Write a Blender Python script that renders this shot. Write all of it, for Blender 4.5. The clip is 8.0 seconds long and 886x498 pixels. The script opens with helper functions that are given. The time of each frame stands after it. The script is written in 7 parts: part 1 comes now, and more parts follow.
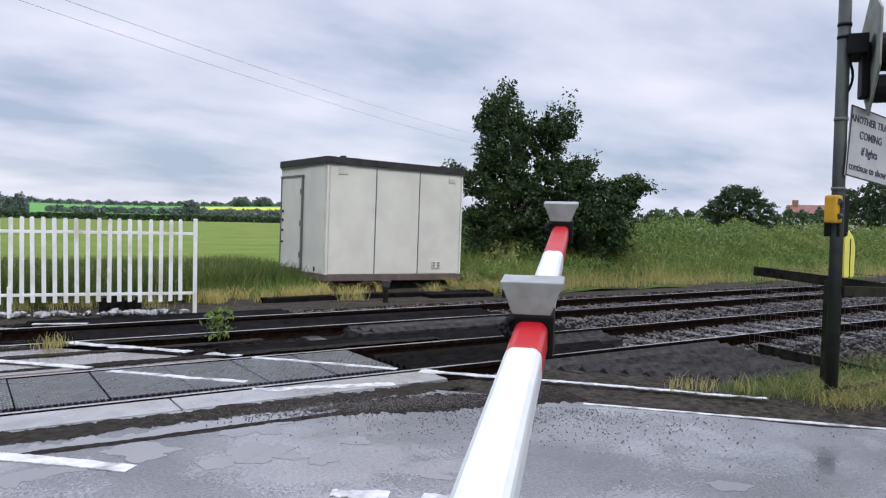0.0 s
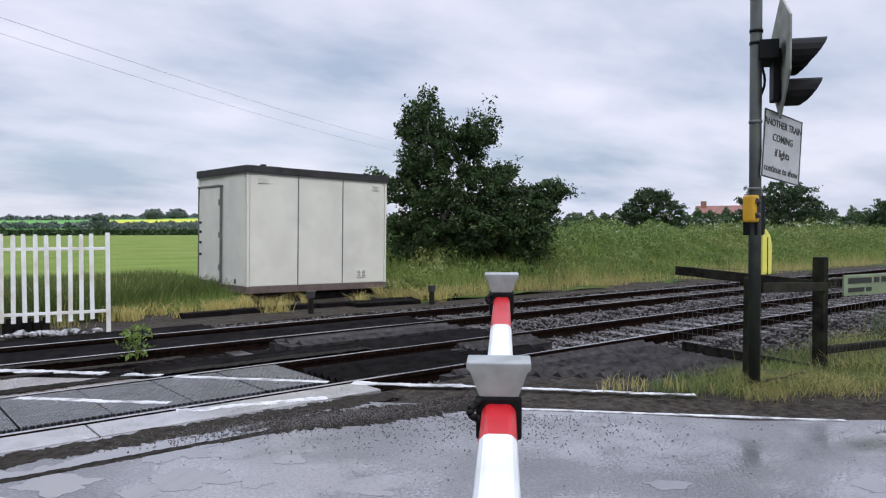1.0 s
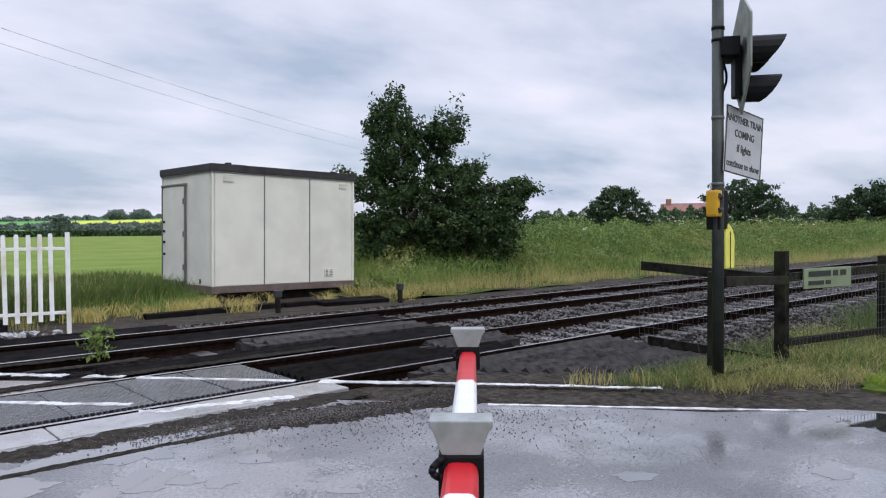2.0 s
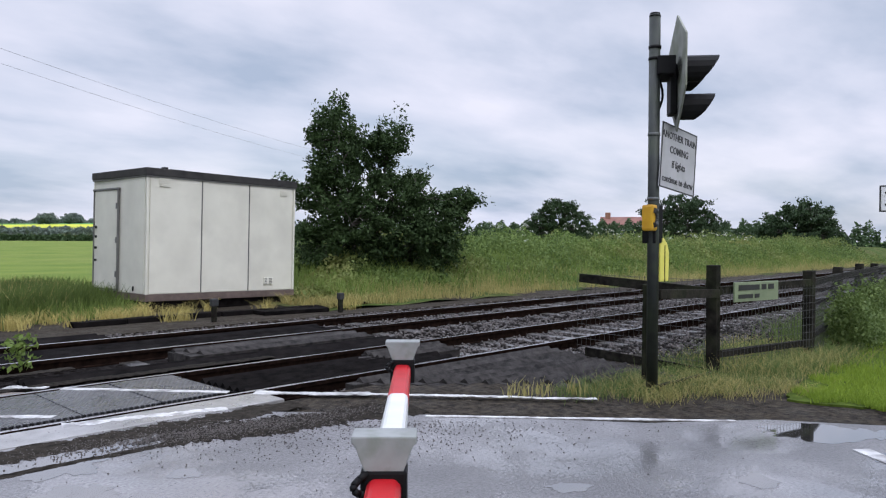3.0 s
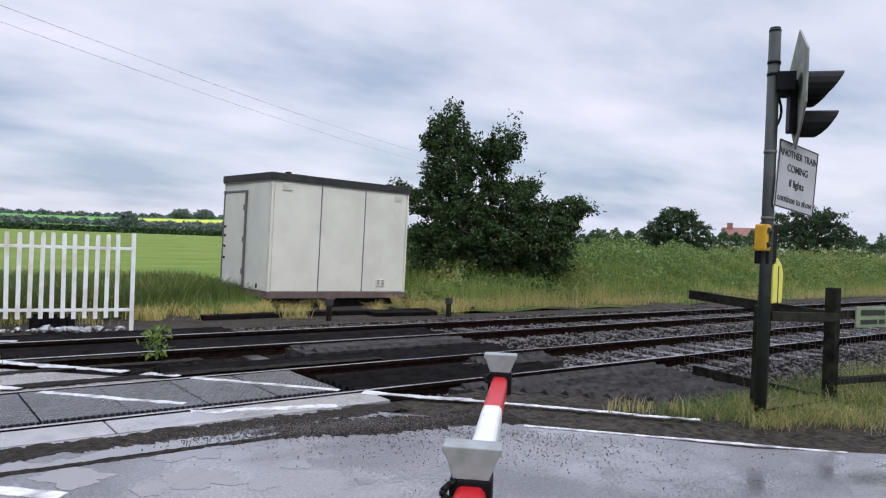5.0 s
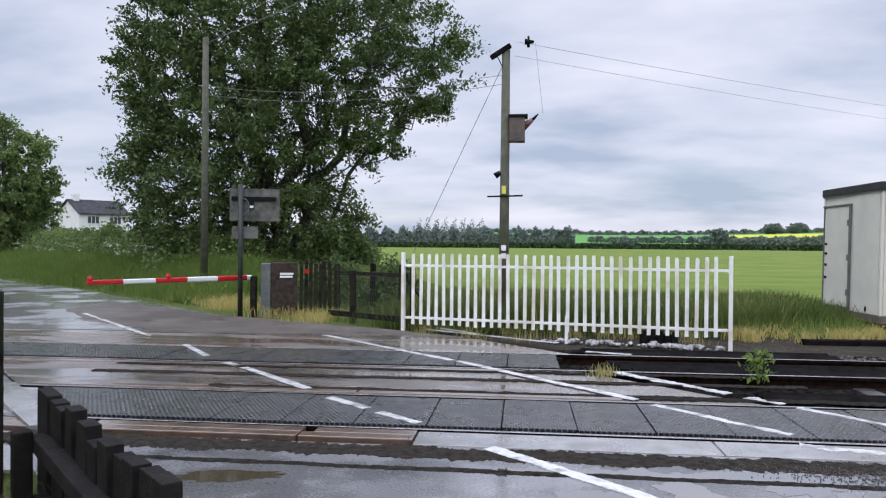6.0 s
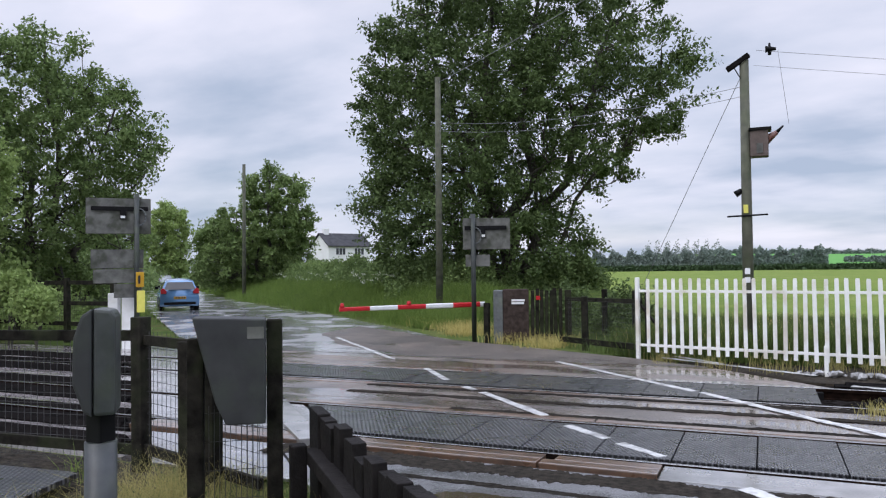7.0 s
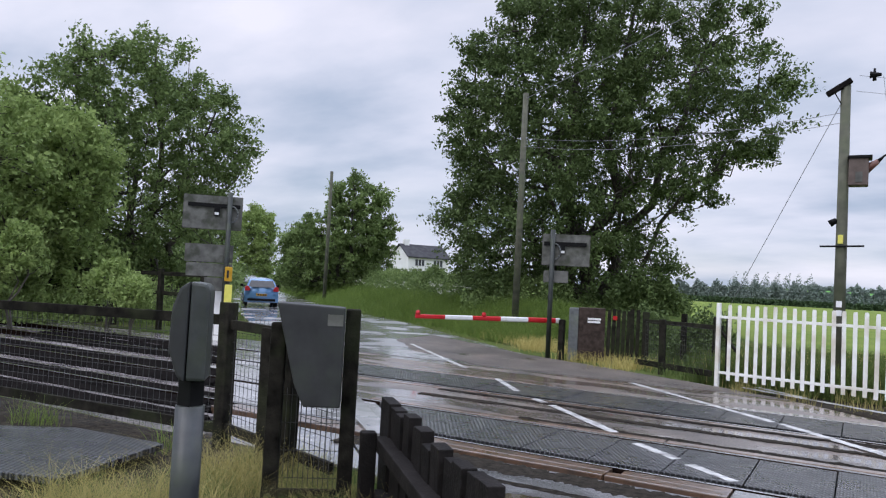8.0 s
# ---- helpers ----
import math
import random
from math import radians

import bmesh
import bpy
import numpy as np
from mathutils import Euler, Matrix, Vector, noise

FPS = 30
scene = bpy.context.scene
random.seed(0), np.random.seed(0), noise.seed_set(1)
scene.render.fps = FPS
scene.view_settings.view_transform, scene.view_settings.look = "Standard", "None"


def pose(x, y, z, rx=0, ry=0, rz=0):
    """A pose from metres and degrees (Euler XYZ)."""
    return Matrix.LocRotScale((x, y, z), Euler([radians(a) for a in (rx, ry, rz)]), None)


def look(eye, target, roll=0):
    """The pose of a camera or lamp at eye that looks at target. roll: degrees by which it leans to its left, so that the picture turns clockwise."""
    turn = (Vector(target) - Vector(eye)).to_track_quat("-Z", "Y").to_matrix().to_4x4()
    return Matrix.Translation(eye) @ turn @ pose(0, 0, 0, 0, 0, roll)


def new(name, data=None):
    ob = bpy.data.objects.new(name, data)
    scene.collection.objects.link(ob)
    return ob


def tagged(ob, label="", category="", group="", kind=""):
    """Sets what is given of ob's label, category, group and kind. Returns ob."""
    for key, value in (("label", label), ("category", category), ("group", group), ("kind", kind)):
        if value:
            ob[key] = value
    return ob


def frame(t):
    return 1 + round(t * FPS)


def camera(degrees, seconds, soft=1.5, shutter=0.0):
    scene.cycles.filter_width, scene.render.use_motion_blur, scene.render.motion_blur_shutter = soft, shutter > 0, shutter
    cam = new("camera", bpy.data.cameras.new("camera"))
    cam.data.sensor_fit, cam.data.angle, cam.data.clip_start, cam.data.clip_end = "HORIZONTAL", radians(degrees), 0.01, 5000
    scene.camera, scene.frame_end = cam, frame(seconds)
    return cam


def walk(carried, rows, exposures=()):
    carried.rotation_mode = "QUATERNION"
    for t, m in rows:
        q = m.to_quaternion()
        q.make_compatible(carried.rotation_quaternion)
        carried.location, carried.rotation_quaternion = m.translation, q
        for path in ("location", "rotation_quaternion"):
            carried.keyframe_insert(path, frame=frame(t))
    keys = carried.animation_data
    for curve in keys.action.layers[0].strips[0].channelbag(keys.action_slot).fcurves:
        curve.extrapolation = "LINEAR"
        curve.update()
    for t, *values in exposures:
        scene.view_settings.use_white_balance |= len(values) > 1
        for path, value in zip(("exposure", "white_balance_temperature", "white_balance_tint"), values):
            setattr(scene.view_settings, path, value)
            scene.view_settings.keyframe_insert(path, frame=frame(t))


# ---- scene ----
cam = camera(61.94, 8.0, 1.2)
PATH = [
    (0.0, pose(-0.002, 0.003, 1.606, 87.95, -1.21, -33.28)),
    (0.5, pose(0.004, 0.143, 1.607, 88.69, -1.09, -37.94)),
    (1.0, pose(-0.003, 0.146, 1.605, 88.56, 0.13, -39.36)),
    (1.5, pose(0.014, 0.164, 1.599, 88.32, 0.46, -40.51)),
    (1.7, pose(0.015, 0.162, 1.586, 88.32, 0.52, -40.95)),
    (2.8, pose(0.061, 0.133, 1.572, 89.15, -0.17, -45.19)),
    (3.0, pose(0.063, 0.154, 1.580, 89.24, -0.38, -46.20)),
    (3.5, pose(0.090, 0.140, 1.588, 89.46, -0.69, -47.87)),
    (4.0, pose(0.099, 0.130, 1.584, 89.61, -1.16, -48.48)),
    (4.2, pose(0.099, 0.118, 1.608, 89.50, -1.25, -48.64)),
    (5.3, pose(-0.079, -0.066, 1.691, 89.18, -2.02, -25.64)),
    (5.5, pose(-0.100, -0.059, 1.723, 89.11, -1.62, -15.28)),
    (5.8, pose(-0.161, -0.098, 1.763, 89.22, -1.18, -1.44)),
    (6.0, pose(-0.157, -0.119, 1.764, 89.58, -0.41, 6.10)),
    (6.5, pose(-0.211, -0.132, 1.775, 90.74, 0.68, 18.20)),
    (7.0, pose(-0.240, -0.170, 1.785, 91.59, 0.67, 23.52)),
    (7.5, pose(-0.175, -0.136, 1.725, 92.14, -1.28, 24.59)),
    (8.0, pose(-0.175, -0.283, 1.671, 92.70, -3.01, 29.51)),
]
walk(cam, PATH)

# world: overcast sky, clouds over a clear sky, one wide soft sun
SUN_EL, SUN_AZ = 52, 200
world = bpy.data.worlds.new("sky")
scene.world = world
world.use_nodes = True
wn, wl = world.node_tree.nodes, world.node_tree.links
wn.clear()
out = wn.new("ShaderNodeOutputWorld")
bg = wn.new("ShaderNodeBackground")
sky = wn.new("ShaderNodeTexSky")
sky.sky_type, sky.sun_disc = "NISHITA", False
sky.sun_elevation, sky.sun_rotation = radians(SUN_EL), radians(SUN_AZ)
skys = wn.new("ShaderNodeVectorMath"); skys.operation = "SCALE"; skys.inputs[3].default_value = 0.10
tc = wn.new("ShaderNodeTexCoord")
sep = wn.new("ShaderNodeSeparateXYZ")
addz = wn.new("ShaderNodeMath"); addz.operation = "ADD"; addz.inputs[1].default_value = 0.22
absz = wn.new("ShaderNodeMath"); absz.operation = "ABSOLUTE"
divx = wn.new("ShaderNodeMath"); divx.operation = "DIVIDE"
divy = wn.new("ShaderNodeMath"); divy.operation = "DIVIDE"
comb = wn.new("ShaderNodeCombineXYZ")
wl.new(tc.outputs["Generated"], sep.inputs[0])
wl.new(sep.outputs[2], absz.inputs[0]); wl.new(absz.outputs[0], addz.inputs[0])
wl.new(sep.outputs[0], divx.inputs[0]); wl.new(addz.outputs[0], divx.inputs[1])
wl.new(sep.outputs[1], divy.inputs[0]); wl.new(addz.outputs[0], divy.inputs[1])
wl.new(divx.outputs[0], comb.inputs[0]); wl.new(divy.outputs[0], comb.inputs[1])
cl1 = wn.new("ShaderNodeTexNoise"); cl1.inputs["Scale"].default_value = 1.15; cl1.inputs["Detail"].default_value = 6; cl1.inputs["Roughness"].default_value = 0.5
cl2 = wn.new("ShaderNodeTexNoise"); cl2.inputs["Scale"].default_value = 0.6; cl2.inputs["Detail"].default_value = 4
mp = wn.new("ShaderNodeMapping"); mp.inputs["Location"].default_value = (3.1, 1.7, 0); mp.inputs["Rotation"].default_value = (0, 0, 0.5); mp.inputs["Scale"].default_value = (1.0, 1.5, 1)
wl.new(comb.outputs[0], mp.inputs[0]); wl.new(mp.outputs[0], cl1.inputs["Vector"]); wl.new(comb.outputs[0], cl2.inputs["Vector"])
ramp = wn.new("ShaderNodeValToRGB")
ramp.color_ramp.elements[0].position, ramp.color_ramp.elements[0].color = 0.34, (0.432, 0.51, 0.672, 1)
ramp.color_ramp.elements[1].position, ramp.color_ramp.elements[1].color = 0.66, (0.85, 0.85, 0.995, 1)
e = ramp.color_ramp.elements.new(0.5); e.color = (0.672, 0.71, 0.865, 1)
wl.new(cl1.outputs[0], ramp.inputs[0])
gap = wn.new("ShaderNodeValToRGB")
gap.color_ramp.elements[0].position, gap.color_ramp.elements[0].color = 0.35, (0.25, 0.25, 0.25, 1)
gap.color_ramp.elements[1].position, gap.color_ramp.elements[1].color = 0.6, (0.0, 0.0, 0.0, 1)
wl.new(cl2.outputs[0], gap.inputs[0])
mixw = wn.new("ShaderNodeMix"); mixw.data_type = "RGBA"
wl.new(sky.outputs[0], skys.inputs[0])
wl.new(gap.outputs[0], mixw.inputs[0]); wl.new(ramp.outputs[0], mixw.inputs[6]); wl.new(skys.outputs[0], mixw.inputs[7])
# an overcast sky is brighter overhead than at the horizon
zen = wn.new("ShaderNodeMapRange"); zen.interpolation_type = "SMOOTHSTEP"
for k_, v_ in zip((1, 2, 3, 4), (0.34, 0.9, 1.0, 3.3)):
    zen.inputs[k_].default_value = v_
zmul = wn.new("ShaderNodeVectorMath"); zmul.operation = "SCALE"
wl.new(sep.outputs[2], zen.inputs[0]); wl.new(mixw.outputs[2], zmul.inputs[0]); wl.new(zen.outputs[0], zmul.inputs[3])
wl.new(zmul.outputs[0], bg.inputs[0]); bg.inputs[1].default_value = 0.95
wl.new(bg.outputs[0], out.inputs[0])
sun = new("sun", bpy.data.lights.new("sun", "SUN"))
sun.data.energy, sun.data.angle, sun.data.color = 0.8, radians(40), (1.0, 0.97, 0.92)
sun.matrix_world = look((0, -20, 30), (6, 10, 0))
scene.view_settings.exposure = 0.15


# ---- materials ----
def mat(name, a, b=None, scale=8.0, rough=0.6, bump=0.2, bscale=60.0, metal=0.0, stain=None, sscale=1.2, samt=0.5, spread=0.25, rvar=0.0, spec=0.5, island=False, detail=6, bdist=0.01, wet=0.0, film=(0.1, 1.36)):
    """Two-scale mottled surface: colours a to b by fine noise, an optional stain colour by coarse noise, bump and uneven gloss."""
    m = bpy.data.materials.new(name)
    m.use_nodes = True
    n, l = m.node_tree.nodes, m.node_tree.links
    p = n["Principled BSDF"]
    b = b or a
    geo = n.new("ShaderNodeNewGeometry")
    co = geo.outputs["Position"]
    t = n.new("ShaderNodeTexNoise"); t.inputs["Scale"].default_value = scale; t.inputs["Detail"].default_value = detail
    l.new(co, t.inputs["Vector"])
    r = n.new("ShaderNodeValToRGB")
    r.color_ramp.elements[0].position, r.color_ramp.elements[0].color = 0.5 - spread, (*a, 1)
    r.color_ramp.elements[1].position, r.color_ramp.elements[1].color = 0.5 + spread, (*b, 1)
    if island:
        mx = n.new("ShaderNodeMath"); mx.operation = "MULTIPLY_ADD"; mx.inputs[1].default_value = 0.45
        half = n.new("ShaderNodeMath"); half.operation = "MULTIPLY"; half.inputs[1].default_value = 0.65
        l.new(t.outputs[0], half.inputs[0]); l.new(geo.outputs["Random Per Island"], mx.inputs[0]); l.new(half.outputs[0], mx.inputs[2])
        l.new(mx.outputs[0], r.inputs[0])
    else:
        oi = n.new("ShaderNodeObjectInfo")
        mx = n.new("ShaderNodeMath"); mx.operation = "MULTIPLY_ADD"; mx.inputs[1].default_value = 0.16; mx.inputs[2].default_value = -0.08
        ad = n.new("ShaderNodeMath"); ad.operation = "ADD"
        l.new(oi.outputs["Random"], mx.inputs[0]); l.new(mx.outputs[0], ad.inputs[0]); l.new(t.outputs[0], ad.inputs[1]); l.new(ad.outputs[0], r.inputs[0])
    col = r.outputs[0]
    if stain:
        t2 = n.new("ShaderNodeTexNoise"); t2.inputs["Scale"].default_value = sscale; t2.inputs["Detail"].default_value = 8
        l.new(co, t2.inputs["Vector"])
        r2 = n.new("ShaderNodeValToRGB")
        r2.color_ramp.elements[0].position, r2.color_ramp.elements[0].color = 0.48, (0, 0, 0, 1)
        r2.color_ramp.elements[1].position, r2.color_ramp.elements[1].color = 0.66, (samt, samt, samt, 1)
        l.new(t2.outputs[0], r2.inputs[0])
        mm = n.new("ShaderNodeMix"); mm.data_type = "RGBA"
        l.new(r2.outputs[0], mm.inputs[0]); l.new(col, mm.inputs[6]); mm.inputs[7].default_value = (*stain, 1)
        col = mm.outputs[2]
    l.new(col, p.inputs["Base Color"])
    p.inputs["Metallic"].default_value, p.inputs["Roughness"].default_value = metal, rough
    p.inputs["Specular IOR Level"].default_value = spec
    if wet:
        p.inputs["Coat Weight"].default_value, p.inputs["Coat Roughness"].default_value, p.inputs["Coat IOR"].default_value = wet, *film
    if rvar:
        mr = n.new("ShaderNodeMapRange"); mr.inputs[1].default_value, mr.inputs[2].default_value = 0.3, 0.7
        mr.inputs[3].default_value, mr.inputs[4].default_value = max(rough - rvar, 0.02), min(rough + rvar, 1)
        t3 = n.new("ShaderNodeTexNoise"); t3.inputs["Scale"].default_value = sscale * 1.7; t3.inputs["Detail"].default_value = 5
        l.new(co, t3.inputs["Vector"]); l.new(t3.outputs[0], mr.inputs[0]); l.new(mr.outputs[0], p.inputs["Roughness"])
    if bump:
        tb = n.new("ShaderNodeTexNoise"); tb.inputs["Scale"].default_value = bscale; tb.inputs["Detail"].default_value = 4
        bp = n.new("ShaderNodeBump"); bp.inputs["Strength"].default_value, bp.inputs["Distance"].default_value = bump, bdist
        l.new(co, tb.inputs["Vector"]); l.new(tb.outputs[0], bp.inputs["Height"]); l.new(bp.outputs[0], p.inputs["Normal"])
    return m


def leafmat(name, a, b, trans=0.35, rough=0.55, stain=None):
    m = mat(name, a, b, 0.6, rough, 0, island=True, spread=0.5, spec=0.1, stain=stain, sscale=0.3, samt=0.6)
    n, l = m.node_tree.nodes, m.node_tree.links
    p = n["Principled BSDF"]
    tr = n.new("ShaderNodeBsdfTranslucent")
    mx = n.new("ShaderNodeMixShader"); mx.inputs[0].default_value = trans
    src = p.inputs["Base Color"].links[0].from_socket
    l.new(src, tr.inputs[0]); l.new(p.outputs[0], mx.inputs[1]); l.new(tr.outputs[0], mx.inputs[2])
    l.new(mx.outputs[0], n["Material Output"].inputs[0])
    return m


def roadmat(name, a, b, rough=0.5, level=0.5, pscale=0.75, patch=None, stretch=(1, 1, 1), cr=(0.34, 0.07), cw=(0.35, 1.0), grain=0.5, ior=2.05, speckle=0.45):
    """Wet asphalt: rough damp aggregate where coarse noise is low, a smooth film of water where it is high."""
    m = mat(name, a, b, 1.3, rough, 0, spread=0.2, stain=patch, sscale=0.5, samt=0.6)
    n, l = m.node_tree.nodes, m.node_tree.links
    p = n["Principled BSDF"]
    geo = n.new("ShaderNodeNewGeometry")
    mpn = n.new("ShaderNodeMapping"); mpn.inputs["Scale"].default_value = stretch
    l.new(geo.outputs["Position"], mpn.inputs[0])
    t = n.new("ShaderNodeTexNoise"); t.inputs["Scale"].default_value = pscale; t.inputs["Detail"].default_value = 9; t.inputs["Roughness"].default_value = 0.58
    l.new(mpn.outputs[0], t.inputs["Vector"])
    # loose aggregate breaks the film of water up into specks
    fine = n.new("ShaderNodeTexNoise"); fine.inputs["Scale"].default_value = 42; fine.inputs["Detail"].default_value = 5; fine.inputs["Roughness"].default_value = 0.7
    l.new(geo.outputs["Position"], fine.inputs["Vector"])
    speck = n.new("ShaderNodeMath"); speck.operation = "MULTIPLY_ADD"; speck.inputs[1].default_value = speckle; speck.inputs[2].default_value = -0.5 * speckle
    wetness = n.new("ShaderNodeMath"); wetness.operation = "ADD"
    l.new(fine.outputs[0], speck.inputs[0]); l.new(speck.outputs[0], wetness.inputs[0]); l.new(t.outputs[0], wetness.inputs[1])
    src = p.inputs["Base Color"].links[0].from_socket
    tint = n.new("ShaderNodeMapRange")
    for k, v in zip((1, 2, 3, 4), (0.36, 0.62, 0.35, 1.5)):
        tint.inputs[k].default_value = v
    mul = n.new("ShaderNodeMix"); mul.data_type = "RGBA"; mul.blend_type = "MULTIPLY"; mul.inputs[0].default_value = 1
    l.new(fine.outputs[0], tint.inputs[0]); l.new(src, mul.inputs[6]); l.new(tint.outputs[0], mul.inputs[7]); l.new(mul.outputs[2], p.inputs["Base Color"])

    def ranged(lo, hi, a_, b_):
        r = n.new("ShaderNodeMapRange")
        for k, v in zip((1, 2, 3, 4), (lo, hi, a_, b_)):
            r.inputs[k].default_value = v
        l.new(wetness.outputs[0], r.inputs[0])
        return r.outputs[0]

    l.new(ranged(level - 0.02, level + 0.012, cw[0], cw[1]), p.inputs["Coat Weight"])
    l.new(ranged(level - 0.025, level + 0.02, cr[0], cr[1]), p.inputs["Coat Roughness"])
    p.inputs["Coat IOR"].default_value = ior
    v = n.new("ShaderNodeTexVoronoi"); v.inputs["Scale"].default_value = 60
    tb = n.new("ShaderNodeTexNoise"); tb.inputs["Scale"].default_value = 34; tb.inputs["Detail"].default_value = 6
    hs = n.new("ShaderNodeMath"); hs.operation = "ADD"
    l.new(geo.outputs["Position"], v.inputs["Vector"]); l.new(geo.outputs["Position"], tb.inputs["Vector"])
    l.new(v.outputs["Distance"], hs.inputs[0]); l.new(tb.outputs[0], hs.inputs[1])
    for src, dist, key in ((ranged(level - 0.04, level + 0.06, grain, 0.08), 0.008, "Normal"), (ranged(level - 0.04, level + 0.05, grain * 0.8, 0.03), 0.007, "Coat Normal")):
        bp = n.new("ShaderNodeBump"); bp.inputs["Distance"].default_value = dist
        l.new(src, bp.inputs["Strength"]); l.new(hs.outputs[0], bp.inputs["Height"]); l.new(bp.outputs[0], p.inputs[key])
    return m


def rubbermat(name, a, b):
    """Rubber crossing panel with a raised lattice tread, wet."""
    m = mat(name, a, b, 3, 0.3, 0, rvar=0.12, sscale=1.5, wet=0.6)
    n, l = m.node_tree.nodes, m.node_tree.links
    p = n["Principled BSDF"]
    geo = n.new("ShaderNodeNewGeometry")
    hts = []
    for ang in (0.55, -0.55):
        mpn = n.new("ShaderNodeMapping"); mpn.inputs["Rotation"].default_value = (0, 0, ang)
        w = n.new("ShaderNodeTexWave"); w.inputs["Scale"].default_value = 7.0
        l.new(geo.outputs["Position"], mpn.inputs[0]); l.new(mpn.outputs[0], w.inputs["Vector"])
        hts.append(w.outputs["Color"])
    mxn = n.new("ShaderNodeMath"); mxn.operation = "MULTIPLY"
    l.new(hts[0], mxn.inputs[0]); l.new(hts[1], mxn.inputs[1])
    bp = n.new("ShaderNodeBump"); bp.inputs["Strength"].default_value = 1.0; bp.inputs["Distance"].default_value = 0.022
    l.new(mxn.outputs[0], bp.inputs["Height"]); l.new(bp.outputs[0], p.inputs["Normal"]); l.new(bp.outputs[0], p.inputs["Coat Normal"])
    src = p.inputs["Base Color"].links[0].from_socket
    # Relief shading put into the base colour: grooves darkened, ridges lightened.
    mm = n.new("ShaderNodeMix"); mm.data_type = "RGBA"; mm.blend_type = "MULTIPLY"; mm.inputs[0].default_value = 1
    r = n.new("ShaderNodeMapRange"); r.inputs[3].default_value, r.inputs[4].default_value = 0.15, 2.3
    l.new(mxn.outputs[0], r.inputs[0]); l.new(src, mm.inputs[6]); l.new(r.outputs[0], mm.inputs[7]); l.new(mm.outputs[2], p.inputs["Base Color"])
    return m


M_ROAD = roadmat("wet_asphalt", (0.085, 0.083, 0.086), (0.20, 0.195, 0.20), 0.5, 0.51, 0.7, (0.055, 0.053, 0.053), (1, 1, 1), (0.40, 0.03), (0.3, 1.0), 0.7, 2.9)
M_DECK = roadmat("wet_deck_asphalt", (0.036, 0.028, 0.023), (0.165, 0.13, 0.105), 0.45, 0.47, 1.2, (0.13, 0.075, 0.04), (0.35, 1.6, 1), (0.42, 0.05), (0.4, 1.0), 0.16, 3.0)
M_FARROAD = roadmat("wet_far_asphalt", (0.12, 0.12, 0.124), (0.21, 0.205, 0.20), 0.4, 0.46, 0.5, (0.13, 0.11, 0.095), (1, 1, 1), (0.30, 0.09), (0.8, 1.0), 0.06, 3.2, 0.3)
M_FOOTWAY = roadmat("wet_footway_asphalt", (0.12, 0.115, 0.115), (0.30, 0.285, 0.285), 0.4, 0.44, 1.1, None, (0.6, 1.2, 1), (0.3, 0.05), (0.7, 1.0), 0.1, 3.2)
# Raised base colour stands in for the sky's reflection on wet boards.
M_WETFLAT = roadmat("wet_boards_painted_sheen", (0.09, 0.078, 0.074), (0.33, 0.29, 0.285), 0.5, 0.42, 1.6, None, (0.3, 1.6, 1), (0.4, 0.09), (0.5, 1.0), 0.15, 2.6)
M_APRON = roadmat("brown_silted_asphalt", (0.045, 0.037, 0.03), (0.13, 0.105, 0.085), 0.6, 0.62, 0.8, (0.05, 0.042, 0.034), (1, 1, 1), (0.5, 0.2), (0.15, 0.8), 0.4, 1.5)
M_MUD = mat("mud", (0.004, 0.0035, 0.003), (0.075, 0.062, 0.046), 17, 0.8, 0.8, 30, rvar=0.2, spec=0.1, sscale=1.5, bdist=0.03)
M_CONC = mat("wet_concrete", (0.16, 0.155, 0.15), (0.30, 0.29, 0.28), 4, 0.35, 0.3, 40, stain=(0.06, 0.055, 0.05), sscale=1.3, rvar=0.2, wet=0.9, film=(0.14, 1.8))
M_LINE = mat("worn_white_paint", (0.42, 0.415, 0.41), (0.68, 0.68, 0.67), 14, 0.45, 0.2, 60, stain=(0.14, 0.13, 0.13), sscale=5.5, samt=0.85, wet=0.5)
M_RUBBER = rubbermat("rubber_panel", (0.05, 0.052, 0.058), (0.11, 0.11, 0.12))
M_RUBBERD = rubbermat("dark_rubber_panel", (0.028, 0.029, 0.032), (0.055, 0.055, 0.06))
M_RAILTOP = mat("worn_rail_head", (0.30, 0.29, 0.28), (0.5, 0.5, 0.5), 20, 0.25, 0.05, metal=1.0)
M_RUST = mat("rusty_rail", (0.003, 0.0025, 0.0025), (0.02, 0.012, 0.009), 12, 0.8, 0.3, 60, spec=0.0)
M_BALLAST = mat("ballast_stone", (0.010, 0.008, 0.0075), (0.125, 0.108, 0.10), 5, 0.6, 0.4, 40, island=True, spread=0.5)
M_BALLASTBED = mat("ballast_bed", (0.004, 0.0035, 0.003), (0.028, 0.025, 0.024), 16, 0.75, 1.0, 22, bdist=0.05, spread=0.15, spec=0.0)
M_SLEEPER = mat("wet_sleeper", (0.02, 0.018, 0.016), (0.12, 0.112, 0.105), 5, 0.45, 0.3, 40, rvar=0.25, wet=0.3)
M_TIMBER = mat("dark_wet_timber", (0.003, 0.003, 0.003), (0.014, 0.012, 0.0115), 6, 0.7, 0.5, 50, rvar=0.15, spec=0.02)
M_TIMBERG = mat("grey_ribbed_timber", (0.009, 0.0085, 0.008), (0.06, 0.055, 0.052), 9, 0.65, 0.8, 45, rvar=0.15, spec=0.06)
M_TAR = mat("black_tar_and_moss", (0.006, 0.0055, 0.005), (0.045, 0.039, 0.032), 14, 0.85, 1.0, 40, spec=0.03, bdist=0.02)
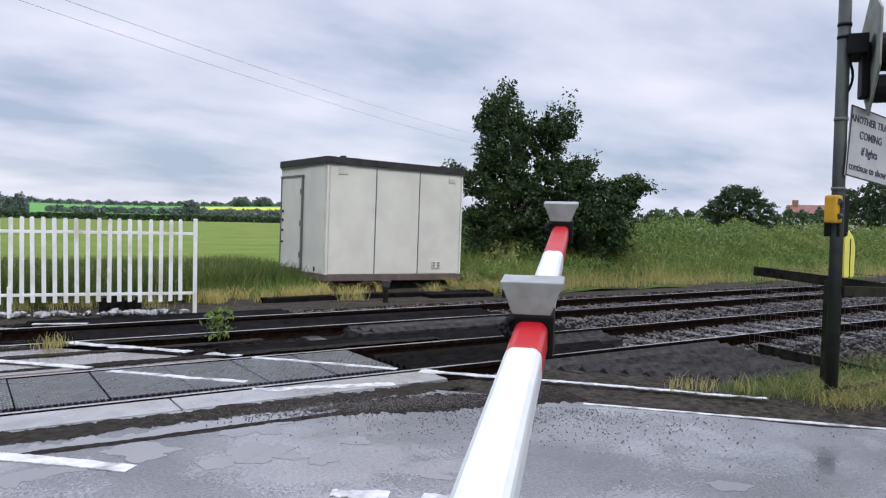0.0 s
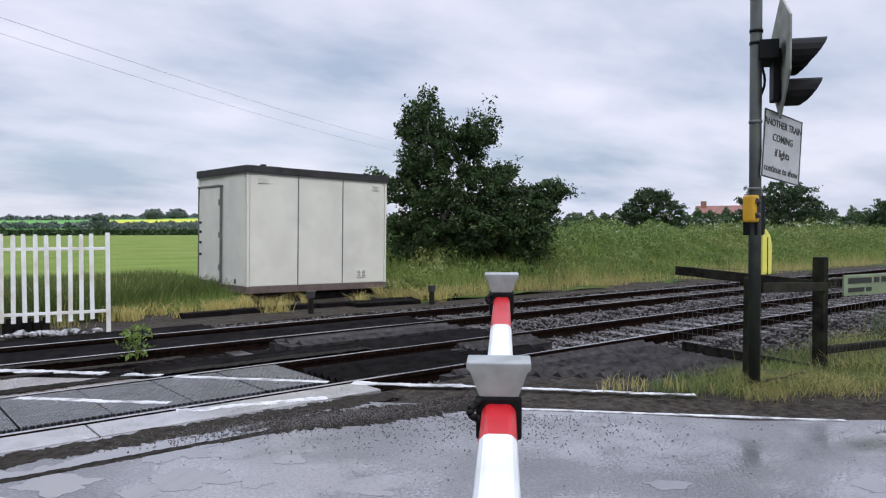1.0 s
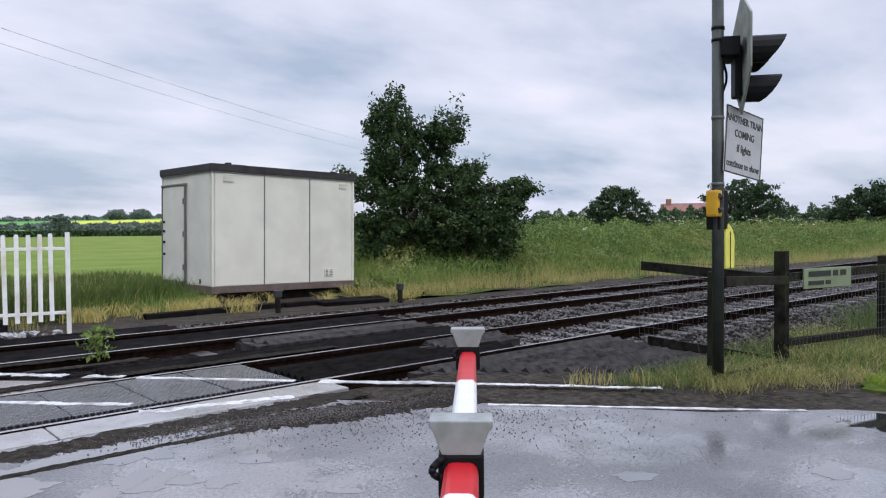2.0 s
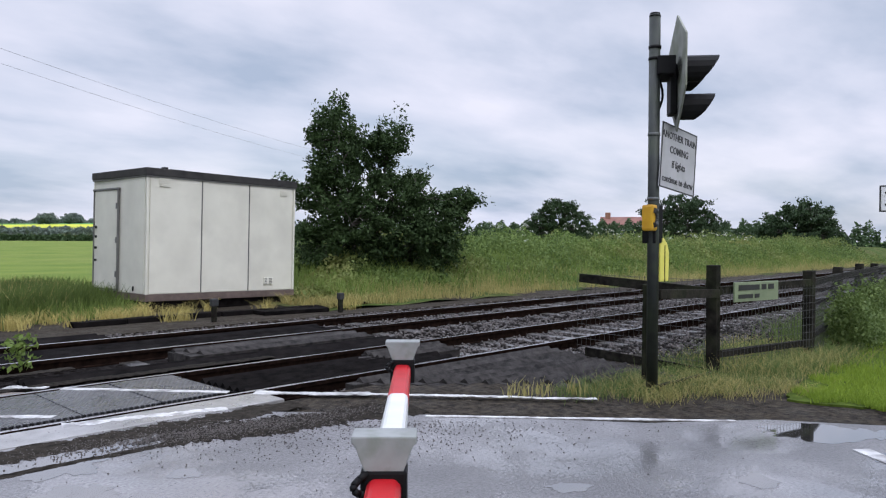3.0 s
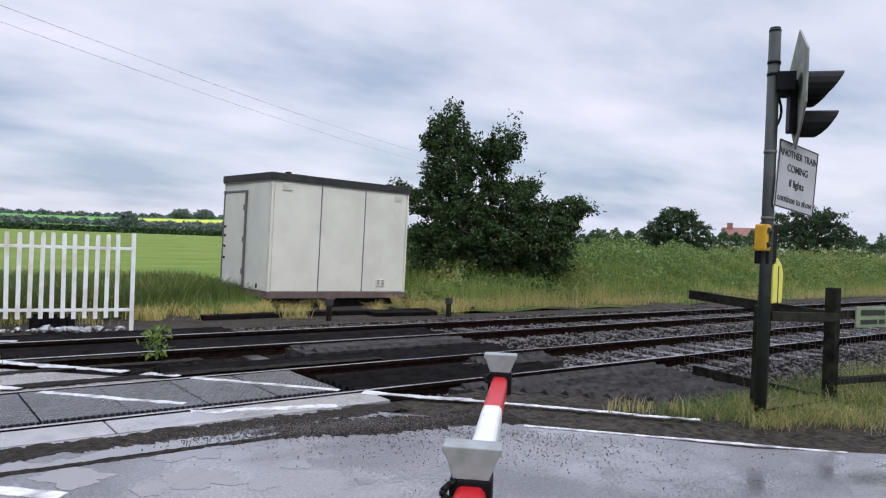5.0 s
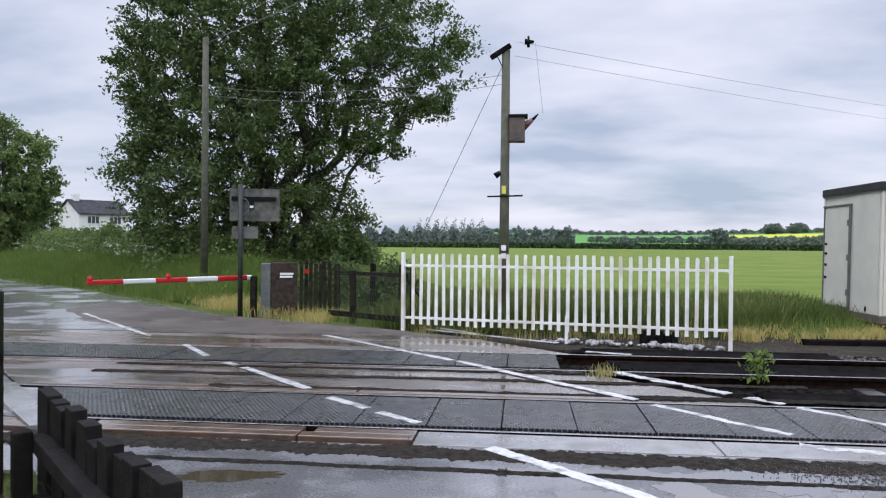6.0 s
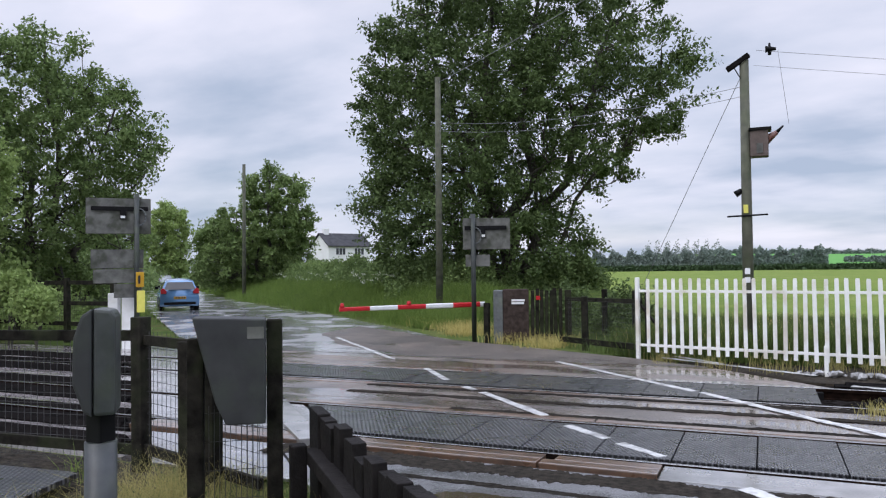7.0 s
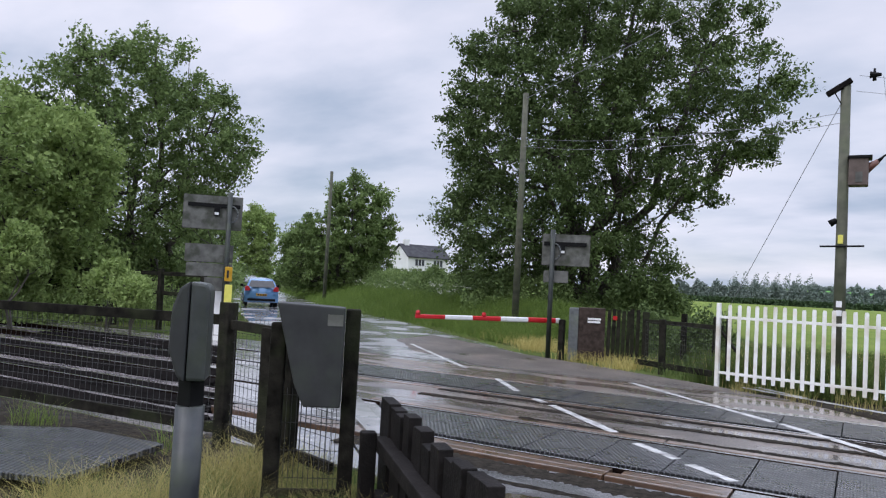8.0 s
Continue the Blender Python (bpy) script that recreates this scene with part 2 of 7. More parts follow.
M_TIMBERN = mat("black_stained_board", (0.004, 0.0035, 0.0033), (0.02, 0.017, 0.016), 9, 0.75, 0.6, 50, spec=0.12)
M_POST = mat("weathered_fence_timber", (0.004, 0.0037, 0.003), (0.032, 0.029, 0.023), 9, 0.85, 0.7, 45, stain=(0.035, 0.043, 0.02), sscale=2.5, spec=0.08)
M_WATER = mat("standing_water", (0.02, 0.02, 0.02), (0.03, 0.029, 0.027), 3, 0.03, 0.04, 8, spec=1.0, bdist=0.004, wet=1.0, film=(0.03, 3.4))
M_WATERB = mat("muddy_water", (0.05, 0.035, 0.022), (0.075, 0.055, 0.038), 3, 0.1, 0.04, 8, spec=0.5, bdist=0.004, wet=1.0, film=(0.05, 1.7))
M_BROWN = mat("brown_wet_timber", (0.022, 0.016, 0.012), (0.15, 0.085, 0.05), 5, 0.4, 0.4, 30, rvar=0.2, wet=0.9, film=(0.16, 2.1))
M_GREYPOLE = mat("painted_grey_green_pole", (0.015, 0.019, 0.017), (0.036, 0.042, 0.038), 6, 0.55, 0.15, 60, stain=(0.035, 0.05, 0.02), sscale=3)
M_GALV = mat("galvanised_steel", (0.055, 0.062, 0.065), (0.12, 0.128, 0.13), 14, 0.5, 0.1, 60, stain=(0.16, 0.18, 0.13), sscale=3)
M_POSTGALV = mat("dull_wet_galvanised_post", (0.02, 0.023, 0.025), (0.05, 0.054, 0.056), 10, 0.4, 0.1, 60, stain=(0.05, 0.06, 0.035), sscale=4)
M_CABIN = mat("cream_cabin_panel", (0.60, 0.585, 0.50), (0.69, 0.675, 0.58), 2, 0.5, 0.05, 30, stain=(0.50, 0.485, 0.42), sscale=0.9, samt=0.45)
M_TRIM = mat("grey_cabin_trim", (0.09, 0.09, 0.085), (0.17, 0.165, 0.155), 4, 0.5, 0.1)
M_ROOF = mat("dark_roof_trim", (0.018, 0.018, 0.018), (0.05, 0.047, 0.045), 5, 0.6, 0.2, 30, spec=0.2)
M_SKID = mat("rust_brown_steel", (0.07, 0.05, 0.042), (0.15, 0.11, 0.095), 6, 0.6, 0.2, 40)
M_WHITE = mat("white_fence_paint", (0.72, 0.72, 0.69), (0.84, 0.84, 0.82), 5, 0.5, 0.1, 40, stain=(0.45, 0.36, 0.22), sscale=2.2, samt=0.5)
M_BOOMW = mat("white_boom_reflective", (0.60, 0.61, 0.61), (0.70, 0.71, 0.71), 5, 0.35, 0.02, stain=(0.5, 0.52, 0.49), sscale=6, samt=0.5)
M_BOOMR = mat("red_boom_reflective", (0.36, 0.007, 0.012), (0.48, 0.014, 0.02), 8, 0.35, 0.02, spec=0.35)
M_LAMP = mat("grey_lamp_housing", (0.20, 0.212, 0.206), (0.31, 0.325, 0.318), 10, 0.45, 0.05, stain=(0.16, 0.18, 0.15), sscale=14, samt=0.6)
M_BLACK = mat("black_plastic", (0.003, 0.003, 0.0032), (0.008, 0.008, 0.0085), 8, 0.6, 0.05, spec=0.15)
# Warning sign face: mid grey with faint darker mottling.
M_SIGNGREY = mat("mid_grey_sign_face", (0.36, 0.36, 0.37), (0.44, 0.44, 0.45), 6, 0.5, 0.02, stain=(0.28, 0.28, 0.26), sscale=5, samt=0.4)
M_YELLOW = mat("yellow_plastic", (0.46, 0.24, 0.010), (0.56, 0.33, 0.015), 8, 0.4, 0.05)
M_YELPALE = mat("pale_yellow_cover", (0.62, 0.58, 0.10), (0.74, 0.68, 0.14), 8, 0.45, 0.05)
M_SIGN = mat("white_sign_face", (0.72, 0.72, 0.73), (0.80, 0.80, 0.81), 6, 0.4, 0.02, stain=(0.55, 0.55, 0.52), sscale=5, samt=0.3)
M_SIGNBACK = mat("weathered_grey_sign_back", (0.075, 0.075, 0.07), (0.18, 0.18, 0.165), 5, 0.75, 0.1, spec=0.2, stain=(0.04, 0.045, 0.028), sscale=4, samt=0.7)
M_BACKBOARD = mat("mossy_grey_board", (0.16, 0.17, 0.14), (0.30, 0.31, 0.27), 5, 0.7, 0.1, stain=(0.13, 0.15, 0.09), sscale=4, samt=0.7)
M_INK = mat("black_lettering", (0.015, 0.015, 0.016), (0.02, 0.02, 0.02), 8, 0.5, 0)
M_BOXGREY = mat("dark_grey_cabinet", (0.024, 0.025, 0.026), (0.045, 0.046, 0.047), 5, 0.6, 0.06, 60, spec=0.3, stain=(0.05, 0.06, 0.045), sscale=4, samt=0.5)
M_WOODPOLE = mat("creosoted_pole", (0.045, 0.048, 0.035), (0.115, 0.115, 0.08), 5, 0.85, 0.4, 40, stain=(0.07, 0.09, 0.04), sscale=2)
M_WIRE = mat("wire", (0.16, 0.16, 0.17), (0.22, 0.22, 0.24), 9, 0.5, 0)
M_MESH = mat("galvanised_wire_mesh", (0.025, 0.025, 0.025), (0.06, 0.06, 0.06), 9, 0.6, 0)
M_GRASS = mat("verge_ground", (0.035, 0.06, 0.015), (0.10, 0.13, 0.035), 3, 0.95, 0.6, 25, stain=(0.12, 0.10, 0.05), sscale=0.6, bdist=0.05, spec=0.05)
M_CROP = mat("green_crop", (0.085, 0.145, 0.03), (0.18, 0.225, 0.055), 0.25, 0.95, 0.8, 9, bdist=0.1, stain=(0.21, 0.23, 0.075), sscale=0.06, spec=0.04)
M_FIELDG = mat("far_green_field", (0.10, 0.26, 0.07), (0.14, 0.30, 0.09), 0.02, 0.95, 0.3, 2, spec=0.03)
M_FIELDY = mat("far_yellow_field", (0.42, 0.45, 0.06), (0.52, 0.52, 0.08), 0.03, 0.95, 0.3, 2, spec=0.03)
M_FARLAND = mat("far_land", (0.07, 0.12, 0.04), (0.12, 0.18, 0.06), 0.02, 0.95, 0.3, 2, spec=0.03)
M_LAWN = mat("lawn", (0.035, 0.055, 0.010), (0.09, 0.125, 0.022), 9, 0.95, 0.5, 60, spec=0.05)
M_BARK = mat("bark", (0.03, 0.026, 0.02), (0.08, 0.07, 0.055), 6, 0.85, 0.6, 20, bdist=0.03)
L_DARK = leafmat("dark_foliage", (0.007, 0.016, 0.007), (0.075, 0.12, 0.045), 0.2)
L_ASH = leafmat("ash_foliage", (0.022, 0.05, 0.018), (0.27, 0.36, 0.13), 0.35)
L_ASHDARK = leafmat("dark_ash_foliage", (0.012, 0.028, 0.011), (0.175, 0.24, 0.09), 0.3)
L_LIGHT = leafmat("light_foliage", (0.085, 0.145, 0.04), (0.40, 0.50, 0.18), 0.45)
# Distance haze put into the leaf colour: paler and greyer than L_FAR.
L_HAZE = leafmat("haze_tinted_far_foliage", (0.125, 0.16, 0.15), (0.22, 0.26, 0.22), 0.2)
L_FAR = leafmat("far_foliage", (0.035, 0.065, 0.03), (0.085, 0.13, 0.06), 0.2)
L_FARDARK = leafmat("dark_far_foliage", (0.022, 0.042, 0.022), (0.07, 0.105, 0.05), 0.2)
L_WEED = leafmat("weed_foliage", (0.04, 0.08, 0.022), (0.24, 0.32, 0.10), 0.35, stain=(0.29, 0.27, 0.10))
L_GRASS = leafmat("grass_blades", (0.07, 0.13, 0.025), (0.28, 0.36, 0.10), 0.4)
L_DRY = leafmat("dry_grass_blades", (0.17, 0.17, 0.05), (0.55, 0.47, 0.20), 0.4)
L_VERGE = leafmat("verge_blades", (0.035, 0.075, 0.014), (0.21, 0.29, 0.07), 0.35)
L_STRAW = leafmat("straw_blades", (0.25, 0.22, 0.06), (0.66, 0.55, 0.22), 0.35)
L_RANK = leafmat("rank_grass_blades", (0.045, 0.08, 0.025), (0.19, 0.25, 0.08), 0.3)
L_FIELDRANK = leafmat("field_edge_blades", (0.03, 0.058, 0.016), (0.15, 0.20, 0.055), 0.3)
L_LAWN = leafmat("lawn_blades", (0.09, 0.16, 0.018), (0.32, 0.42, 0.06), 0.35)
L_UMBEL = leafmat("white_umbels", (0.55, 0.57, 0.48), (0.75, 0.75, 0.68), 0.3)


# ---- mesh helpers ----
def empty(name, x, y, z=0.0, rz=0.0, **tags):
    o = new(name)
    o.empty_display_size = 0.1
    o.matrix_basis = pose(x, y, z, 0, 0, rz)
    return tagged(o, **tags)


def obj(name, bm, material, parent=None, m=None, smooth=False):
    me = bpy.data.meshes.new(name)
    bm.to_mesh(me)
    bm.free()
    if smooth:
        me.shade_smooth()
    for k in (material if isinstance(material, (list, tuple)) else [material]):
        me.materials.append(k)
    o = new(name, me)
    o.parent = parent
    if m is not None:
        o.matrix_basis = m
    return o


def part(name, bm, material, parent, label="", smooth=False):
    return tagged(obj(name, bm, material, parent, smooth=smooth), label)


def box(bm, x0, y0, z0, x1, y1, z1, bev=0.0, m=None, mi=0):
    """A box between two corners, its edges bevelled."""
    b = bmesh.new()
    bmesh.ops.create_cube(b, size=1)
    bmesh.ops.scale(b, vec=(abs(x1 - x0), abs(y1 - y0), abs(z1 - z0)), verts=b.verts)
    bmesh.ops.translate(b, vec=((x0 + x1) / 2, (y0 + y1) / 2, (z0 + z1) / 2), verts=b.verts)
    if bev:
        bmesh.ops.bevel(b, geom=b.edges[:], offset=bev, segments=2, affect="EDGES", profile=0.6)
    return join(bm, b, m, mi)


def join(bm, b, m=None, mi=0):
    if m is not None:
        bmesh.ops.transform(b, matrix=m, verts=b.verts)
    vs = [bm.verts.new(v.co) for v in b.verts]
    b.verts.index_update()
    for f in b.faces:
        g = bm.faces.new([vs[v.index] for v in f.verts])
        g.material_index = mi
        g.smooth = f.smooth
    b.free()
    return bm


def prism(bm, pts, z0, z1, bev=0.0, m=None, mi=0):
    """An upright prism over a polygon."""
    b = bmesh.new()
    lo = [b.verts.new((p[0], p[1], z0)) for p in pts]
    hi = [b.verts.new((p[0], p[1], z1)) for p in pts]
    k = len(pts)
    b.faces.new(hi)
    b.faces.new(lo[::-1])
    for i in range(k):
        b.faces.new((lo[i], lo[(i + 1) % k], hi[(i + 1) % k], hi[i]))
    bmesh.ops.recalc_face_normals(b, faces=b.faces)
    if bev:
        bmesh.ops.bevel(b, geom=b.edges[:], offset=bev, segments=2, affect="EDGES", profile=0.6)
    return join(bm, b, m, mi)


def rod(bm, p, q, r0, r1=None, n=8, mi=0, cap=True):
    """A round bar from p to q."""
    p, q = Vector(p), Vector(q)
    r1 = r0 if r1 is None else r1
    t = (q - p).to_track_quat("Z", "Y").to_matrix()
    a = [bm.verts.new(p + t @ Vector((r0 * math.cos(k * 6.28319 / n), r0 * math.sin(k * 6.28319 / n), 0))) for k in range(n)]
    b = [bm.verts.new(q + t @ Vector((r1 * math.cos(k * 6.28319 / n), r1 * math.sin(k * 6.28319 / n), 0))) for k in range(n)]
    for k in range(n):
        f = bm.faces.new((a[k], a[(k + 1) % n], b[(k + 1) % n], b[k]))
        f.smooth, f.material_index = True, mi
    if cap:
        bm.faces.new(a[::-1]).material_index = mi
        bm.faces.new(b).material_index = mi
    return bm


def quads(name, V, F, material, parent=None, label="", category="", kind="", group=""):
    """One mesh from arrays of corners and faces."""
    me = bpy.data.meshes.new(name)
    V, F = np.asarray(V, np.float32), np.asarray(F, np.int32)
    me.vertices.add(len(V)); me.vertices.foreach_set("co", V.ravel())
    k = F.shape[1]
    me.loops.add(F.size); me.loops.foreach_set("vertex_index", F.ravel())
    me.polygons.add(len(F)); me.polygons.foreach_set("loop_start", np.arange(0, F.size, k, dtype=np.int32))
    me.update(calc_edges=True)
    me.materials.append(material)
    o = new(name, me)
    o.parent = parent
    return tagged(o, label, category, group, kind)


def leaf_cloud(C, size, rng, up=0.3, long=1.7):
    """Corner and face arrays of one small four-cornered leaf at each centre, turned at random."""
    n = len(C)
    d = rng.normal(size=(n, 3)); d[:, 2] -= 0.35; d /= np.linalg.norm(d, axis=1)[:, None]
    nn = rng.normal(size=(n, 3)); nn[:, 2] += up * 3
    s = np.cross(d, nn); s /= np.linalg.norm(s, axis=1)[:, None] + 1e-9
    sz = size * rng.uniform(0.6, 1.3, (n, 1))
    L, W = d * sz * long * 0.5, s * sz * 0.5
    nn = np.cross(s, d)
    V = np.stack([C - L, C + W * 0.9 + nn * sz * 0.12, C + L, C - W * 0.9 + nn * sz * 0.12], 1).reshape(-1, 3)
    return V, np.arange(4 * n).reshape(-1, 4)


def blades(P, h, w, rng, lean=0.35):
    """Arrays of grass blades, each a bent strip of two four-cornered faces."""
    n = len(P)
    a = rng.uniform(0, 6.283, n)
    sx, sy = np.cos(a), np.sin(a)
    S = np.stack([sx, sy, 0 * sx], 1)
    h = h * rng.uniform(0.45, 1.15, (n, 1)); w = w * rng.uniform(0.6, 1.3, (n, 1))
    b = rng.uniform(0, 6.283, n)
    D = np.stack([np.cos(b), np.sin(b), 0 * b], 1) * lean * h * rng.uniform(0.1, 1, (n, 1))
    Z = np.array([[0, 0, 1.0]])
    mid, top = P + D * 0.3 + Z * h * 0.55, P + D * 1.1 + Z * h * 0.95
    V = np.stack([P - S * w, P + S * w, mid + S * w * 0.8, mid - S * w * 0.8, top + S * w * 0.15, top - S * w * 0.15], 1).reshape(-1, 3)
    k = 6 * np.arange(n)[:, None]
    F = np.concatenate([k + [[0, 1, 2, 3]], k + [[3, 2, 4, 5]]])
    return V, F


def limb(bm, p, q, r0, r1, rng, k=4, wob=0.08, n=6):
    """A crooked tapering limb."""
    p, q = np.array(p, float), np.array(q, float)
    L = np.linalg.norm(q - p)
    pts = [p + (q - p) * t + (rng.normal(size=3) * wob * L * math.sin(math.pi * t) if 0 < t < 1 else 0) for t in np.linspace(0, 1, k + 1)]
    for i in range(k):
        rod(bm, pts[i], pts[i + 1], r0 + (r1 - r0) * i / k, r0 + (r1 - r0) * (i + 1) / k, n, cap=False)
    return pts


def tree(name, x, y, base, forks, blobs, leaf, seed, label, lsize=0.12, per=55, trunk=0.3, crad=0.55, category="tree", rz=0.0):
    """A tree: forks are limb tips, blobs are (x, y, z, rx, ry, rz, clumps) of the crown, all from the foot."""
    rng = np.random.default_rng(seed)
    root = empty(name, x, y, base, rz, label=label, category=category)
    bm = bmesh.new()
    tips = []
    for i, (fx, fy, fz, r) in enumerate(forks):
        st = (0.12 * math.cos(i * 2.4) * trunk * 3, 0.12 * math.sin(i * 2.4) * trunk * 3, -0.3)
        tips += limb(bm, st, (fx, fy, fz), trunk * r, trunk * r * 0.3, rng, 6, 0.05, 7)[2:]
    tips = np.array(tips)
    cents = []
    for bx, by, bz, rx, ry, rz, n in blobs:
        d = rng.normal(size=(n, 3)); d /= np.linalg.norm(d, axis=1)[:, None]
        rad = rng.uniform(0.25, 1.0, (n, 1)) ** 0.5 * (1 + 0.14 * rng.normal(size=(n, 1)))
        cents.append(np.array([bx, by, bz]) + d * rad * [rx, ry, rz])
    C = np.concatenate(cents)
    C = C[C[:, 2] > 0.15]
    for c in C[:: max(1, len(C) // 220)]:
        t = tips[np.argmin(np.linalg.norm(tips - c, axis=1) + 0.6 * np.maximum(tips[:, 2] - c[2], 0))]
        limb(bm, t, c, trunk * 0.13, 0.012, rng, 3, 0.08, 4)
    part("trunk", bm, M_BARK, root)
    P = (C[:, None, :] + np.clip(rng.normal(size=(len(C), per, 3)), -1.5, 1.5) * crad * np.array([0.55, 0.55, 0.42]) * rng.uniform(0.6, 1.3, (len(C), 1, 1))).reshape(-1, 3)
    V, F = leaf_cloud(P, lsize, rng)
    quads("crown", V, F, leaf, root)
    return root


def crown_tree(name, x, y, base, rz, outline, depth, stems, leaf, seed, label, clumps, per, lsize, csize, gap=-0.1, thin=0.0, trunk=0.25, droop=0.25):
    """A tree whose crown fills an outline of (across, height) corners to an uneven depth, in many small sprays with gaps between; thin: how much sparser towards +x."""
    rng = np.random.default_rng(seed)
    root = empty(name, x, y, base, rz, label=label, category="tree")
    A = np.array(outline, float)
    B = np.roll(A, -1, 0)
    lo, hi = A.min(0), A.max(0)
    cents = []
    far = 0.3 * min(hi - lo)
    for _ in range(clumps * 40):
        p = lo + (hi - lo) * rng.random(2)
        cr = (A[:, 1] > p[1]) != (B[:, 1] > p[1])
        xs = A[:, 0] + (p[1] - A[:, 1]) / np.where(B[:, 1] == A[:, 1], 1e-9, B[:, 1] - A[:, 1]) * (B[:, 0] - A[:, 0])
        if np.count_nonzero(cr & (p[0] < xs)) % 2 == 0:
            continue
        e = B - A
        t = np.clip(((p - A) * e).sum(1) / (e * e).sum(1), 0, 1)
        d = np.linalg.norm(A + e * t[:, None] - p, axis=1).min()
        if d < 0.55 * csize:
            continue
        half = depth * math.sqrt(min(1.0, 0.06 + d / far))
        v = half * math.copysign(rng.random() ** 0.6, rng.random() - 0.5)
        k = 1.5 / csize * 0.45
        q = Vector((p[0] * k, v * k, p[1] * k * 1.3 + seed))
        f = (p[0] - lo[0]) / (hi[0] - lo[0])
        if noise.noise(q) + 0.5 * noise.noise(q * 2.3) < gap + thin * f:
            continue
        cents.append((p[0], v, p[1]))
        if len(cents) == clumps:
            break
    C = np.array(cents)
    bm = bmesh.new()
    tips = []
    for i, (fx, fy, fz, r) in enumerate(stems):
        st = (0.4 * trunk * math.cos(i * 2.4), 0.4 * trunk * math.sin(i * 2.4), -0.3)
        pts = limb(bm, st, (fx, fy, fz), trunk * r, trunk * r * 0.22, rng, 8, 0.035, 7)
        tips += pts[3:]
        for k in range(5):
            a = pts[3 + k]
            b = a + np.array([rng.normal() * 0.16, rng.normal() * 0.12, rng.uniform(0.06, 0.2)]) * (hi[1] - lo[1]) * (1 - 0.09 * k)
            if np.linalg.norm(C - b, axis=1).min() > 1.3 * csize:
                continue
            tips += limb(bm, a, b, trunk * r * 0.32, trunk * 0.06, rng, 4, 0.06, 5)[2:]
    tips = np.array(tips)
    for c in C[:: max(1, len(C) // 380)]:
        t = tips[np.argmin(np.linalg.norm(tips - c, axis=1) + 0.8 * np.maximum(tips[:, 2] - c[2], 0))]
        limb(bm, t, c, trunk * 0.1, 0.01, rng, 3, 0.07, 4)
    part("trunk", bm, M_BARK, root)
    n = len(C)
    ax = C - [0.5 * (lo[0] + hi[0]), 0, lo[1] + 0.3 * (hi[1] - lo[1])]
    ax = ax / (np.linalg.norm(ax, axis=1)[:, None] + 0.1) + rng.normal(size=(n, 3)) * 0.5
    ax[:, 2] -= droop
    size = csize * rng.uniform(0.55, 1.25, (n, 1, 1))
    P = C[:, None] + ax[:, None] * rng.uniform(-0.7, 0.9, (n, per, 1)) * size + np.clip(rng.normal(size=(n, per, 3)), -1.6, 1.6) * size * [0.36, 0.36, 0.26]
    V, F = leaf_cloud(P.reshape(-1, 3), lsize, rng)
    quads("crown", V, F, leaf, root)
    return root


# ---- setting: ground, road, railway ----
def rp(s, o):
    """A point s metres along the road from the near side and o metres across it."""
    return (-0.70711 * s + 0.70711 * o, 0.70711 * s + 0.70711 * o)


def hill(x, y):
    r = math.hypot(x, y)
    az = math.degrees(math.atan2(-x, y))
    w = max(0.0, min(1.0, (az + 50) / 15)) * max(0.0, min(1.0, (35 - az) / 30))
    t = max(0.0, min(1.0, (r - 370) / 560))
    return (15.5 + 2.0 * math.sin(az * 0.19)) * t * t * (3 - 2 * t) * w


def ground():
    rings = [0, 8, 20, 40, 80, 150, 250, 350, 400, 450, 500, 560, 620, 700, 780, 860, 950, 1200, 1700, 2600, 4200]
    V, F = [], []
    K = 120
    for r in rings:
        for k in range(K):
            a = 2 * math.pi * k / K
            x, y = r * math.cos(a), r * math.sin(a)
            V.append((x, y, -0.3 + hill(x, y)))
    for i in range(len(rings) - 1):
        for k in range(K):
            F.append((i * K + k, (i + 1) * K + k, (i + 1) * K + (k + 1) % K, i * K + (k + 1) % K))
    o = quads("ground", V, F, M_FARLAND, label="flat grassy farmland reaching a low hill", category="ground", kind="structure")
    o.data.materials.append(M_FIELDG)
    o.data.materials.append(M_FIELDY)
    o.data.materials.append(M_GRASS)
    for p in o.data.polygons:
        c = p.center
        r, az = math.hypot(c.x, c.y), math.degrees(math.atan2(-c.x, c.y))
        if r < 150:
            p.material_index = 3
        elif 400 < r < 1000 and -24 < az < 2:
            p.material_index = 1
            if az < -13.6 and 520 < r < 790:
                p.material_index = 2
        p.use_smooth = True
    return o


ground()


def sheet(name, pts, z, material, label, category, depth=0.12):
    bm = bmesh.new()
    prism(bm, pts, z - depth, z)
    return tagged(obj(name, bm, material), label, category, kind="structure")


sheet("field", [(-3.2, 16.2), (-2.6, 15.6), (3.4, 15.7), (6.6, 16.2), (6.9, 17.5), (14, 19.2), (60, 30), (200, 60), (190, 285), (0, 345), (-120, 322), (-20, 42)], -0.1, M_CROP, "young green cereal crop in a wide flat field", "field")
sheet("road", [rp(-60, 0.9), rp(-60, 6.4), (7.25, 1.82), (6.76, 2.6), (5.9, 3.28), (4.75, 4.84), (3.75, 6.0), (3.6, 6.25), (-4.95, 6.25)], 0.0, M_ROAD, "wet patched asphalt lane with puddles", "road", 0.25)
sheet("road", [(-12.1, 13.8), (-1.2, 13.8), (-3.4, 15.1), (-7.6, 17.2), rp(29.6, 6.5), rp(37, 5.4), rp(50, 4.5), rp(77, 3.9), rp(160, 3.0), rp(160, -2.6), rp(40, -0.6), rp(22, 0.4)], 0.0, M_FARROAD, "wet asphalt country lane running straight away", "road", 0.25)
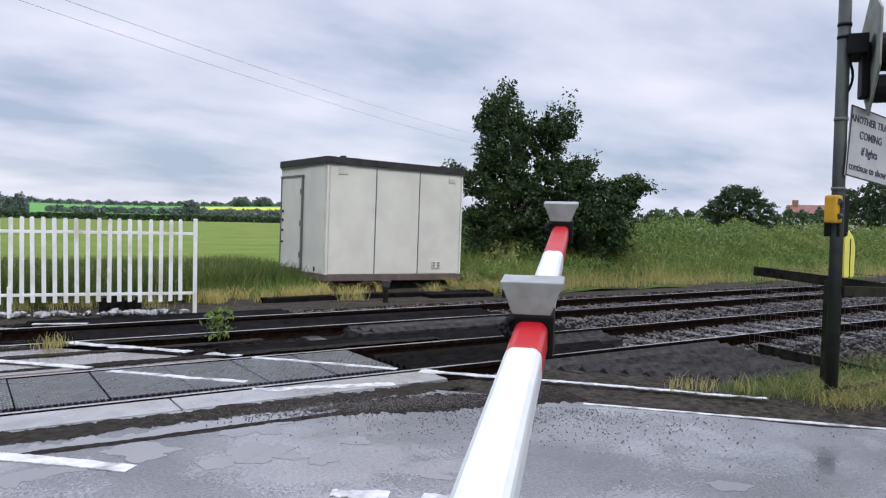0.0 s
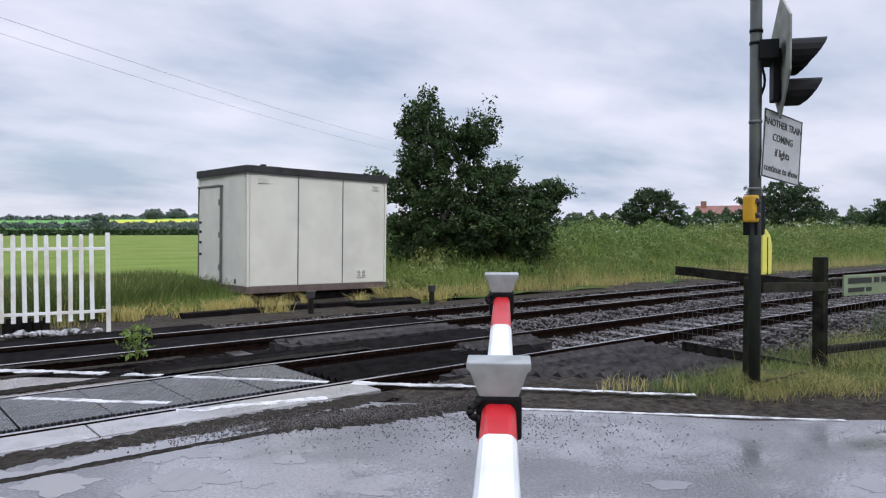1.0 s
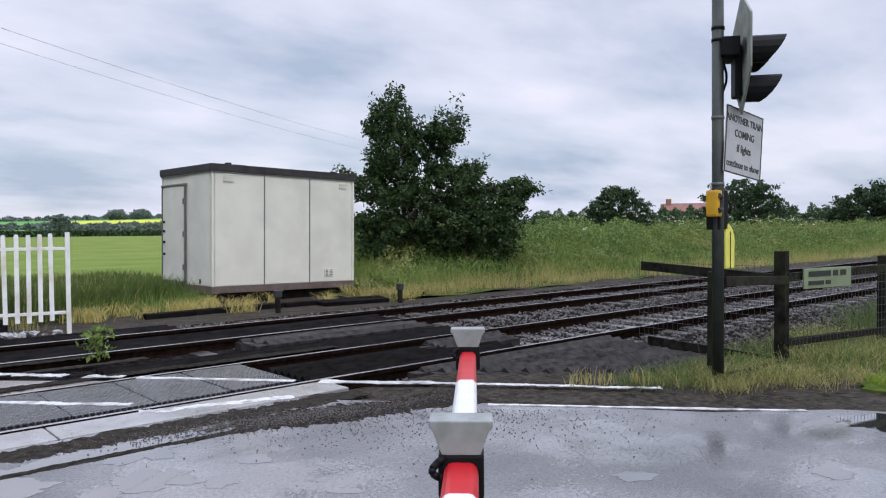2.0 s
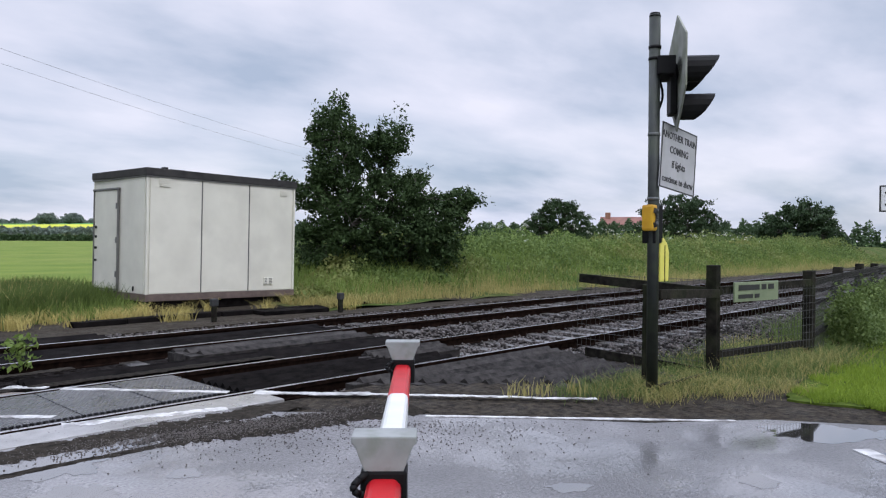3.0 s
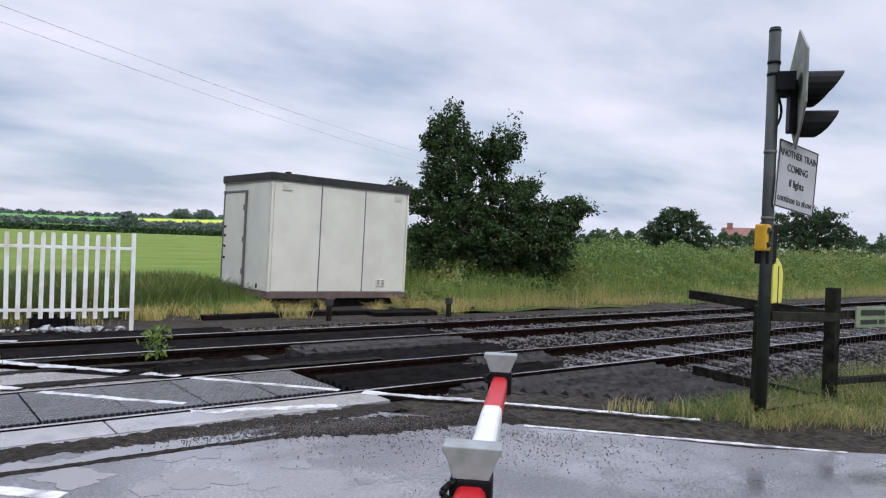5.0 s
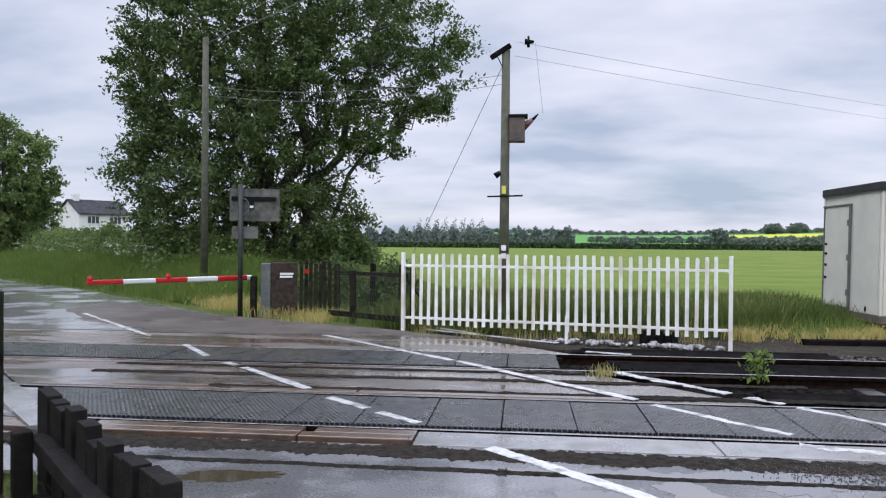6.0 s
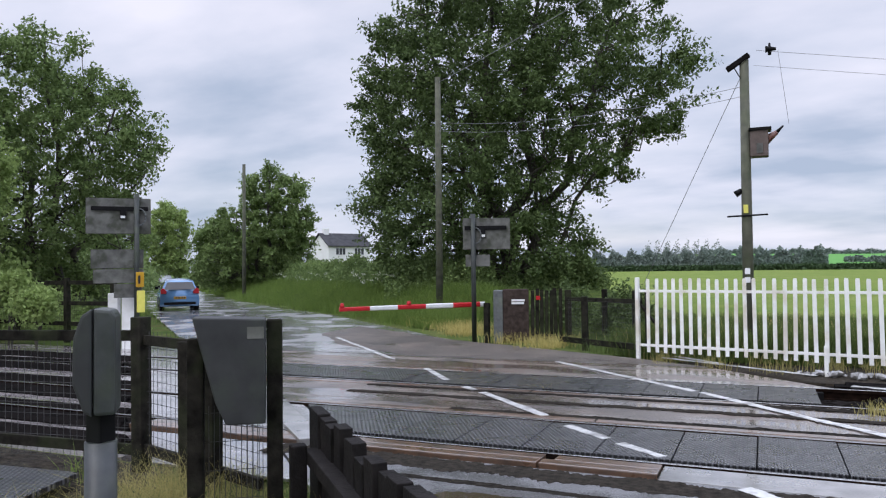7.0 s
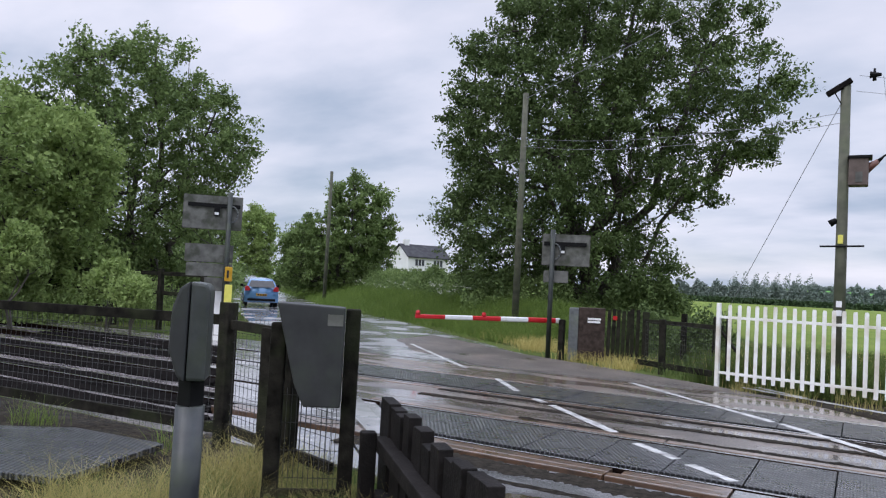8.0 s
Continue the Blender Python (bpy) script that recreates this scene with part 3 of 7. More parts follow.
sheet("trackbed", [(-80, 5.0), (90, 5.0), (90, 13.4), (-80, 13.4)], -0.155, M_BALLASTBED, "dark wet stone ballast under two railway tracks", "trackbed", 0.12)
sheet("verge", [rp(-60, 6.4), rp(-60, 14), (9.0, 0.3), (9.5, 5.4), (7.6, 6.3), (3.6, 6.3), (3.75, 6.0), (4.75, 4.84), (5.9, 3.28), (6.76, 2.6), (7.25, 1.82)], -0.03, M_MUD, "muddy wet verge beside the lane", "verge", 0.25)
sheet("verge", [rp(-30, -14), rp(-30, 0.9), rp(7.2, 0.9), (-3.6, 5.2), (-40, 5.2), (-40, -10)], -0.04, M_GRASS, "rough grass verge behind the barrier", "verge", 0.25)
sheet("verge", [(-9.5, 3.0), (-2.6, 2.6), (-3.3, 4.3), (-4.6, 5.15), (-9.5, 5.15)], -0.03, M_MUD, "dark earth round the fence posts", "verge", 0.1)
def ragged(pts, step, amp):
    """An outline with its straight sides broken up into uneven short ones."""
    out = []
    for p, q in zip(pts, pts[1:] + pts[:1]):
        k = min(150, max(1, int(math.hypot(q[0] - p[0], q[1] - p[1]) / step)))
        for i in range(k):
            a = Vector((p[0] + (q[0] - p[0]) * i / k, p[1] + (q[1] - p[1]) * i / k, 0))
            out.append((a.x + amp * (noise.noise(a * 1.7) + 0.6 * noise.noise(a * 6)), a.y + amp * (noise.noise(a * 1.7 + Vector((9, 0, 0))) + 0.6 * noise.noise(a * 6 + Vector((9, 0, 0))))))
    return out


sheet("lawn", ragged([(7.75, 2.75), (8.4, 2.95), (10.5, 3.1), (16, 3.6), (60, 4.9), (60, -14), (14, -6), (8.4, 0.6)], 0.12, 0.14), -0.008, M_LAWN, "bright mown lawn beside the lane", "lawn", 0.2)
sheet("verge", [(-80, 13.4), (-11.8, 13.4), (-12.1, 13.8), rp(22, 0.4), rp(40, -0.6), rp(160, -2.6), rp(160, -40), (-90, 20)], -0.05, M_GRASS, "rough grass verge along the lane", "verge", 0.2)
sheet("verge", [(-3.4, 15.1), (-7.6, 17.2), rp(29.6, 6.5), rp(37, 5.4), rp(50, 4.5), rp(77, 3.9), rp(160, 3.0), rp(160, 16), rp(20, 18), (-2.7, 15.8)], -0.04, M_GRASS, "long-grass verge along the lane", "verge", 0.2)
sheet("verge", [(-3.2, 13.2), (90, 13.2), (90, 20), (14, 18.9), (6.4, 17.4), (-2.7, 15.8), (-4.4, 15.4)], -0.12, M_MUD, "black cinders and mud beside the track", "verge", 0.15)

sheet("road_patch", ragged([(-7.2, 13.85), (-1.5, 13.85), (-3.5, 15.1), (-7.5, 17.1), rp(23, 5.9), rp(21, 4.2), rp(17.5, 3.9)], 0.15, 0.1), 0.004, M_APRON, "brown silt-stained asphalt beside the far barrier", "road patch", 0.05)

# the verge rises to a low bank under the hedge
def verge_edge(q):
    return float(np.interp(q, (18, 23, 29.6, 37, 50, 77, 160), (7.6, 7.2, 6.5, 5.4, 4.5, 3.9, 3.0)))


def verge_z(q, o):
    t = max(0.0, min(1.0, (o - verge_edge(q) - 0.3) / 4.0))
    return -0.05 + 0.95 * t * t * (3 - 2 * t) * max(0.0, min(1.0, (q - 19) / 6))


V, F = [], []
for i in range(41):
    q = 19 + 100 * (i / 40) ** 1.5
    for j in range(13):
        o = verge_edge(q) + 0.12 + 9.0 * j / 12
        V.append((*rp(q, o), verge_z(q, o) + 0.06 * noise.noise(Vector((q, o, 0)))))
for i in range(40):
    for j in range(12):
        F.append((i * 13 + j, i * 13 + j + 1, (i + 1) * 13 + j + 1, (i + 1) * 13 + j))
quads("bank", V, F, M_GRASS, label="low grassy bank along the lane under a hedge", category="bank", kind="structure")

# crossing deck between and beside the rails
RAILS = (6.84, 8.345, 10.37, 11.875)


def deck(y0, y1, o0, o1, z, material, name, label):
    k = 1.41421
    return sheet(name, [(o0 * k - y0, y0), (o1 * k - y0, y0), (o1 * k - y1, y1), (o0 * k - y1, y1)], z, material, label, "crossing surface", 0.2)


deck(8.42, 10.30, 1.45, 7.75, -0.01, M_DECK, "crossing_surface", "wet black asphalt between the two tracks")
deck(11.95, 13.75, 1.35, 8.9, -0.008, M_DECK, "crossing_surface", "wet dark asphalt beside the far rail")
bm = bmesh.new()
for i in range(2):
    box(bm, -1.1 + i * 2.66, 6.27, -0.15, 1.55 + i * 2.66, 6.72, 0.006, 0.012)
tagged(obj("edge_beam", bm, M_CONC), "pale wet concrete edge beam beside the rail", "edge beam", kind="structure")
bm = bmesh.new()
for i, (a, b) in enumerate(((-7.2, -4.4), (-4.38, -2.2), (-2.18, -1.12))):
    box(bm, a, 6.42, -0.15, b, 6.58, 0.008, 0.012)
    box(bm, a + 0.1, 6.6, -0.15, b, 6.77, 0.002, 0.012)
for (a, b, y0, y1) in ((-6.2, -2.1, 8.44, 8.58), (-2.08, 1.0, 8.44, 8.57), (-8.3, -3.4, 10.13, 10.28), (-3.38, -0.4, 10.14, 10.28), (-9.8, -5.2, 11.97, 12.1)):
    box(bm, a, y0, -0.15, b, y1, 0.002, 0.01)
tagged(obj("edge_timber", bm, M_BROWN), "brown wet edge timbers beside the rail", "timber", kind="structure")


def track(y0, y1, name):
    t = empty(name, 0, 0, label="railway track of steel rails on dark sleepers", category="railway track", kind="structure")
    for yy in (y0, y1):
        bm = bmesh.new()
        box(bm, -80, yy - 0.024, -0.02, 90, yy + 0.024, 0, 0.006)
        part("rail_head", bm, M_RAILTOP, t, "polished wet rail head")
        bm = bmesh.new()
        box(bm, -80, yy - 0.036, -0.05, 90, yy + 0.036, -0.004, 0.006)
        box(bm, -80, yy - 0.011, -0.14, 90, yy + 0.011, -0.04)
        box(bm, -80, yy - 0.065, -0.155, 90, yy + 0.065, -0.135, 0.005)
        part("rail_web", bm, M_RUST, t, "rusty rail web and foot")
    bm = bmesh.new()
    ym = (y0 + y1) / 2
    box(bm, -0.13, -1.28, -0.24, 0.13, 1.28, -0.138, 0.012)
    first = obj("sleeper", bm, M_SLEEPER, t, pose(4.4, ym, 0))
    for k in range(-60, 92):
        x = 5.05 + 0.65 * k
        if -8.5 < x < 4.9 and k != 0:
            continue
        if x < -60 or x > 64:
            continue
        s = first.copy()
        s.matrix_basis = pose(x, ym + random.uniform(-0.04, 0.04), random.uniform(-0.012, 0.008), 0, 0, random.uniform(-1.5, 1.5))
        scene.collection.objects.link(s)
    return t


track(RAILS[0], RAILS[1], "railway_track")
track(RAILS[2], RAILS[3], "railway_track")

# ballast stones
rng = np.random.default_rng(5)
n = 34000
P = np.stack([np.where(rng.random(n) < 0.8, 5 + 40 * rng.random(n) ** 1.3, -6 - 22 * rng.random(n)), rng.uniform(5.2, 13.2, n), -0.15 + rng.uniform(-0.01, 0.025, n)], 1)
P = P[~((P[:, 0] + P[:, 1] < 11.6) & (P[:, 0] + P[:, 1] > 1.6))]
for rr in RAILS:
    P = P[np.abs(P[:, 1] - rr) > 0.1]
n = len(P)
oc = np.array([[1, 0, 0], [0, 1, 0], [-1, 0, 0], [0, -1, 0], [0, 0, 1], [0, 0, -1]], float)
of = np.array([[0, 1, 4], [1, 2, 4], [2, 3, 4], [3, 0, 4], [1, 0, 5], [2, 1, 5], [3, 2, 5], [0, 3, 5]])
a = rng.uniform(0, 6.28, n)
R = np.zeros((n, 3, 3)); R[:, 0, 0] = np.cos(a); R[:, 0, 1] = -np.sin(a); R[:, 1, 0] = np.sin(a); R[:, 1, 1] = np.cos(a); R[:, 2, 2] = 1
S = rng.uniform(0.018, 0.045, (n, 1, 3)) * [1, 1, 0.8]
V = np.einsum("nij,nkj->nki", R, (oc[None] + rng.normal(size=(n, 6, 3)) * 0.22) * S) + P[:, None]
quads("ballast_stones", V.reshape(-1, 3), (6 * np.arange(n)[:, None, None] + of[None]).reshape(-1, 3), M_BALLAST, label="loose dark grey ballast stones between the rails", category="ballast", kind="stuff")


# painted lines on the road
def line(p, q, w, name="road_marking", jag=0.0, label="worn white painted line on wet asphalt", material=M_LINE, z=0.001, category="road marking"):
    p, q = Vector((*p, 0)), Vector((*q, 0))
    d = (q - p).normalized()
    nrm = Vector((-d.y, d.x, 0)) * w / 2
    k = max(2, int((q - p).length / 0.02))
    bm = bmesh.new()
    L, Rr = [], []
    for i in range(k + 1):
        c = p + (q - p) * i / k
        j = [(noise.noise(c * 2.3 + Vector((7 * s, 0, 3))) + 0.7 * noise.noise(c * 7 + Vector((5 * s, 0, 3))) + 0.55 * noise.noise(c * 19 + Vector((3 * s, 0, 5))) + 0.5 * noise.noise(c * 53 + Vector((9 * s, 0, 5)))) * w * (0.16 + jag) for s in (1, 2)]
        L.append(bm.verts.new(c + nrm + nrm.normalized() * j[0])); Rr.append(bm.verts.new(c - nrm - nrm.normalized() * j[1]))
    for i in range(k):
        bm.faces.new((L[i], Rr[i], Rr[i + 1], L[i + 1]))
    r = bmesh.ops.extrude_face_region(bm, geom=bm.faces[:])
    bmesh.ops.translate(bm, verts=[v for v in r["geom"] if isinstance(v, bmesh.types.BMVert)], vec=(0, 0, 0.006))
    bmesh.ops.translate(bm, verts=bm.verts, vec=(0, 0, z))
    bmesh.ops.recalc_face_normals(bm, faces=bm.faces)
    return tagged(obj(name, bm, material), label, category, "", "structure")


TAR = dict(name="road_patch", jag=0.12, label="black tar seam along the crossing edge", material=M_TAR, category="road patch")
line((-4.9, 6.08), (4.2, 6.02), 0.34, z=-0.003, **TAR)
line((-3.6, 5.62), (3.9, 5.55), 0.10, z=-0.0032, **TAR)
line((2.7, 5.7), (4.9, 5.15), 0.55, z=-0.0024, **TAR)
line((-4.0, 8.62), (5.6, 8.62), 0.2, z=-0.006, **TAR)
line((-6.0, 9.45), (3.4, 9.5), 0.16, z=-0.006, **TAR)
line((-6.0, 10.12), (3.0, 10.12), 0.2, z=-0.0055, **TAR)
line((4.7, 4.8), (6.5, 2.76), 0.05, jag=0.15)
line(rp(4.72, 4.12), rp(2.85, 4.15), 0.13)
line((-1.62, 7.45), (-1.15, 7.05), 0.10)
line((-2.32, 8.1), (-1.78, 7.62), 0.11)
line((-4.03, 9.9), (-2.72, 8.56), 0.12)
line((-4.45, 10.28), (-4.2, 10.05), 0.11)
line((-5.9, 12.0), (-5.0, 10.85), 0.10)
line(rp(19.5, 4.3), rp(14.2, 4.2), 0.10)
line((-3.9, 13.65), (-1.2, 10.98), 0.11)
line((-1.1, 10.9), (1.15, 8.45), 0.12, jag=0.1)
line((1.3, 8.2), (2.35, 7.05), 0.11, jag=0.15)
line((2.3, 6.7), (3.6, 6.3), 0.13, jag=0.3)
line((2.45, 8.75), (2.75, 8.44), 0.14, jag=0.3)
line((2.85, 8.28), (3.98, 6.93), 0.10)
line((4.15, 6.72), (4.95, 5.86), 0.12, jag=0.2)
line((4.95, 5.86), (6.4, 4.1), 0.08, jag=0.3)
line((-2.1, 14.9), (0.5, 13.2), 0.12)
line((-1.9, 15.2), (-1.0, 14.3), 0.10)
line((0.9, 12.2), (1.6, 11.97), 0.12, jag=0.3)
line((1.15, 10.28), (2.3, 8.95), 0.13, jag=0.35)
line((6.3, 1.72), (5.5, 0.72), 0.14, jag=-0.12)
line((1.82, 3.92), (2.1, 3.72), 0.13, jag=0.3)
line((2.25, 3.6), (3.3, 2.6), 0.13, jag=0.3)

# rubber crossing panels
panels = empty("crossing_deck", 0, 0, label="ribbed grey rubber level crossing panels laid between the rails", category="crossing deck", kind="structure")


def panel_row(x0, x1, y0, y1, count, material, skew=0.0):
    L = (x1 - x0) / count
    for i in range(count):
        a, b = x0 + i * L, x0 + (i + 1) * L
        c = x0 + i * L - (skew if i == 0 else 0)
        bm = bmesh.new()
        prism(bm, [(a + 0.006, y0), (b - 0.006, y0), (b - 0.006, y1), (c + 0.006, y1)], -0.12, 0.004 + random.uniform(-0.004, 0.004), 0.008)
        part("rubber_panel", bm, material, panels)


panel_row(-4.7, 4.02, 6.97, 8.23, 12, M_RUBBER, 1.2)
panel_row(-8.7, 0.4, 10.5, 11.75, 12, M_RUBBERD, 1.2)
# Near-black strips added to paint the depth shade of the gaps along the rails.
bm = bmesh.new()
for a, b, x0, x1 in ((6.875, 6.968, -5.0, 4.1), (8.232, 8.31, -6.0, 4.1), (10.405, 10.498, -8.8, 0.5), (11.752, 11.84, -9.9, 0.5), (6.725, 6.8, -7.0, 4.2), (8.38, 8.425, -6.5, 2.6), (10.29, 10.335, -8.4, 0.8), (11.91, 11.955, -10, 0.8)):
    box(bm, x0, a, -0.16, x1, b, -0.05)
tagged(obj("flangeway_filler", bm, M_BLACK), "near-black strips painting in the shade of the flangeway gaps", "flangeway strip", kind="structure")


# timber anti-trespass boards beside the deck
def guard(name, x0, x1, y0, y1, step, material, diag=0.0, z=-0.02, end=0.0):
    g = empty(name, 0, 0, label="dark wet ribbed trespass guard boards lying between the rails", category="trespass guard", group="trespass guards", kind="structure")
    k = int((y1 - y0) / step)
    for i in range(k):
        yy = y0 + i * step
        a = x0 + diag * (y1 - yy)
        bm = bmesh.new()
        w = step * 0.94
        zz = z + random.uniform(-0.012, 0.012)
        b = x1 + end * (yy - y0) + random.uniform(-0.15, 0.15)
        box(bm, a + random.uniform(-0.1, 0.1), yy, -0.2, b, yy + w, zz - 0.03, 0.006)
        prism(bm, [(0, 0), (w, 0), (w * 0.5, 0.055)], 0, b - a - 0.2, m=Matrix(((0, 0, 1, a + 0.1), (1, 0, 0, yy), (0, 1, 0, zz - 0.032), (0, 0, 0, 1))))
        part("batten", bm, material, g)
    return g


guard("trespass_guard", 5.05, 8.2, 4.1, 6.6, 0.165, M_TIMBERG, 1.0, 0.0, 0.35)
guard("trespass_guard", 4.15, 7.6, 7.0, 8.2, 0.15, M_TIMBER, 0.0, -0.05)
guard("trespass_guard", 6.6, 8.3, 7.55, 8.2, 0.13, M_TIMBERG, 0.0, -0.01)
guard("trespass_guard", 2.6, 8.3, 8.5, 9.3, 0.2, M_TIMBER, 0.0, -0.03)
guard("trespass_guard", 4.6, 8.0, 9.3, 10.25, 0.24, M_TIMBERG, 0.3, 0.03)
guard("trespass_guard", 0.9, 8.5, 10.5, 11.75, 0.3, M_TIMBER, 0.5, -0.05)
guard("trespass_guard", 0.6, 5.0, 12.0, 13.0, 0.33, M_TIMBER, 0.5, -0.04)
for row in ((-17.5, -11.7, 10.5, 10.95), (-17.5, -12.2, 11.35, 11.75), (-16, -6.6, 5.64, 5.94), (-16, -7.2, 6.3, 6.7), (-16, -7.8, 6.97, 7.2), (-16, -8.6, 7.72, 8.2), (-16.5, -9.5, 8.5, 9.05), (-17, -10.8, 9.85, 10.25)):
    guard("trespass_guard", *row, 0.1, M_TIMBER, 0.0, -0.005)
for row in ((-24, -11.9, 10.96, 11.34), (-24, -8.2, 7.22, 7.7), (-24, -10.2, 9.06, 9.84), (-24, -6.2, 5.15, 5.62), (-24, -6.9, 5.95, 6.28), (-24, -13.2, 12.05, 13.3)):
    sheet("crossing_surface", ragged([(row[0], row[2]), (row[1], row[2]), (row[1], row[3]), (row[0], row[3])], 0.2, 0.05), -0.055, M_WETFLAT, "rain-soaked brown boarding paled by painted sky sheen beside the rails", "crossing surface", 0.1)
for row in ((5.2, 6.25, -0.35, 0.9), (6.94, 8.24, -0.35, 1.6), (8.42, 10.3, -0.35, 1.42), (10.47, 11.77, -0.4, 1.2), (11.95, 13.75, -0.4, 1.32)):
    deck(*row, -0.014, M_FOOTWAY, "crossing_surface", "pale wet asphalt footway across the rails")

bm = bmesh.new()
prism(bm, [(-6.3, 8.3), (-4.52, 6.5), (-4.74, 6.34), (-6.62, 8.16)], -0.2, 0.035, 0.012)
tagged(obj("kerb", bm, M_CONC), "pale concrete kerb at the crossing edge", "kerb", kind="structure")


def puddle(x, y, rx, ry, rz, muddy):
    bm = bmesh.new()
    k = 64
    ring = []
    for i in range(k):
        a = 2 * math.pi * i / k
        f = 0.85 + 0.45 * noise.noise(Vector((math.cos(a) * 1.3 + x, math.sin(a) * 1.3 + y, 1))) + 0.22 * noise.noise(Vector((math.cos(a) * 5 + x, math.sin(a) * 5 + y, 2)))
        ring.append((rx * f * math.cos(a), ry * f * math.sin(a)))
    prism(bm, ring, -0.004, 0.0025, m=pose(x, y, 0, 0, 0, rz))
    return tagged(obj("puddle", bm, M_WATERB if muddy else M_WATER), "brown muddy puddle on the lane" if muddy else "shallow rain puddle on the lane", "puddle", "puddles", "structure")


for i, (p, q, w) in enumerate((((-0.6, 5.62), (0.9, 5.66), 0.22), ((0.7, 5.66), (2.0, 5.7), 0.26), ((1.8, 5.72), (3.1, 5.74), 0.13), ((0.1, 5.1), (0.75, 5.2), 0.22), ((1.3, 4.78), (1.95, 4.86), 0.2), ((6.35, 2.5), (6.75, 1.9), 0.2), ((6.7, 2.0), (7.1, 1.3), 0.3))):
    line(p, q, w, "puddle", 0.3, "shallow rain puddle on the lane", M_WATER, -0.0052 + 0.0002 * i, "puddle")
for row in [(6.58, 2.11, 0.51, 0.33, -45, 0), (2.44, 4.79, 0.12, 0.12, -47, 0), (1.96, 5.56, 0.31, 0.34, -40, 0), (1.72, 4.87, 0.33, 0.23, -39, 0), (2.03, 4.53, 0.11, 0.13, -37, 0), (1.04, 5.29, 0.29, 0.21, -39, 0), (4.01, 2.81, 0.15, 0.1, -45, 0), (5.0, 1.99, 0.14, 0.17, -45, 0), (6.19, 1.46, 0.17, 0.25, -46, 0), (-2.34, 5.24, 0.49, 0.17, 8, 1), (2.52, 3.85, 0.11, 0.06, -41, 0)]:
    puddle(*row)


# ---- the equipment cabin ----
def cabin():
    W, D, H0, H1 = 4.07, 2.62, 0.25, 3.06
    c = empty("equipment_cabin", 7.33, 16.3, -0.1, 3.0, label="cream metal lineside equipment cabin with a dark flat roof", category="cabin")
    c.matrix_basis = pose(7.33, 16.3, -0.06, 0, 1.0, 3.0)
    H0 += 0.1; H1 += 0.1
    bm = bmesh.new(); box(bm, 0.02, 0.02, H0, W - 0.02, D - 0.02, H1 - 0.06); part("body", bm, M_CABIN, c)
    for i in range(3):
        bm = bmesh.new(); box(bm, 0.07 + i * 1.31, -0.004, H0 + 0.02, 0.07 + (i + 1) * 1.31 - 0.03, 0.03, H1 - 0.14, 0.008); part("wall_panel", bm, M_CABIN, c)
    bm = bmesh.new(); box(bm, -0.004, 0.1, H0 + 0.02, 0.03, 1.18, H1 - 0.14, 0.008); part("wall_panel", bm, M_CABIN, c)
    bm = bmesh.new(); box(bm, W - 0.03, 0.1, H0 + 0.02, W + 0.004, D - 0.1, H1 - 0.14, 0.008); part("wall_panel", bm, M_CABIN, c)
    for (x, y) in ((-0.012, -0.012), (W - 0.04, -0.012), (-0.012, D - 0.04), (W - 0.04, D - 0.04)):
        bm = bmesh.new(); box(bm, x, y, H0, x + 0.055, y + 0.055, H1 - 0.12, 0.01); part("corner_post", bm, M_CABIN, c)
    for i in range(1, 3):
        bm = bmesh.new(); box(bm, 0.045 + i * 1.31, -0.010, H0 + 0.02, 0.06 + i * 1.31, 0.02, H1 - 0.13); part("joint_strip", bm, M_TRIM, c, "thin grey joint strip")
    bm = bmesh.new(); box(bm, -0.05, -0.05, H1 - 0.13, W + 0.05, D + 0.05, H1 + 0.04, 0.015); part("roof", bm, M_ROOF, c, "dark grey flat roof edge")
    bm = bmesh.new(); box(bm, -0.03, -0.03, H1 - 0.165, W + 0.03, D + 0.03, H1 - 0.12); part("eaves_strip", bm, M_TRIM, c)
    bm = bmesh.new(); box(bm, 0.42, 0.05, H1 + 0.04, 0.52, 0.2, H1 + 0.09, 0.01); box(bm, 0.55, 0.0, H1 + 0.03, 0.9, 0.1, H1 + 0.05, 0.005); part("roof_bracket", bm, M_BLACK, c)
    bm = bmesh.new(); box(bm, W - 0.7, 0.0, H1 + 0.04, W - 0.55, 0.12, H1 + 0.07, 0.01); part("roof_bracket", bm, M_BLACK, c)
    bm = bmesh.new(); box(bm, -0.02, -0.02, H0 - 0.15, W + 0.02, D + 0.02, H0 + 0.01, 0.01); part("skid", bm, M_SKID, c, "rust-brown steel base frame")
    # Added near-black boxes stand in for the dark gap beneath the skid.
    for y in (0.1, D - 0.3):
        bm = bmesh.new(); box(bm, 0.12, y, -0.16, W - 0.12, y + 0.2, H0 - 0.15, 0.012); part("bearer", bm, M_TIMBER, c, "near-black filler for the shaded gap under the skid")
    for (x, y) in ((0.02, 0.05), (W - 0.42, 0.05), (0.02, D - 0.42), (W - 0.42, D - 0.42)):
        bm = bmesh.new(); box(bm, x, y, -0.15, x + 0.4, y + 0.35, H0 - 0.15, 0.01); part("footing", bm, M_TIMBER, c)
    # door in the end wall
    bm = bmesh.new(); box(bm, -0.03, 1.36, H0 + 0.08, 0.02, 2.52, H1 - 0.42, 0.008)
    door = part("door", bm, M_CABIN, c, "closed cream door with small dark locks")
    bm = bmesh.new()
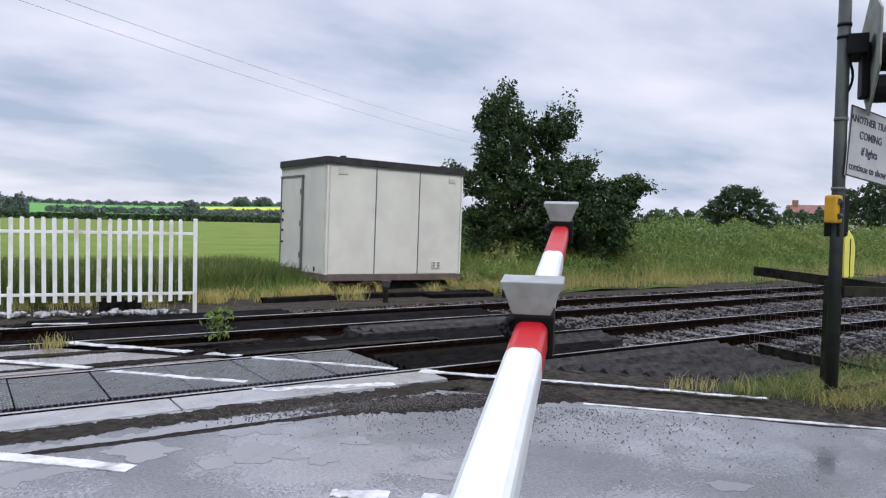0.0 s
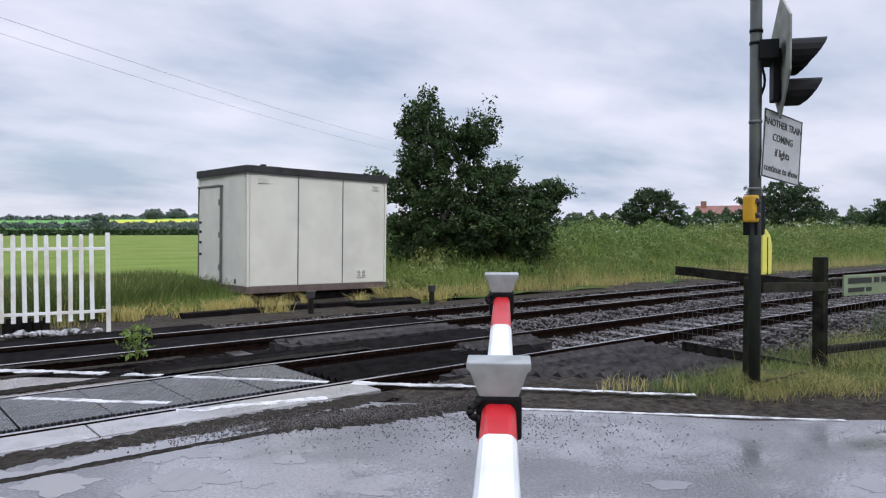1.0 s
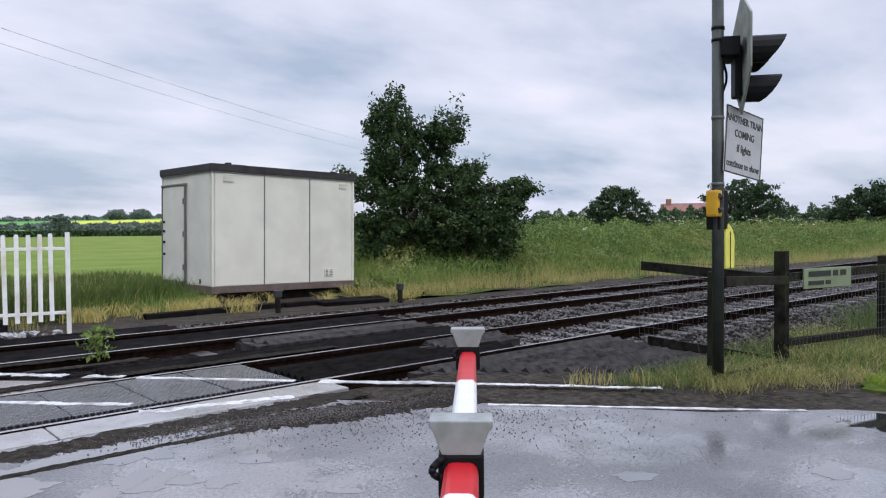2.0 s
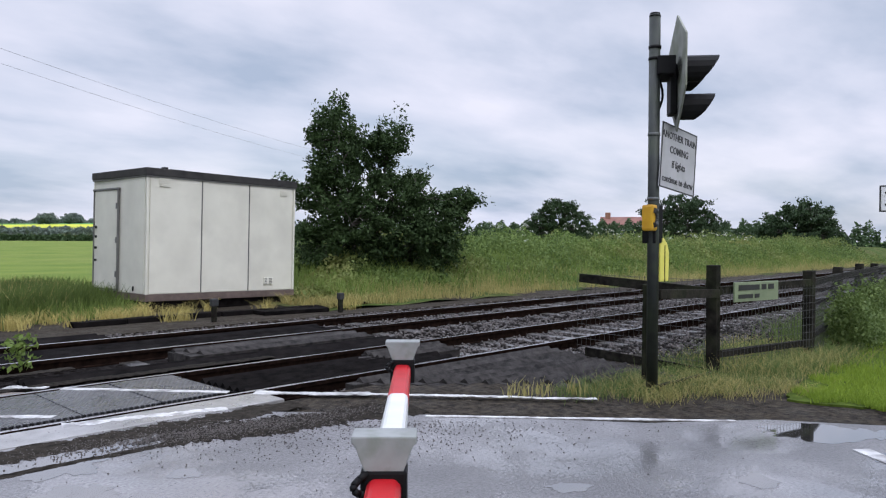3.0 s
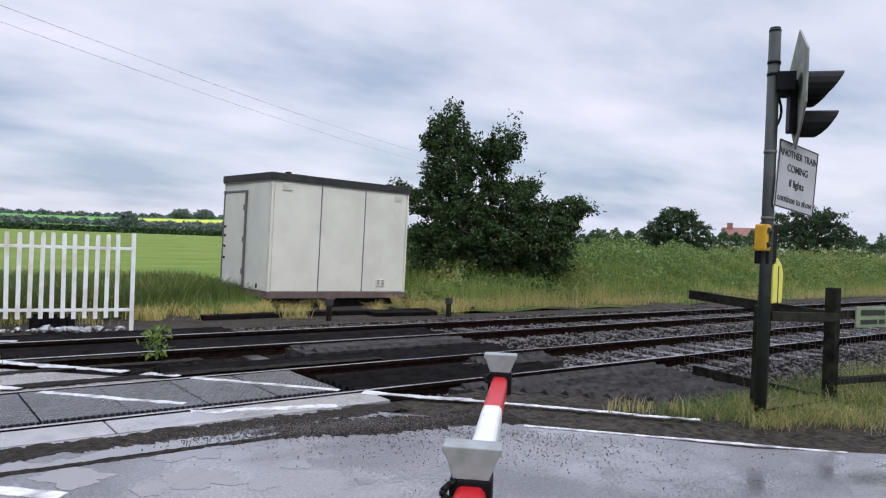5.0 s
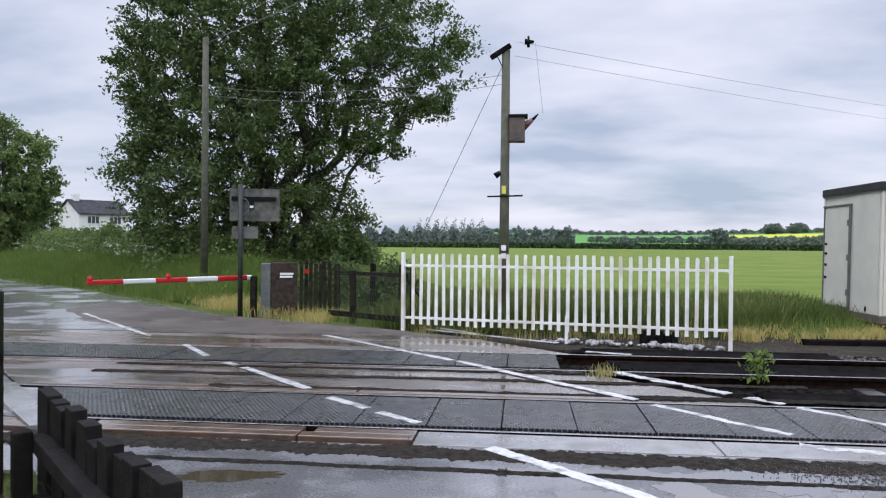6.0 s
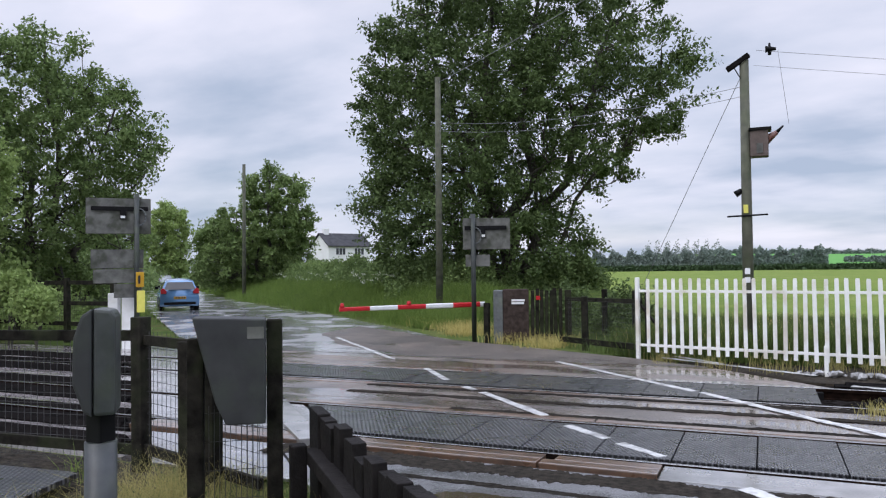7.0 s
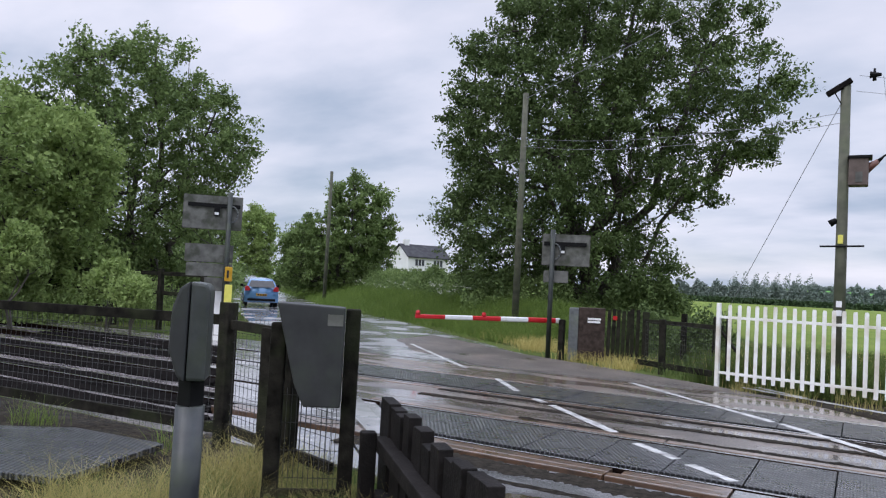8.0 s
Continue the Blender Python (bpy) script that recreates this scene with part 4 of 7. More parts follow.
    for a in ((-0.04, 1.30, H0 + 0.04, 0.01, 1.34, H1 - 0.36), (-0.04, 2.54, H0 + 0.04, 0.01, 2.58, H1 - 0.36), (-0.05, 1.28, H1 - 0.40, 0.01, 2.60, H1 - 0.36), (-0.04, 1.30, H0 + 0.03, 0.01, 2.58, H0 + 0.06)):
        box(bm, *a)
    part("door_frame", bm, M_TRIM, c, "grey door frame")
    for zz in (1.05, 1.35, 1.62, 1.85):
        bm = bmesh.new(); box(bm, -0.055, 2.38, zz, -0.02, 2.46, zz + 0.06, 0.008); part("lock", bm, M_BLACK, door)
    for zz in (0.7, 1.5, 2.3):
        bm = bmesh.new(); box(bm, -0.05, 1.35, zz, -0.01, 1.40, zz + 0.14, 0.006); part("hinge", bm, M_TRIM, door)
    # vents
    for (x, z, w, h) in ((0.28, H1 - 0.36, 0.26, 0.18), (W - 0.46, H1 - 0.36, 0.2, 0.14)):
        bm = bmesh.new()
        for k in range(5):
            box(bm, x, -0.03, z + k * h / 5, x + w, -0.003, z + k * h / 5 + h / 8)
        box(bm, x - 0.01, -0.016, z - 0.01, x + w + 0.01, -0.002, z + h)
        part("vent", bm, M_CABIN, c)
    bm = bmesh.new(); box(bm, 3.12, -0.03, H0 + 0.16, 3.4, -0.003, H0 + 0.34, 0.01)
    v = part("vent_box", bm, M_CABIN, c)
    for k in range(4):
        for a, b in ((3.15, 3.22), (3.28, 3.37)):
            bm = bmesh.new(); box(bm, a, -0.036, H0 + 0.185 + 0.04 * k, b, -0.028, H0 + 0.205 + 0.04 * k); part("louvre", bm, M_TRIM, v)
    bm = bmesh.new(); rod(bm, (-0.02, 0.55, H0 + 0.06), (-0.02, 0.55, H0 + 0.17), 0.018); part("cable_stub", bm, M_BLACK, c)


cabin()


# ---- white pale fence by the far track ----
def pale_fence():
    p, q = Vector((-2.56, 14.77, 0)), Vector((3.53, 13.41, 0))
    L = (q - p).length
    ang = math.degrees(math.atan2(q.y - p.y, q.x - p.x))
    f = empty("pale_fence", p.x, p.y, -0.05, ang, label="white painted pale fence with stained pale feet", category="fence")
    bm = bmesh.new()
    w = 0.034
    pts = [(-w, 0.17), (w, 0.17), (w, 1.57), (w * 0.72, 1.605), (-w * 0.72, 1.605), (-w, 1.57)]
    prism(bm, pts, 0, 0.014, 0.003, Matrix(((1, 0, 0, 0), (0, 0, 1, -0.012), (0, 1, 0, 0), (0, 0, 0, 1))))
    for z in (0.305, 1.365):
        rod(bm, (0, -0.012, z), (0, -0.02, z), 0.011, 0.008, 6)
    first = obj("pale", bm, M_WHITE, f)
    k = 36
    for i in range(1, k):
        s = first.copy()
        s.matrix_basis = pose(0.22 + (L - 0.3) * i / k, random.uniform(-0.004, 0.004), random.uniform(-0.015, 0.01), 0, random.uniform(-0.6, 0.6), 0)
        scene.collection.objects.link(s)
    first.matrix_basis = pose(0.22, 0, 0)
    for z in (0.28, 1.34):
        bm = bmesh.new(); box(bm, -0.04, 0.003, z, L + 0.03, 0.045, z + 0.05, 0.005); part("rail", bm, M_WHITE, f)
    for x in (0.0, L):
        bm = bmesh.new(); box(bm, x - 0.035, -0.03, -0.1, x + 0.035, 0.06, 1.63, 0.008); part("post", bm, M_WHITE, f)
    bm = bmesh.new(); box(bm, L * 0.535 - 0.03, -0.03, -0.1, L * 0.535 + 0.03, 0.05, 0.45, 0.006); part("post", bm, M_WHITE, f)
    bm = bmesh.new(); box(bm, 0.13, 0.05, 0.25, 0.2, 0.09, 1.4, 0.01); part("back_post", bm, M_BLACK, f, "black back post")


pale_fence()


# ---- the barrier in front: boom on a pivot beside the camera ----
PIVOT = (-0.57, -0.31, 0.785)


def boom_parts(root, length, lamps, bands, small=False):
    """A boom along +x of root: bands of red and white, two lamps on top."""
    for (a, b, red) in bands:
        bm = bmesh.new()
        t0, t1 = 0.062 - 0.014 * a / length, 0.062 - 0.014 * b / length
        pts0 = [(1, 0.5), (0.93, 0.72), (0.72, 0.93), (0.5, 1), (-0.5, 1), (-0.72, 0.93), (-0.93, 0.72), (-1, 0.5), (-1, -0.5), (-0.72, -0.93), (-0.5, -1), (0.5, -1), (0.72, -0.93), (1, -0.5)]
        k_ = len(pts0)
        A = [bm.verts.new((a, t0 * u, t0 * 1.05 * v)) for u, v in pts0]
        B = [bm.verts.new((b, t1 * u, t1 * 1.05 * v)) for u, v in pts0]
        bm.faces.new(A); bm.faces.new(B[::-1])
        for k in range(k_):
            bm.faces.new((A[k], B[k], B[(k + 1) % k_], A[(k + 1) % k_]))
        bmesh.ops.recalc_face_normals(bm, faces=bm.faces)
        part("red_band" if red else "white_band", bm, M_BOOMR if red else M_BOOMW, root)
    for x in lamps if small else ():
        bm = bmesh.new(); rod(bm, (x, 0, 0.04), (x, 0, 0.13), 0.06, 0.055, 12); lamp = part("lamp", bm, M_BOOMR, root, "small red boom lamp")
        bm = bmesh.new(); rod(bm, (x, 0, 0.13), (x, 0, 0.15), 0.057, 0.03, 12); part("lamp_cap", bm, M_BOOMR, lamp)
    for x in () if small else lamps:
        bm = bmesh.new()
        z0, z1 = 0.075, 0.185
        prism(bm, [(-0.06, z0), (0.06, z0), (0.09, z1 - 0.03), (0.101, z1 - 0.022), (0.101, z1), (-0.101, z1), (-0.101, z1 - 0.022), (-0.09, z1 - 0.03)], -0.055, 0.055, 0.005, Matrix(((0, 0, 1, x), (1, 0, 0, 0), (0, 1, 0, 0), (0, 0, 0, 1))))
        lamp = part("lamp_housing", bm, M_LAMP, root, "grey flared boom lamp housing")
        bm = bmesh.new(); rod(bm, (x + 0.05, 0, 0.13), (x + 0.07, 0, 0.13), 0.05, 0.045, 14); part("lens", bm, M_BOOMR, lamp)
        bm = bmesh.new(); box(bm, x - 0.06, -0.072, -0.06, x + 0.05, 0.072, 0.08, 0.01); part("lamp_bracket", bm, M_BLACK, root, "black lamp bracket clamped on the boom")
        bm = bmesh.new()
        for i in range(5):
            a0, a1 = i * 0.5, (i + 1) * 0.5
            rod(bm, (x - 0.05 - 0.05 * math.sin(a0), 0.05 + 0.04 * math.sin(a0 * 1.3), 0.07 - 0.06 * i / 5), (x - 0.05 - 0.05 * math.sin(a1), 0.05 + 0.04 * math.sin(a1 * 1.3), 0.07 - 0.06 * (i + 1) / 5), 0.012, n=6)
        part("cable", bm, M_BLACK, root)


near_boom = empty("barrier_boom", *PIVOT, 45.3, label="red and white level crossing barrier boom with two lamps", category="barrier")
boom_parts(near_boom, 5.25, (3.09, 5.17), ((0.0, 0.95, False), (0.95, 1.8, True), (1.8, 2.76, False), (2.76, 3.5, True), (3.5, 4.3, False), (4.3, 5.25, True)))

far_boom = empty("barrier_boom", -6.9, 17.75, 0.86, 225.0, label="red and white barrier boom lowered across the far lane", category="barrier")
far_boom.matrix_basis = pose(-6.9, 17.75, 0.88, 0, 0.6, 221.0)
boom_parts(far_boom, 3.75, (2.0, 3.68), ((0.0, 0.12, False), (0.12, 0.85, True), (0.85, 1.57, False), (1.57, 2.3, True), (2.3, 3.0, False), (3.0, 3.75, True)), True)


# ---- signal post with sign, phone and lights ----
def lettering(text, size, m, parent, material=M_INK, name="lettering"):
    cu = bpy.data.curves.new(name, "FONT")
    cu.body, cu.size, cu.align_x, cu.extrude = text, size, "CENTER", 0.002
    cu.resolution_u = 2
    cu.offset = 0.0014 * size / 0.1
    tmp = bpy.data.objects.new(name, cu)
    scene.collection.objects.link(tmp)
    dg = bpy.context.evaluated_depsgraph_get()
    me = bpy.data.meshes.new_from_object(tmp.evaluated_get(dg))
    bpy.data.objects.remove(tmp)
    me.materials.clear(); me.materials.append(material)
    o = new(name, me)
    o.parent, o.matrix_basis = parent, m
    return o


def signal_post():
    x, y = 7.14, 3.9
    p = empty("signal_post", x, y, -0.05, 0, label="grey-green steel post with crossing signal, warning sign and phone", category="signal post")
    bm = bmesh.new(); rod(bm, (0, 0, 0), (-0.015, 0, 3.97), 0.06, 0.058, 20); part("post", bm, M_GREYPOLE, p, smooth=False)
    bm = bmesh.new(); rod(bm, (-0.015, 0, 3.95), (-0.015, 0, 3.99), 0.061, 0.05, 20); part("post_cap", bm, M_BLACK, p)
    for z in (2.72, 2.05, 3.62, 3.5):
        bm = bmesh.new(); rod(bm, (-0.01, 0, z), (-0.01, 0, z + 0.03), 0.065, n=20); part("band", bm, M_GALV if z < 3 else M_BLACK, p)
    # warning sign, facing the road user on the near side
    S = Matrix.Translation((-0.02, -0.075, 2.53)) @ pose(0, 0, 0, 0, 6, -1) @ Matrix.Translation((0, 0, -2.44)) @ Matrix.Diagonal((1.28, 1, 1, 1))
    bm = bmesh.new(); box(bm, 0.0, -0.012, 2.1, 0.60, 0.0, 2.78, 0.004, S)
    sg = part("sign_board", bm, M_SIGNGREY, p, "white warning sign with black lettering")
    bm = bmesh.new()
    for a in ((0.0, -0.016, 2.1, 0.60, -0.011, 2.112), (0.0, -0.016, 2.768, 0.60, -0.011, 2.78), (0.0, -0.016, 2.1, 0.012, -0.011, 2.78), (0.588, -0.016, 2.1, 0.60, -0.011, 2.78)):
        box(bm, *a, m=S)
    part("sign_border", bm, M_INK, sg)
    for txt, size, z in (("ANOTHER TRAIN", 0.102, 2.63), ("COMING", 0.108, 2.485), ("if lights", 0.112, 2.335), ("continue to show", 0.102, 2.17)):
        lettering(txt, size, S @ Matrix.Translation((0.30, -0.0135, z)) @ pose(0, 0, 0, 90, 0, 0) @ Matrix.Diagonal((0.74, 1, 1, 1)), sg)
    # phone box
    bm = bmesh.new(); box(bm, -0.15, -0.07, 1.73, -0.04, 0.06, 2.0, 0.025)
    ph = part("phone_cover", bm, M_YELLOW, p, "yellow emergency phone cover with a black receiver mark")
    bm = bmesh.new()
    for i in range(7):
        a0, a1 = radians(-70 + 20 * i), radians(-50 + 20 * i)
        rod(bm, (-0.135 + 0.06 * math.cos(a0), -0.076, 1.865 + 0.075 * math.sin(a0)), (-0.135 + 0.06 * math.cos(a1), -0.076, 1.865 + 0.075 * math.sin(a1)), 0.02, n=6)
    rod(bm, (-0.13, -0.076, 1.79), (-0.08, -0.076, 1.80), 0.028, n=8); rod(bm, (-0.13, -0.076, 1.94), (-0.08, -0.076, 1.93), 0.028, n=8)
    part("receiver_mark", bm, M_INK, ph)
    bm = bmesh.new(); box(bm, -0.06, -0.05, 1.6, 0.11, 0.10, 2.0, 0.01); part("phone_back", bm, M_BLACK, p, "black phone housing")
    bm = bmesh.new(); box(bm, 0.10, -0.02, 1.55, 0.125, 0.09, 2.02, 0.005); part("conduit", bm, M_GALV, p)
    bm = bmesh.new()
    prism(bm, [(0.0, 1.2), (0.19, 1.2), (0.2, 1.5), (0.16, 1.6), (0.08, 1.66), (0.0, 1.67)], 0, 0.1, 0.015, Matrix(((1, 0, 0, 0.06), (0, 0, 1, -0.05), (0, 1, 0, 0), (0, 0, 0, 1))))
    cv = part("cable_cover", bm, M_YELPALE, p, "pale yellow cable cover")
    bm = bmesh.new(); box(bm, 0.15, -0.056, 1.2, 0.158, -0.048, 1.58); part("cover_seam", bm, M_BLACK, cv)
    # signal head seen edge on, facing along the road
    Hm = Matrix.Translation((0.1, 0.0, 3.29)) @ pose(0, 0, 0, 0, 0, -53)
    bm = bmesh.new(); box(bm, -0.05, -0.20, 0.05, 0.13, 0.25, 0.24, 0.01, Hm); part("mounting", bm, M_BLACK, p, "black mounting bracket")
    bm = bmesh.new()
    pts = [(-0.45, 0.30), (0.0, 0.60), (0.45, 0.30), (0.45, -0.22), (0.0, -0.62), (-0.45, -0.22)]
    prism(bm, pts, 0, 0.02, 0.004, Hm @ Matrix(((0, 0, 1, 0.17), (1, 0, 0, 0), (0, 1, 0, 0.1), (0, 0, 0, 1))))
    part("backboard", bm, M_BACKBOARD, p, "grey mossy signal backboard")
    bm = bmesh.new(); box(bm, 0.1, -0.08, -0.34, 0.17, 0.16, 0.18, 0.02, Hm); part("lamp_case", bm, M_BLACK, p, "black lamp case")
    for (yy, zz) in ((-0.16, 0.10), (0.2, 0.08), (0.0, -0.26)):
        bm = bmesh.new()
        k = 14
        for i in range(k):
            a0, a1 = math.pi * 2 * i / k, math.pi * 2 * (i + 1) / k
            l0, l1 = [0.15 + 0.22 * (0.5 + 0.5 * math.sin(q_)) ** 0.6 for q_ in (a0, a1)]
            r = 0.135
            q = [(0.19, r * math.cos(a0), r * math.sin(a0)), (0.19, r * math.cos(a1), r * math.sin(a1)), (0.19 + l1, r * math.cos(a1), r * math.sin(a1)), (0.19 + l0, r * math.cos(a0), r * math.sin(a0))]
            q2 = [(x_, y_ * 0.93, z_ * 0.93) for x_, y_, z_ in q]
            vs = [bm.verts.new(Hm @ Vector((a, b + yy, c + zz))) for a, b, c in q + q2]
            for fc in ((0, 1, 2, 3), (7, 6, 5, 4), (3, 2, 6, 7)):
                bm.faces.new([vs[j] for j in fc])
        rod(bm, Hm @ Vector((0.17, yy, zz)), Hm @ Vector((0.21, yy, zz)), 0.135, n=14)
        bmesh.ops.remove_doubles(bm, verts=bm.verts, dist=0.0005)
        part("hood", bm, M_BLACK, p, "black lamp hood")
    bm = bmesh.new()
    for i in range(6):
        f0, f1 = i / 6, (i + 1) / 6
        rod(bm, (0.08 + 0.09 * math.sin(f0 * 3.1), 0, 3.0 + 0.33 * f0), (0.08 + 0.09 * math.sin(f1 * 3.1), 0, 3.0 + 0.33 * f1), 0.014, n=6)
    part("cable", bm, M_BLACK, p)


signal_post()


# ---- timber post-and-rail fences with wire mesh ----
def wire_mesh(bm, p, q, z0, z1, step=0.075, hstep=0.1, r=0.003):
    p, q = Vector((*p, 0)), Vector((*q, 0))
    L = (q - p).length
    k = int(L / step)
    for i in range(k + 1):
        c = p + (q - p) * i / k
        rod(bm, (c.x, c.y, z0), (c.x, c.y, z1), r, n=3, cap=False)
    for j in range(int((z1 - z0) / hstep) + 1):
        rod(bm, (p.x, p.y, z0 + j * hstep), (q.x, q.y, z0 + j * hstep), r, n=3, cap=False)


def post_fence(label, posts, rails, mesh=None, name="timber_fence", w=0.065):
    """posts: (x, y, top); rails: (p, q, z0 at p, z at q, height)."""
    f = empty(name, 0, 0, label=label, category="fence")
    for (x, y, h) in posts:
        bm = bmesh.new()
        box(bm, -w, -w, -0.2, w, w, h, 0.012, pose(x, y, 0, random.uniform(-1, 1), random.uniform(-1, 1), random.uniform(-6, 6)))
        part("post", bm, M_POST, f)
    for (p, q, za, zb, hh) in rails:
        bm = bmesh.new()
        a, b = Vector((*p, za)), Vector((*q, zb))
        t = (b - a)
        m = Matrix.Translation(a) @ t.to_track_quat("X", "Z").to_matrix().to_4x4()
        box(bm, 0, -0.022, -hh / 2, t.length, 0.022, hh / 2, 0.006, m)
        part("rail", bm, M_POST, f)
    for (p, q, z0, z1) in mesh or ():
        bm = bmesh.new()
        wire_mesh(bm, p, q, z0, z1)
        part("wire_mesh", bm, M_MESH, f, "rusty grey wire mesh")
    return f


post_fence("weathered timber rail fence with wire mesh along the track",
           [(8.76, 3.96, 1.29), (7.5, 4.12, 1.1), (10.9, 3.55, 1.18), (13.9, 4.05, 1.15), (16.4, 4.35, 1.15), (18.8, 4.65, 1.1), (22.5, 4.75, 1.1), (26.5, 4.8, 1.1)],
           [((8.76, 3.9), (8.9, 5.95), 0.95, 1.05, 0.12), ((8.7, 3.9), (8.75, 5.75), -0.02, 0.05, 0.12), ((7.2, 3.86), (8.76, 3.9), 1.02, 0.95, 0.1), ((7.2, 3.86), (8.76, 3.9), 0.02, -0.02, 0.1),
            ((8.76, 3.9), (10.9, 3.5), 0.98, 1.02, 0.1), ((8.76, 3.9), (10.9, 3.5), 0.22, 0.2, 0.09), ((10.9, 3.5), (13.9, 4.0), 1.02, 1.0, 0.1), ((13.9, 4.0), (18.8, 4.6), 1.0, 0.95, 0.1), ((10.9, 3.5), (13.9, 4.0), 0.3, 0.3, 0.1), ((18.8, 4.6), (26.5, 4.75), 0.95, 0.95, 0.1)],
           [((8.78, 4.0), (8.92, 6.0), 0.0, 1.12), ((8.8, 3.86), (10.9, 3.46), 0.05, 1.0), ((10.9, 3.46), (13.9, 3.96), 0.05, 1.05), ((13.9, 3.96), (18.8, 4.55), 0.05, 1.05), ((18.8, 4.55), (26.5, 4.7), 0.05, 1.05)])

post_fence("mossy timber rail fence with wire mesh beside the crossing",
           [(-5.52, 4.98, 1.38), (-4.75, 4.75, 1.2), (-4.3, 4.5, 1.2), (-10.5, 4.2, 1.3), (-15.5, 3.45, 1.3)],
           [((-5.5, 4.98), (-3.75, 4.42), 1.17, 1.17, 0.09), ((-5.5, 4.98), (-3.75, 4.42), 0.18, 0.18, 0.09), ((-10.5, 4.2), (-5.5, 4.98), 1.16, 1.21, 0.1), ((-10.5, 4.2), (-5.5, 4.98), 0.28, 0.16, 0.1), ((-15.5, 3.45), (-10.5, 4.2), 1.16, 1.16, 0.1)],
           [((-5.5, 5.0), (-3.8, 4.46), 0.1, 1.25), ((-10.5, 4.23), (-5.5, 5.01), 0.05, 1.15)])


def cabinet_on_posts():
    c = empty("equipment_box", -3.63, 3.99, -0.05, 36, label="dark grey wedge-sided steel box hung between two timber posts", category="cabinet")
    for x in (-0.27, 0.26):
        bm = bmesh.new(); box(bm, x - 0.055, -0.055, -0.1, x + 0.055, 0.055, 1.5 if x > 0 else 1.38, 0.014); part("post", bm, M_POST, c, "mossy timber post")
    bm = bmesh.new()
    prism(bm, [(-0.28, 1.53), (0.20, 1.51), (0.20, 0.80), (-0.06, 0.80), (-0.13, 0.95)], -0.14, 0.14, 0.012, Matrix(((1, 0, 0, 0), (0, 0, 1, -0.02), (0, 1, 0, 0), (0, 0, 0, 1))))
    b = part("case", bm, M_BOXGREY, c)
    bm = bmesh.new(); box(bm, 0.08, -0.166, 1.38, 0.19, -0.158, 1.46); part("plate", bm, M_SIGNBACK, b)
    bm = bmesh.new(); box(bm, -0.33, -0.05, 0.1, 0.3, -0.02, 0.2, 0.01, pose(0, 0, 0, 0, 0, 0)); part("rail", bm, M_POST, c)
    bm = bmesh.new(); wire_mesh(bm, (-0.3, 0.06), (0.25, 0.06), 0.05, 0.9, 0.035, 0.2); part("wire_mesh", bm, M_MESH, c)


cabinet_on_posts()


def board_fence():
    p, q = Vector((-3.05, 4.22, 0)), Vector((-1.5, 2.62, 0))
    L = (q - p).length
    f = empty("board_fence", p.x, p.y, -0.05, math.degrees(math.atan2(q.y - p.y, q.x - p.x)), label="low dark wet board fence with uneven board tops", category="fence")
    k = int(L / 0.2)
    for i in range(k):
        h = 0.82 + random.uniform(-0.025, 0.03)
        bm = bmesh.new(); box(bm, i * 0.2, -0.03, 0.02, i * 0.2 + 0.182, 0.055, h, 0.006, pose(0, random.uniform(-0.006, 0.006), 0, random.uniform(-1.5, 1.5), random.uniform(-1, 1), 0)); part("board", bm, M_TIMBERN, f)
    bm = bmesh.new(); box(bm, -0.36, -0.05, 0.02, -0.02, 0.04, 0.84, 0.01); part("end_panel", bm, M_TIMBERN, f)
    for z in (0.5, 0.12):
        bm = bmesh.new(); box(bm, -0.1, -0.13, z, L, -0.025, z + 0.1, 0.012); part("rail", bm, M_TIMBERN, f)
    for x in (-0.1, 1.9):
        bm = bmesh.new(); box(bm, x, -0.24, -0.1, x + 0.11, -0.13, 0.64, 0.012); part("post", bm, M_TIMBERN, f)


board_fence()


def phone_post():
    x, y = -3.3, 2.55
    p = empty("phone_post", x, y, -0.05, 0, label="galvanised post carrying a grey hooded telephone box", category="phone post")
    bm = bmesh.new(); rod(bm, (0, 0, -0.1), (0, 0, 1.0), 0.076, n=22); part("post", bm, M_POSTGALV, p)
    bm = bmesh.new(); box(bm, -0.05, -0.05, 0.98, 0.05, 0.05, 1.2, 0.01); part("bracket", bm, M_BLACK, p, "black bracket")
    R = pose(0, 0, 0, 0, 0, 40)
    bm = bmesh.new()
    prism(bm, [(0.0, 1.14), (0.10, 1.14), (0.10, 1.62), (0.08, 1.655), (0.0, 1.665)], -0.11, 0.11, 0.018, R @ Matrix(((1, 0, 0, -0.02), (0, 0, 1, 0), (0, 1, 0, 0), (0, 0, 0, 1))))
    part("case", bm, M_POSTGALV, p, "mossy grey telephone case")
    bm = bmesh.new()
    prism(bm, [(-0.09, 1.30), (-0.04, 1.16), (0.0, 1.135), (0.0, 1.665), (-0.05, 1.63), (-0.085, 1.52)], -0.115, 0.115, 0.015, R @ Matrix(((1, 0, 0, -0.024), (0, 0, 1, 0), (0, 1, 0, 0), (0, 0, 0, 1))))
    part("hood", bm, M_BOXGREY, p, "curved dark grey hood")


phone_post()

bm = bmesh.new()
prism(bm, [(-5.22, 3.12), (-5.59, 4.36), (-6.7, 4.26), (-7.6, 3.6), (-7.3, 2.4)], 0.06, 0.11, 0.008)
tagged(obj("step_plate", bm, M_RUBBER), "ribbed dark steel access cover on timber bearers", "access cover")
bm = bmesh.new()
for a in ((-7.3, 3.35, -0.1, -5.45, 3.55, 0.058), (-6.8, 4.02, -0.1, -5.75, 4.18, 0.058)):
    box(bm, *a, 0.012)
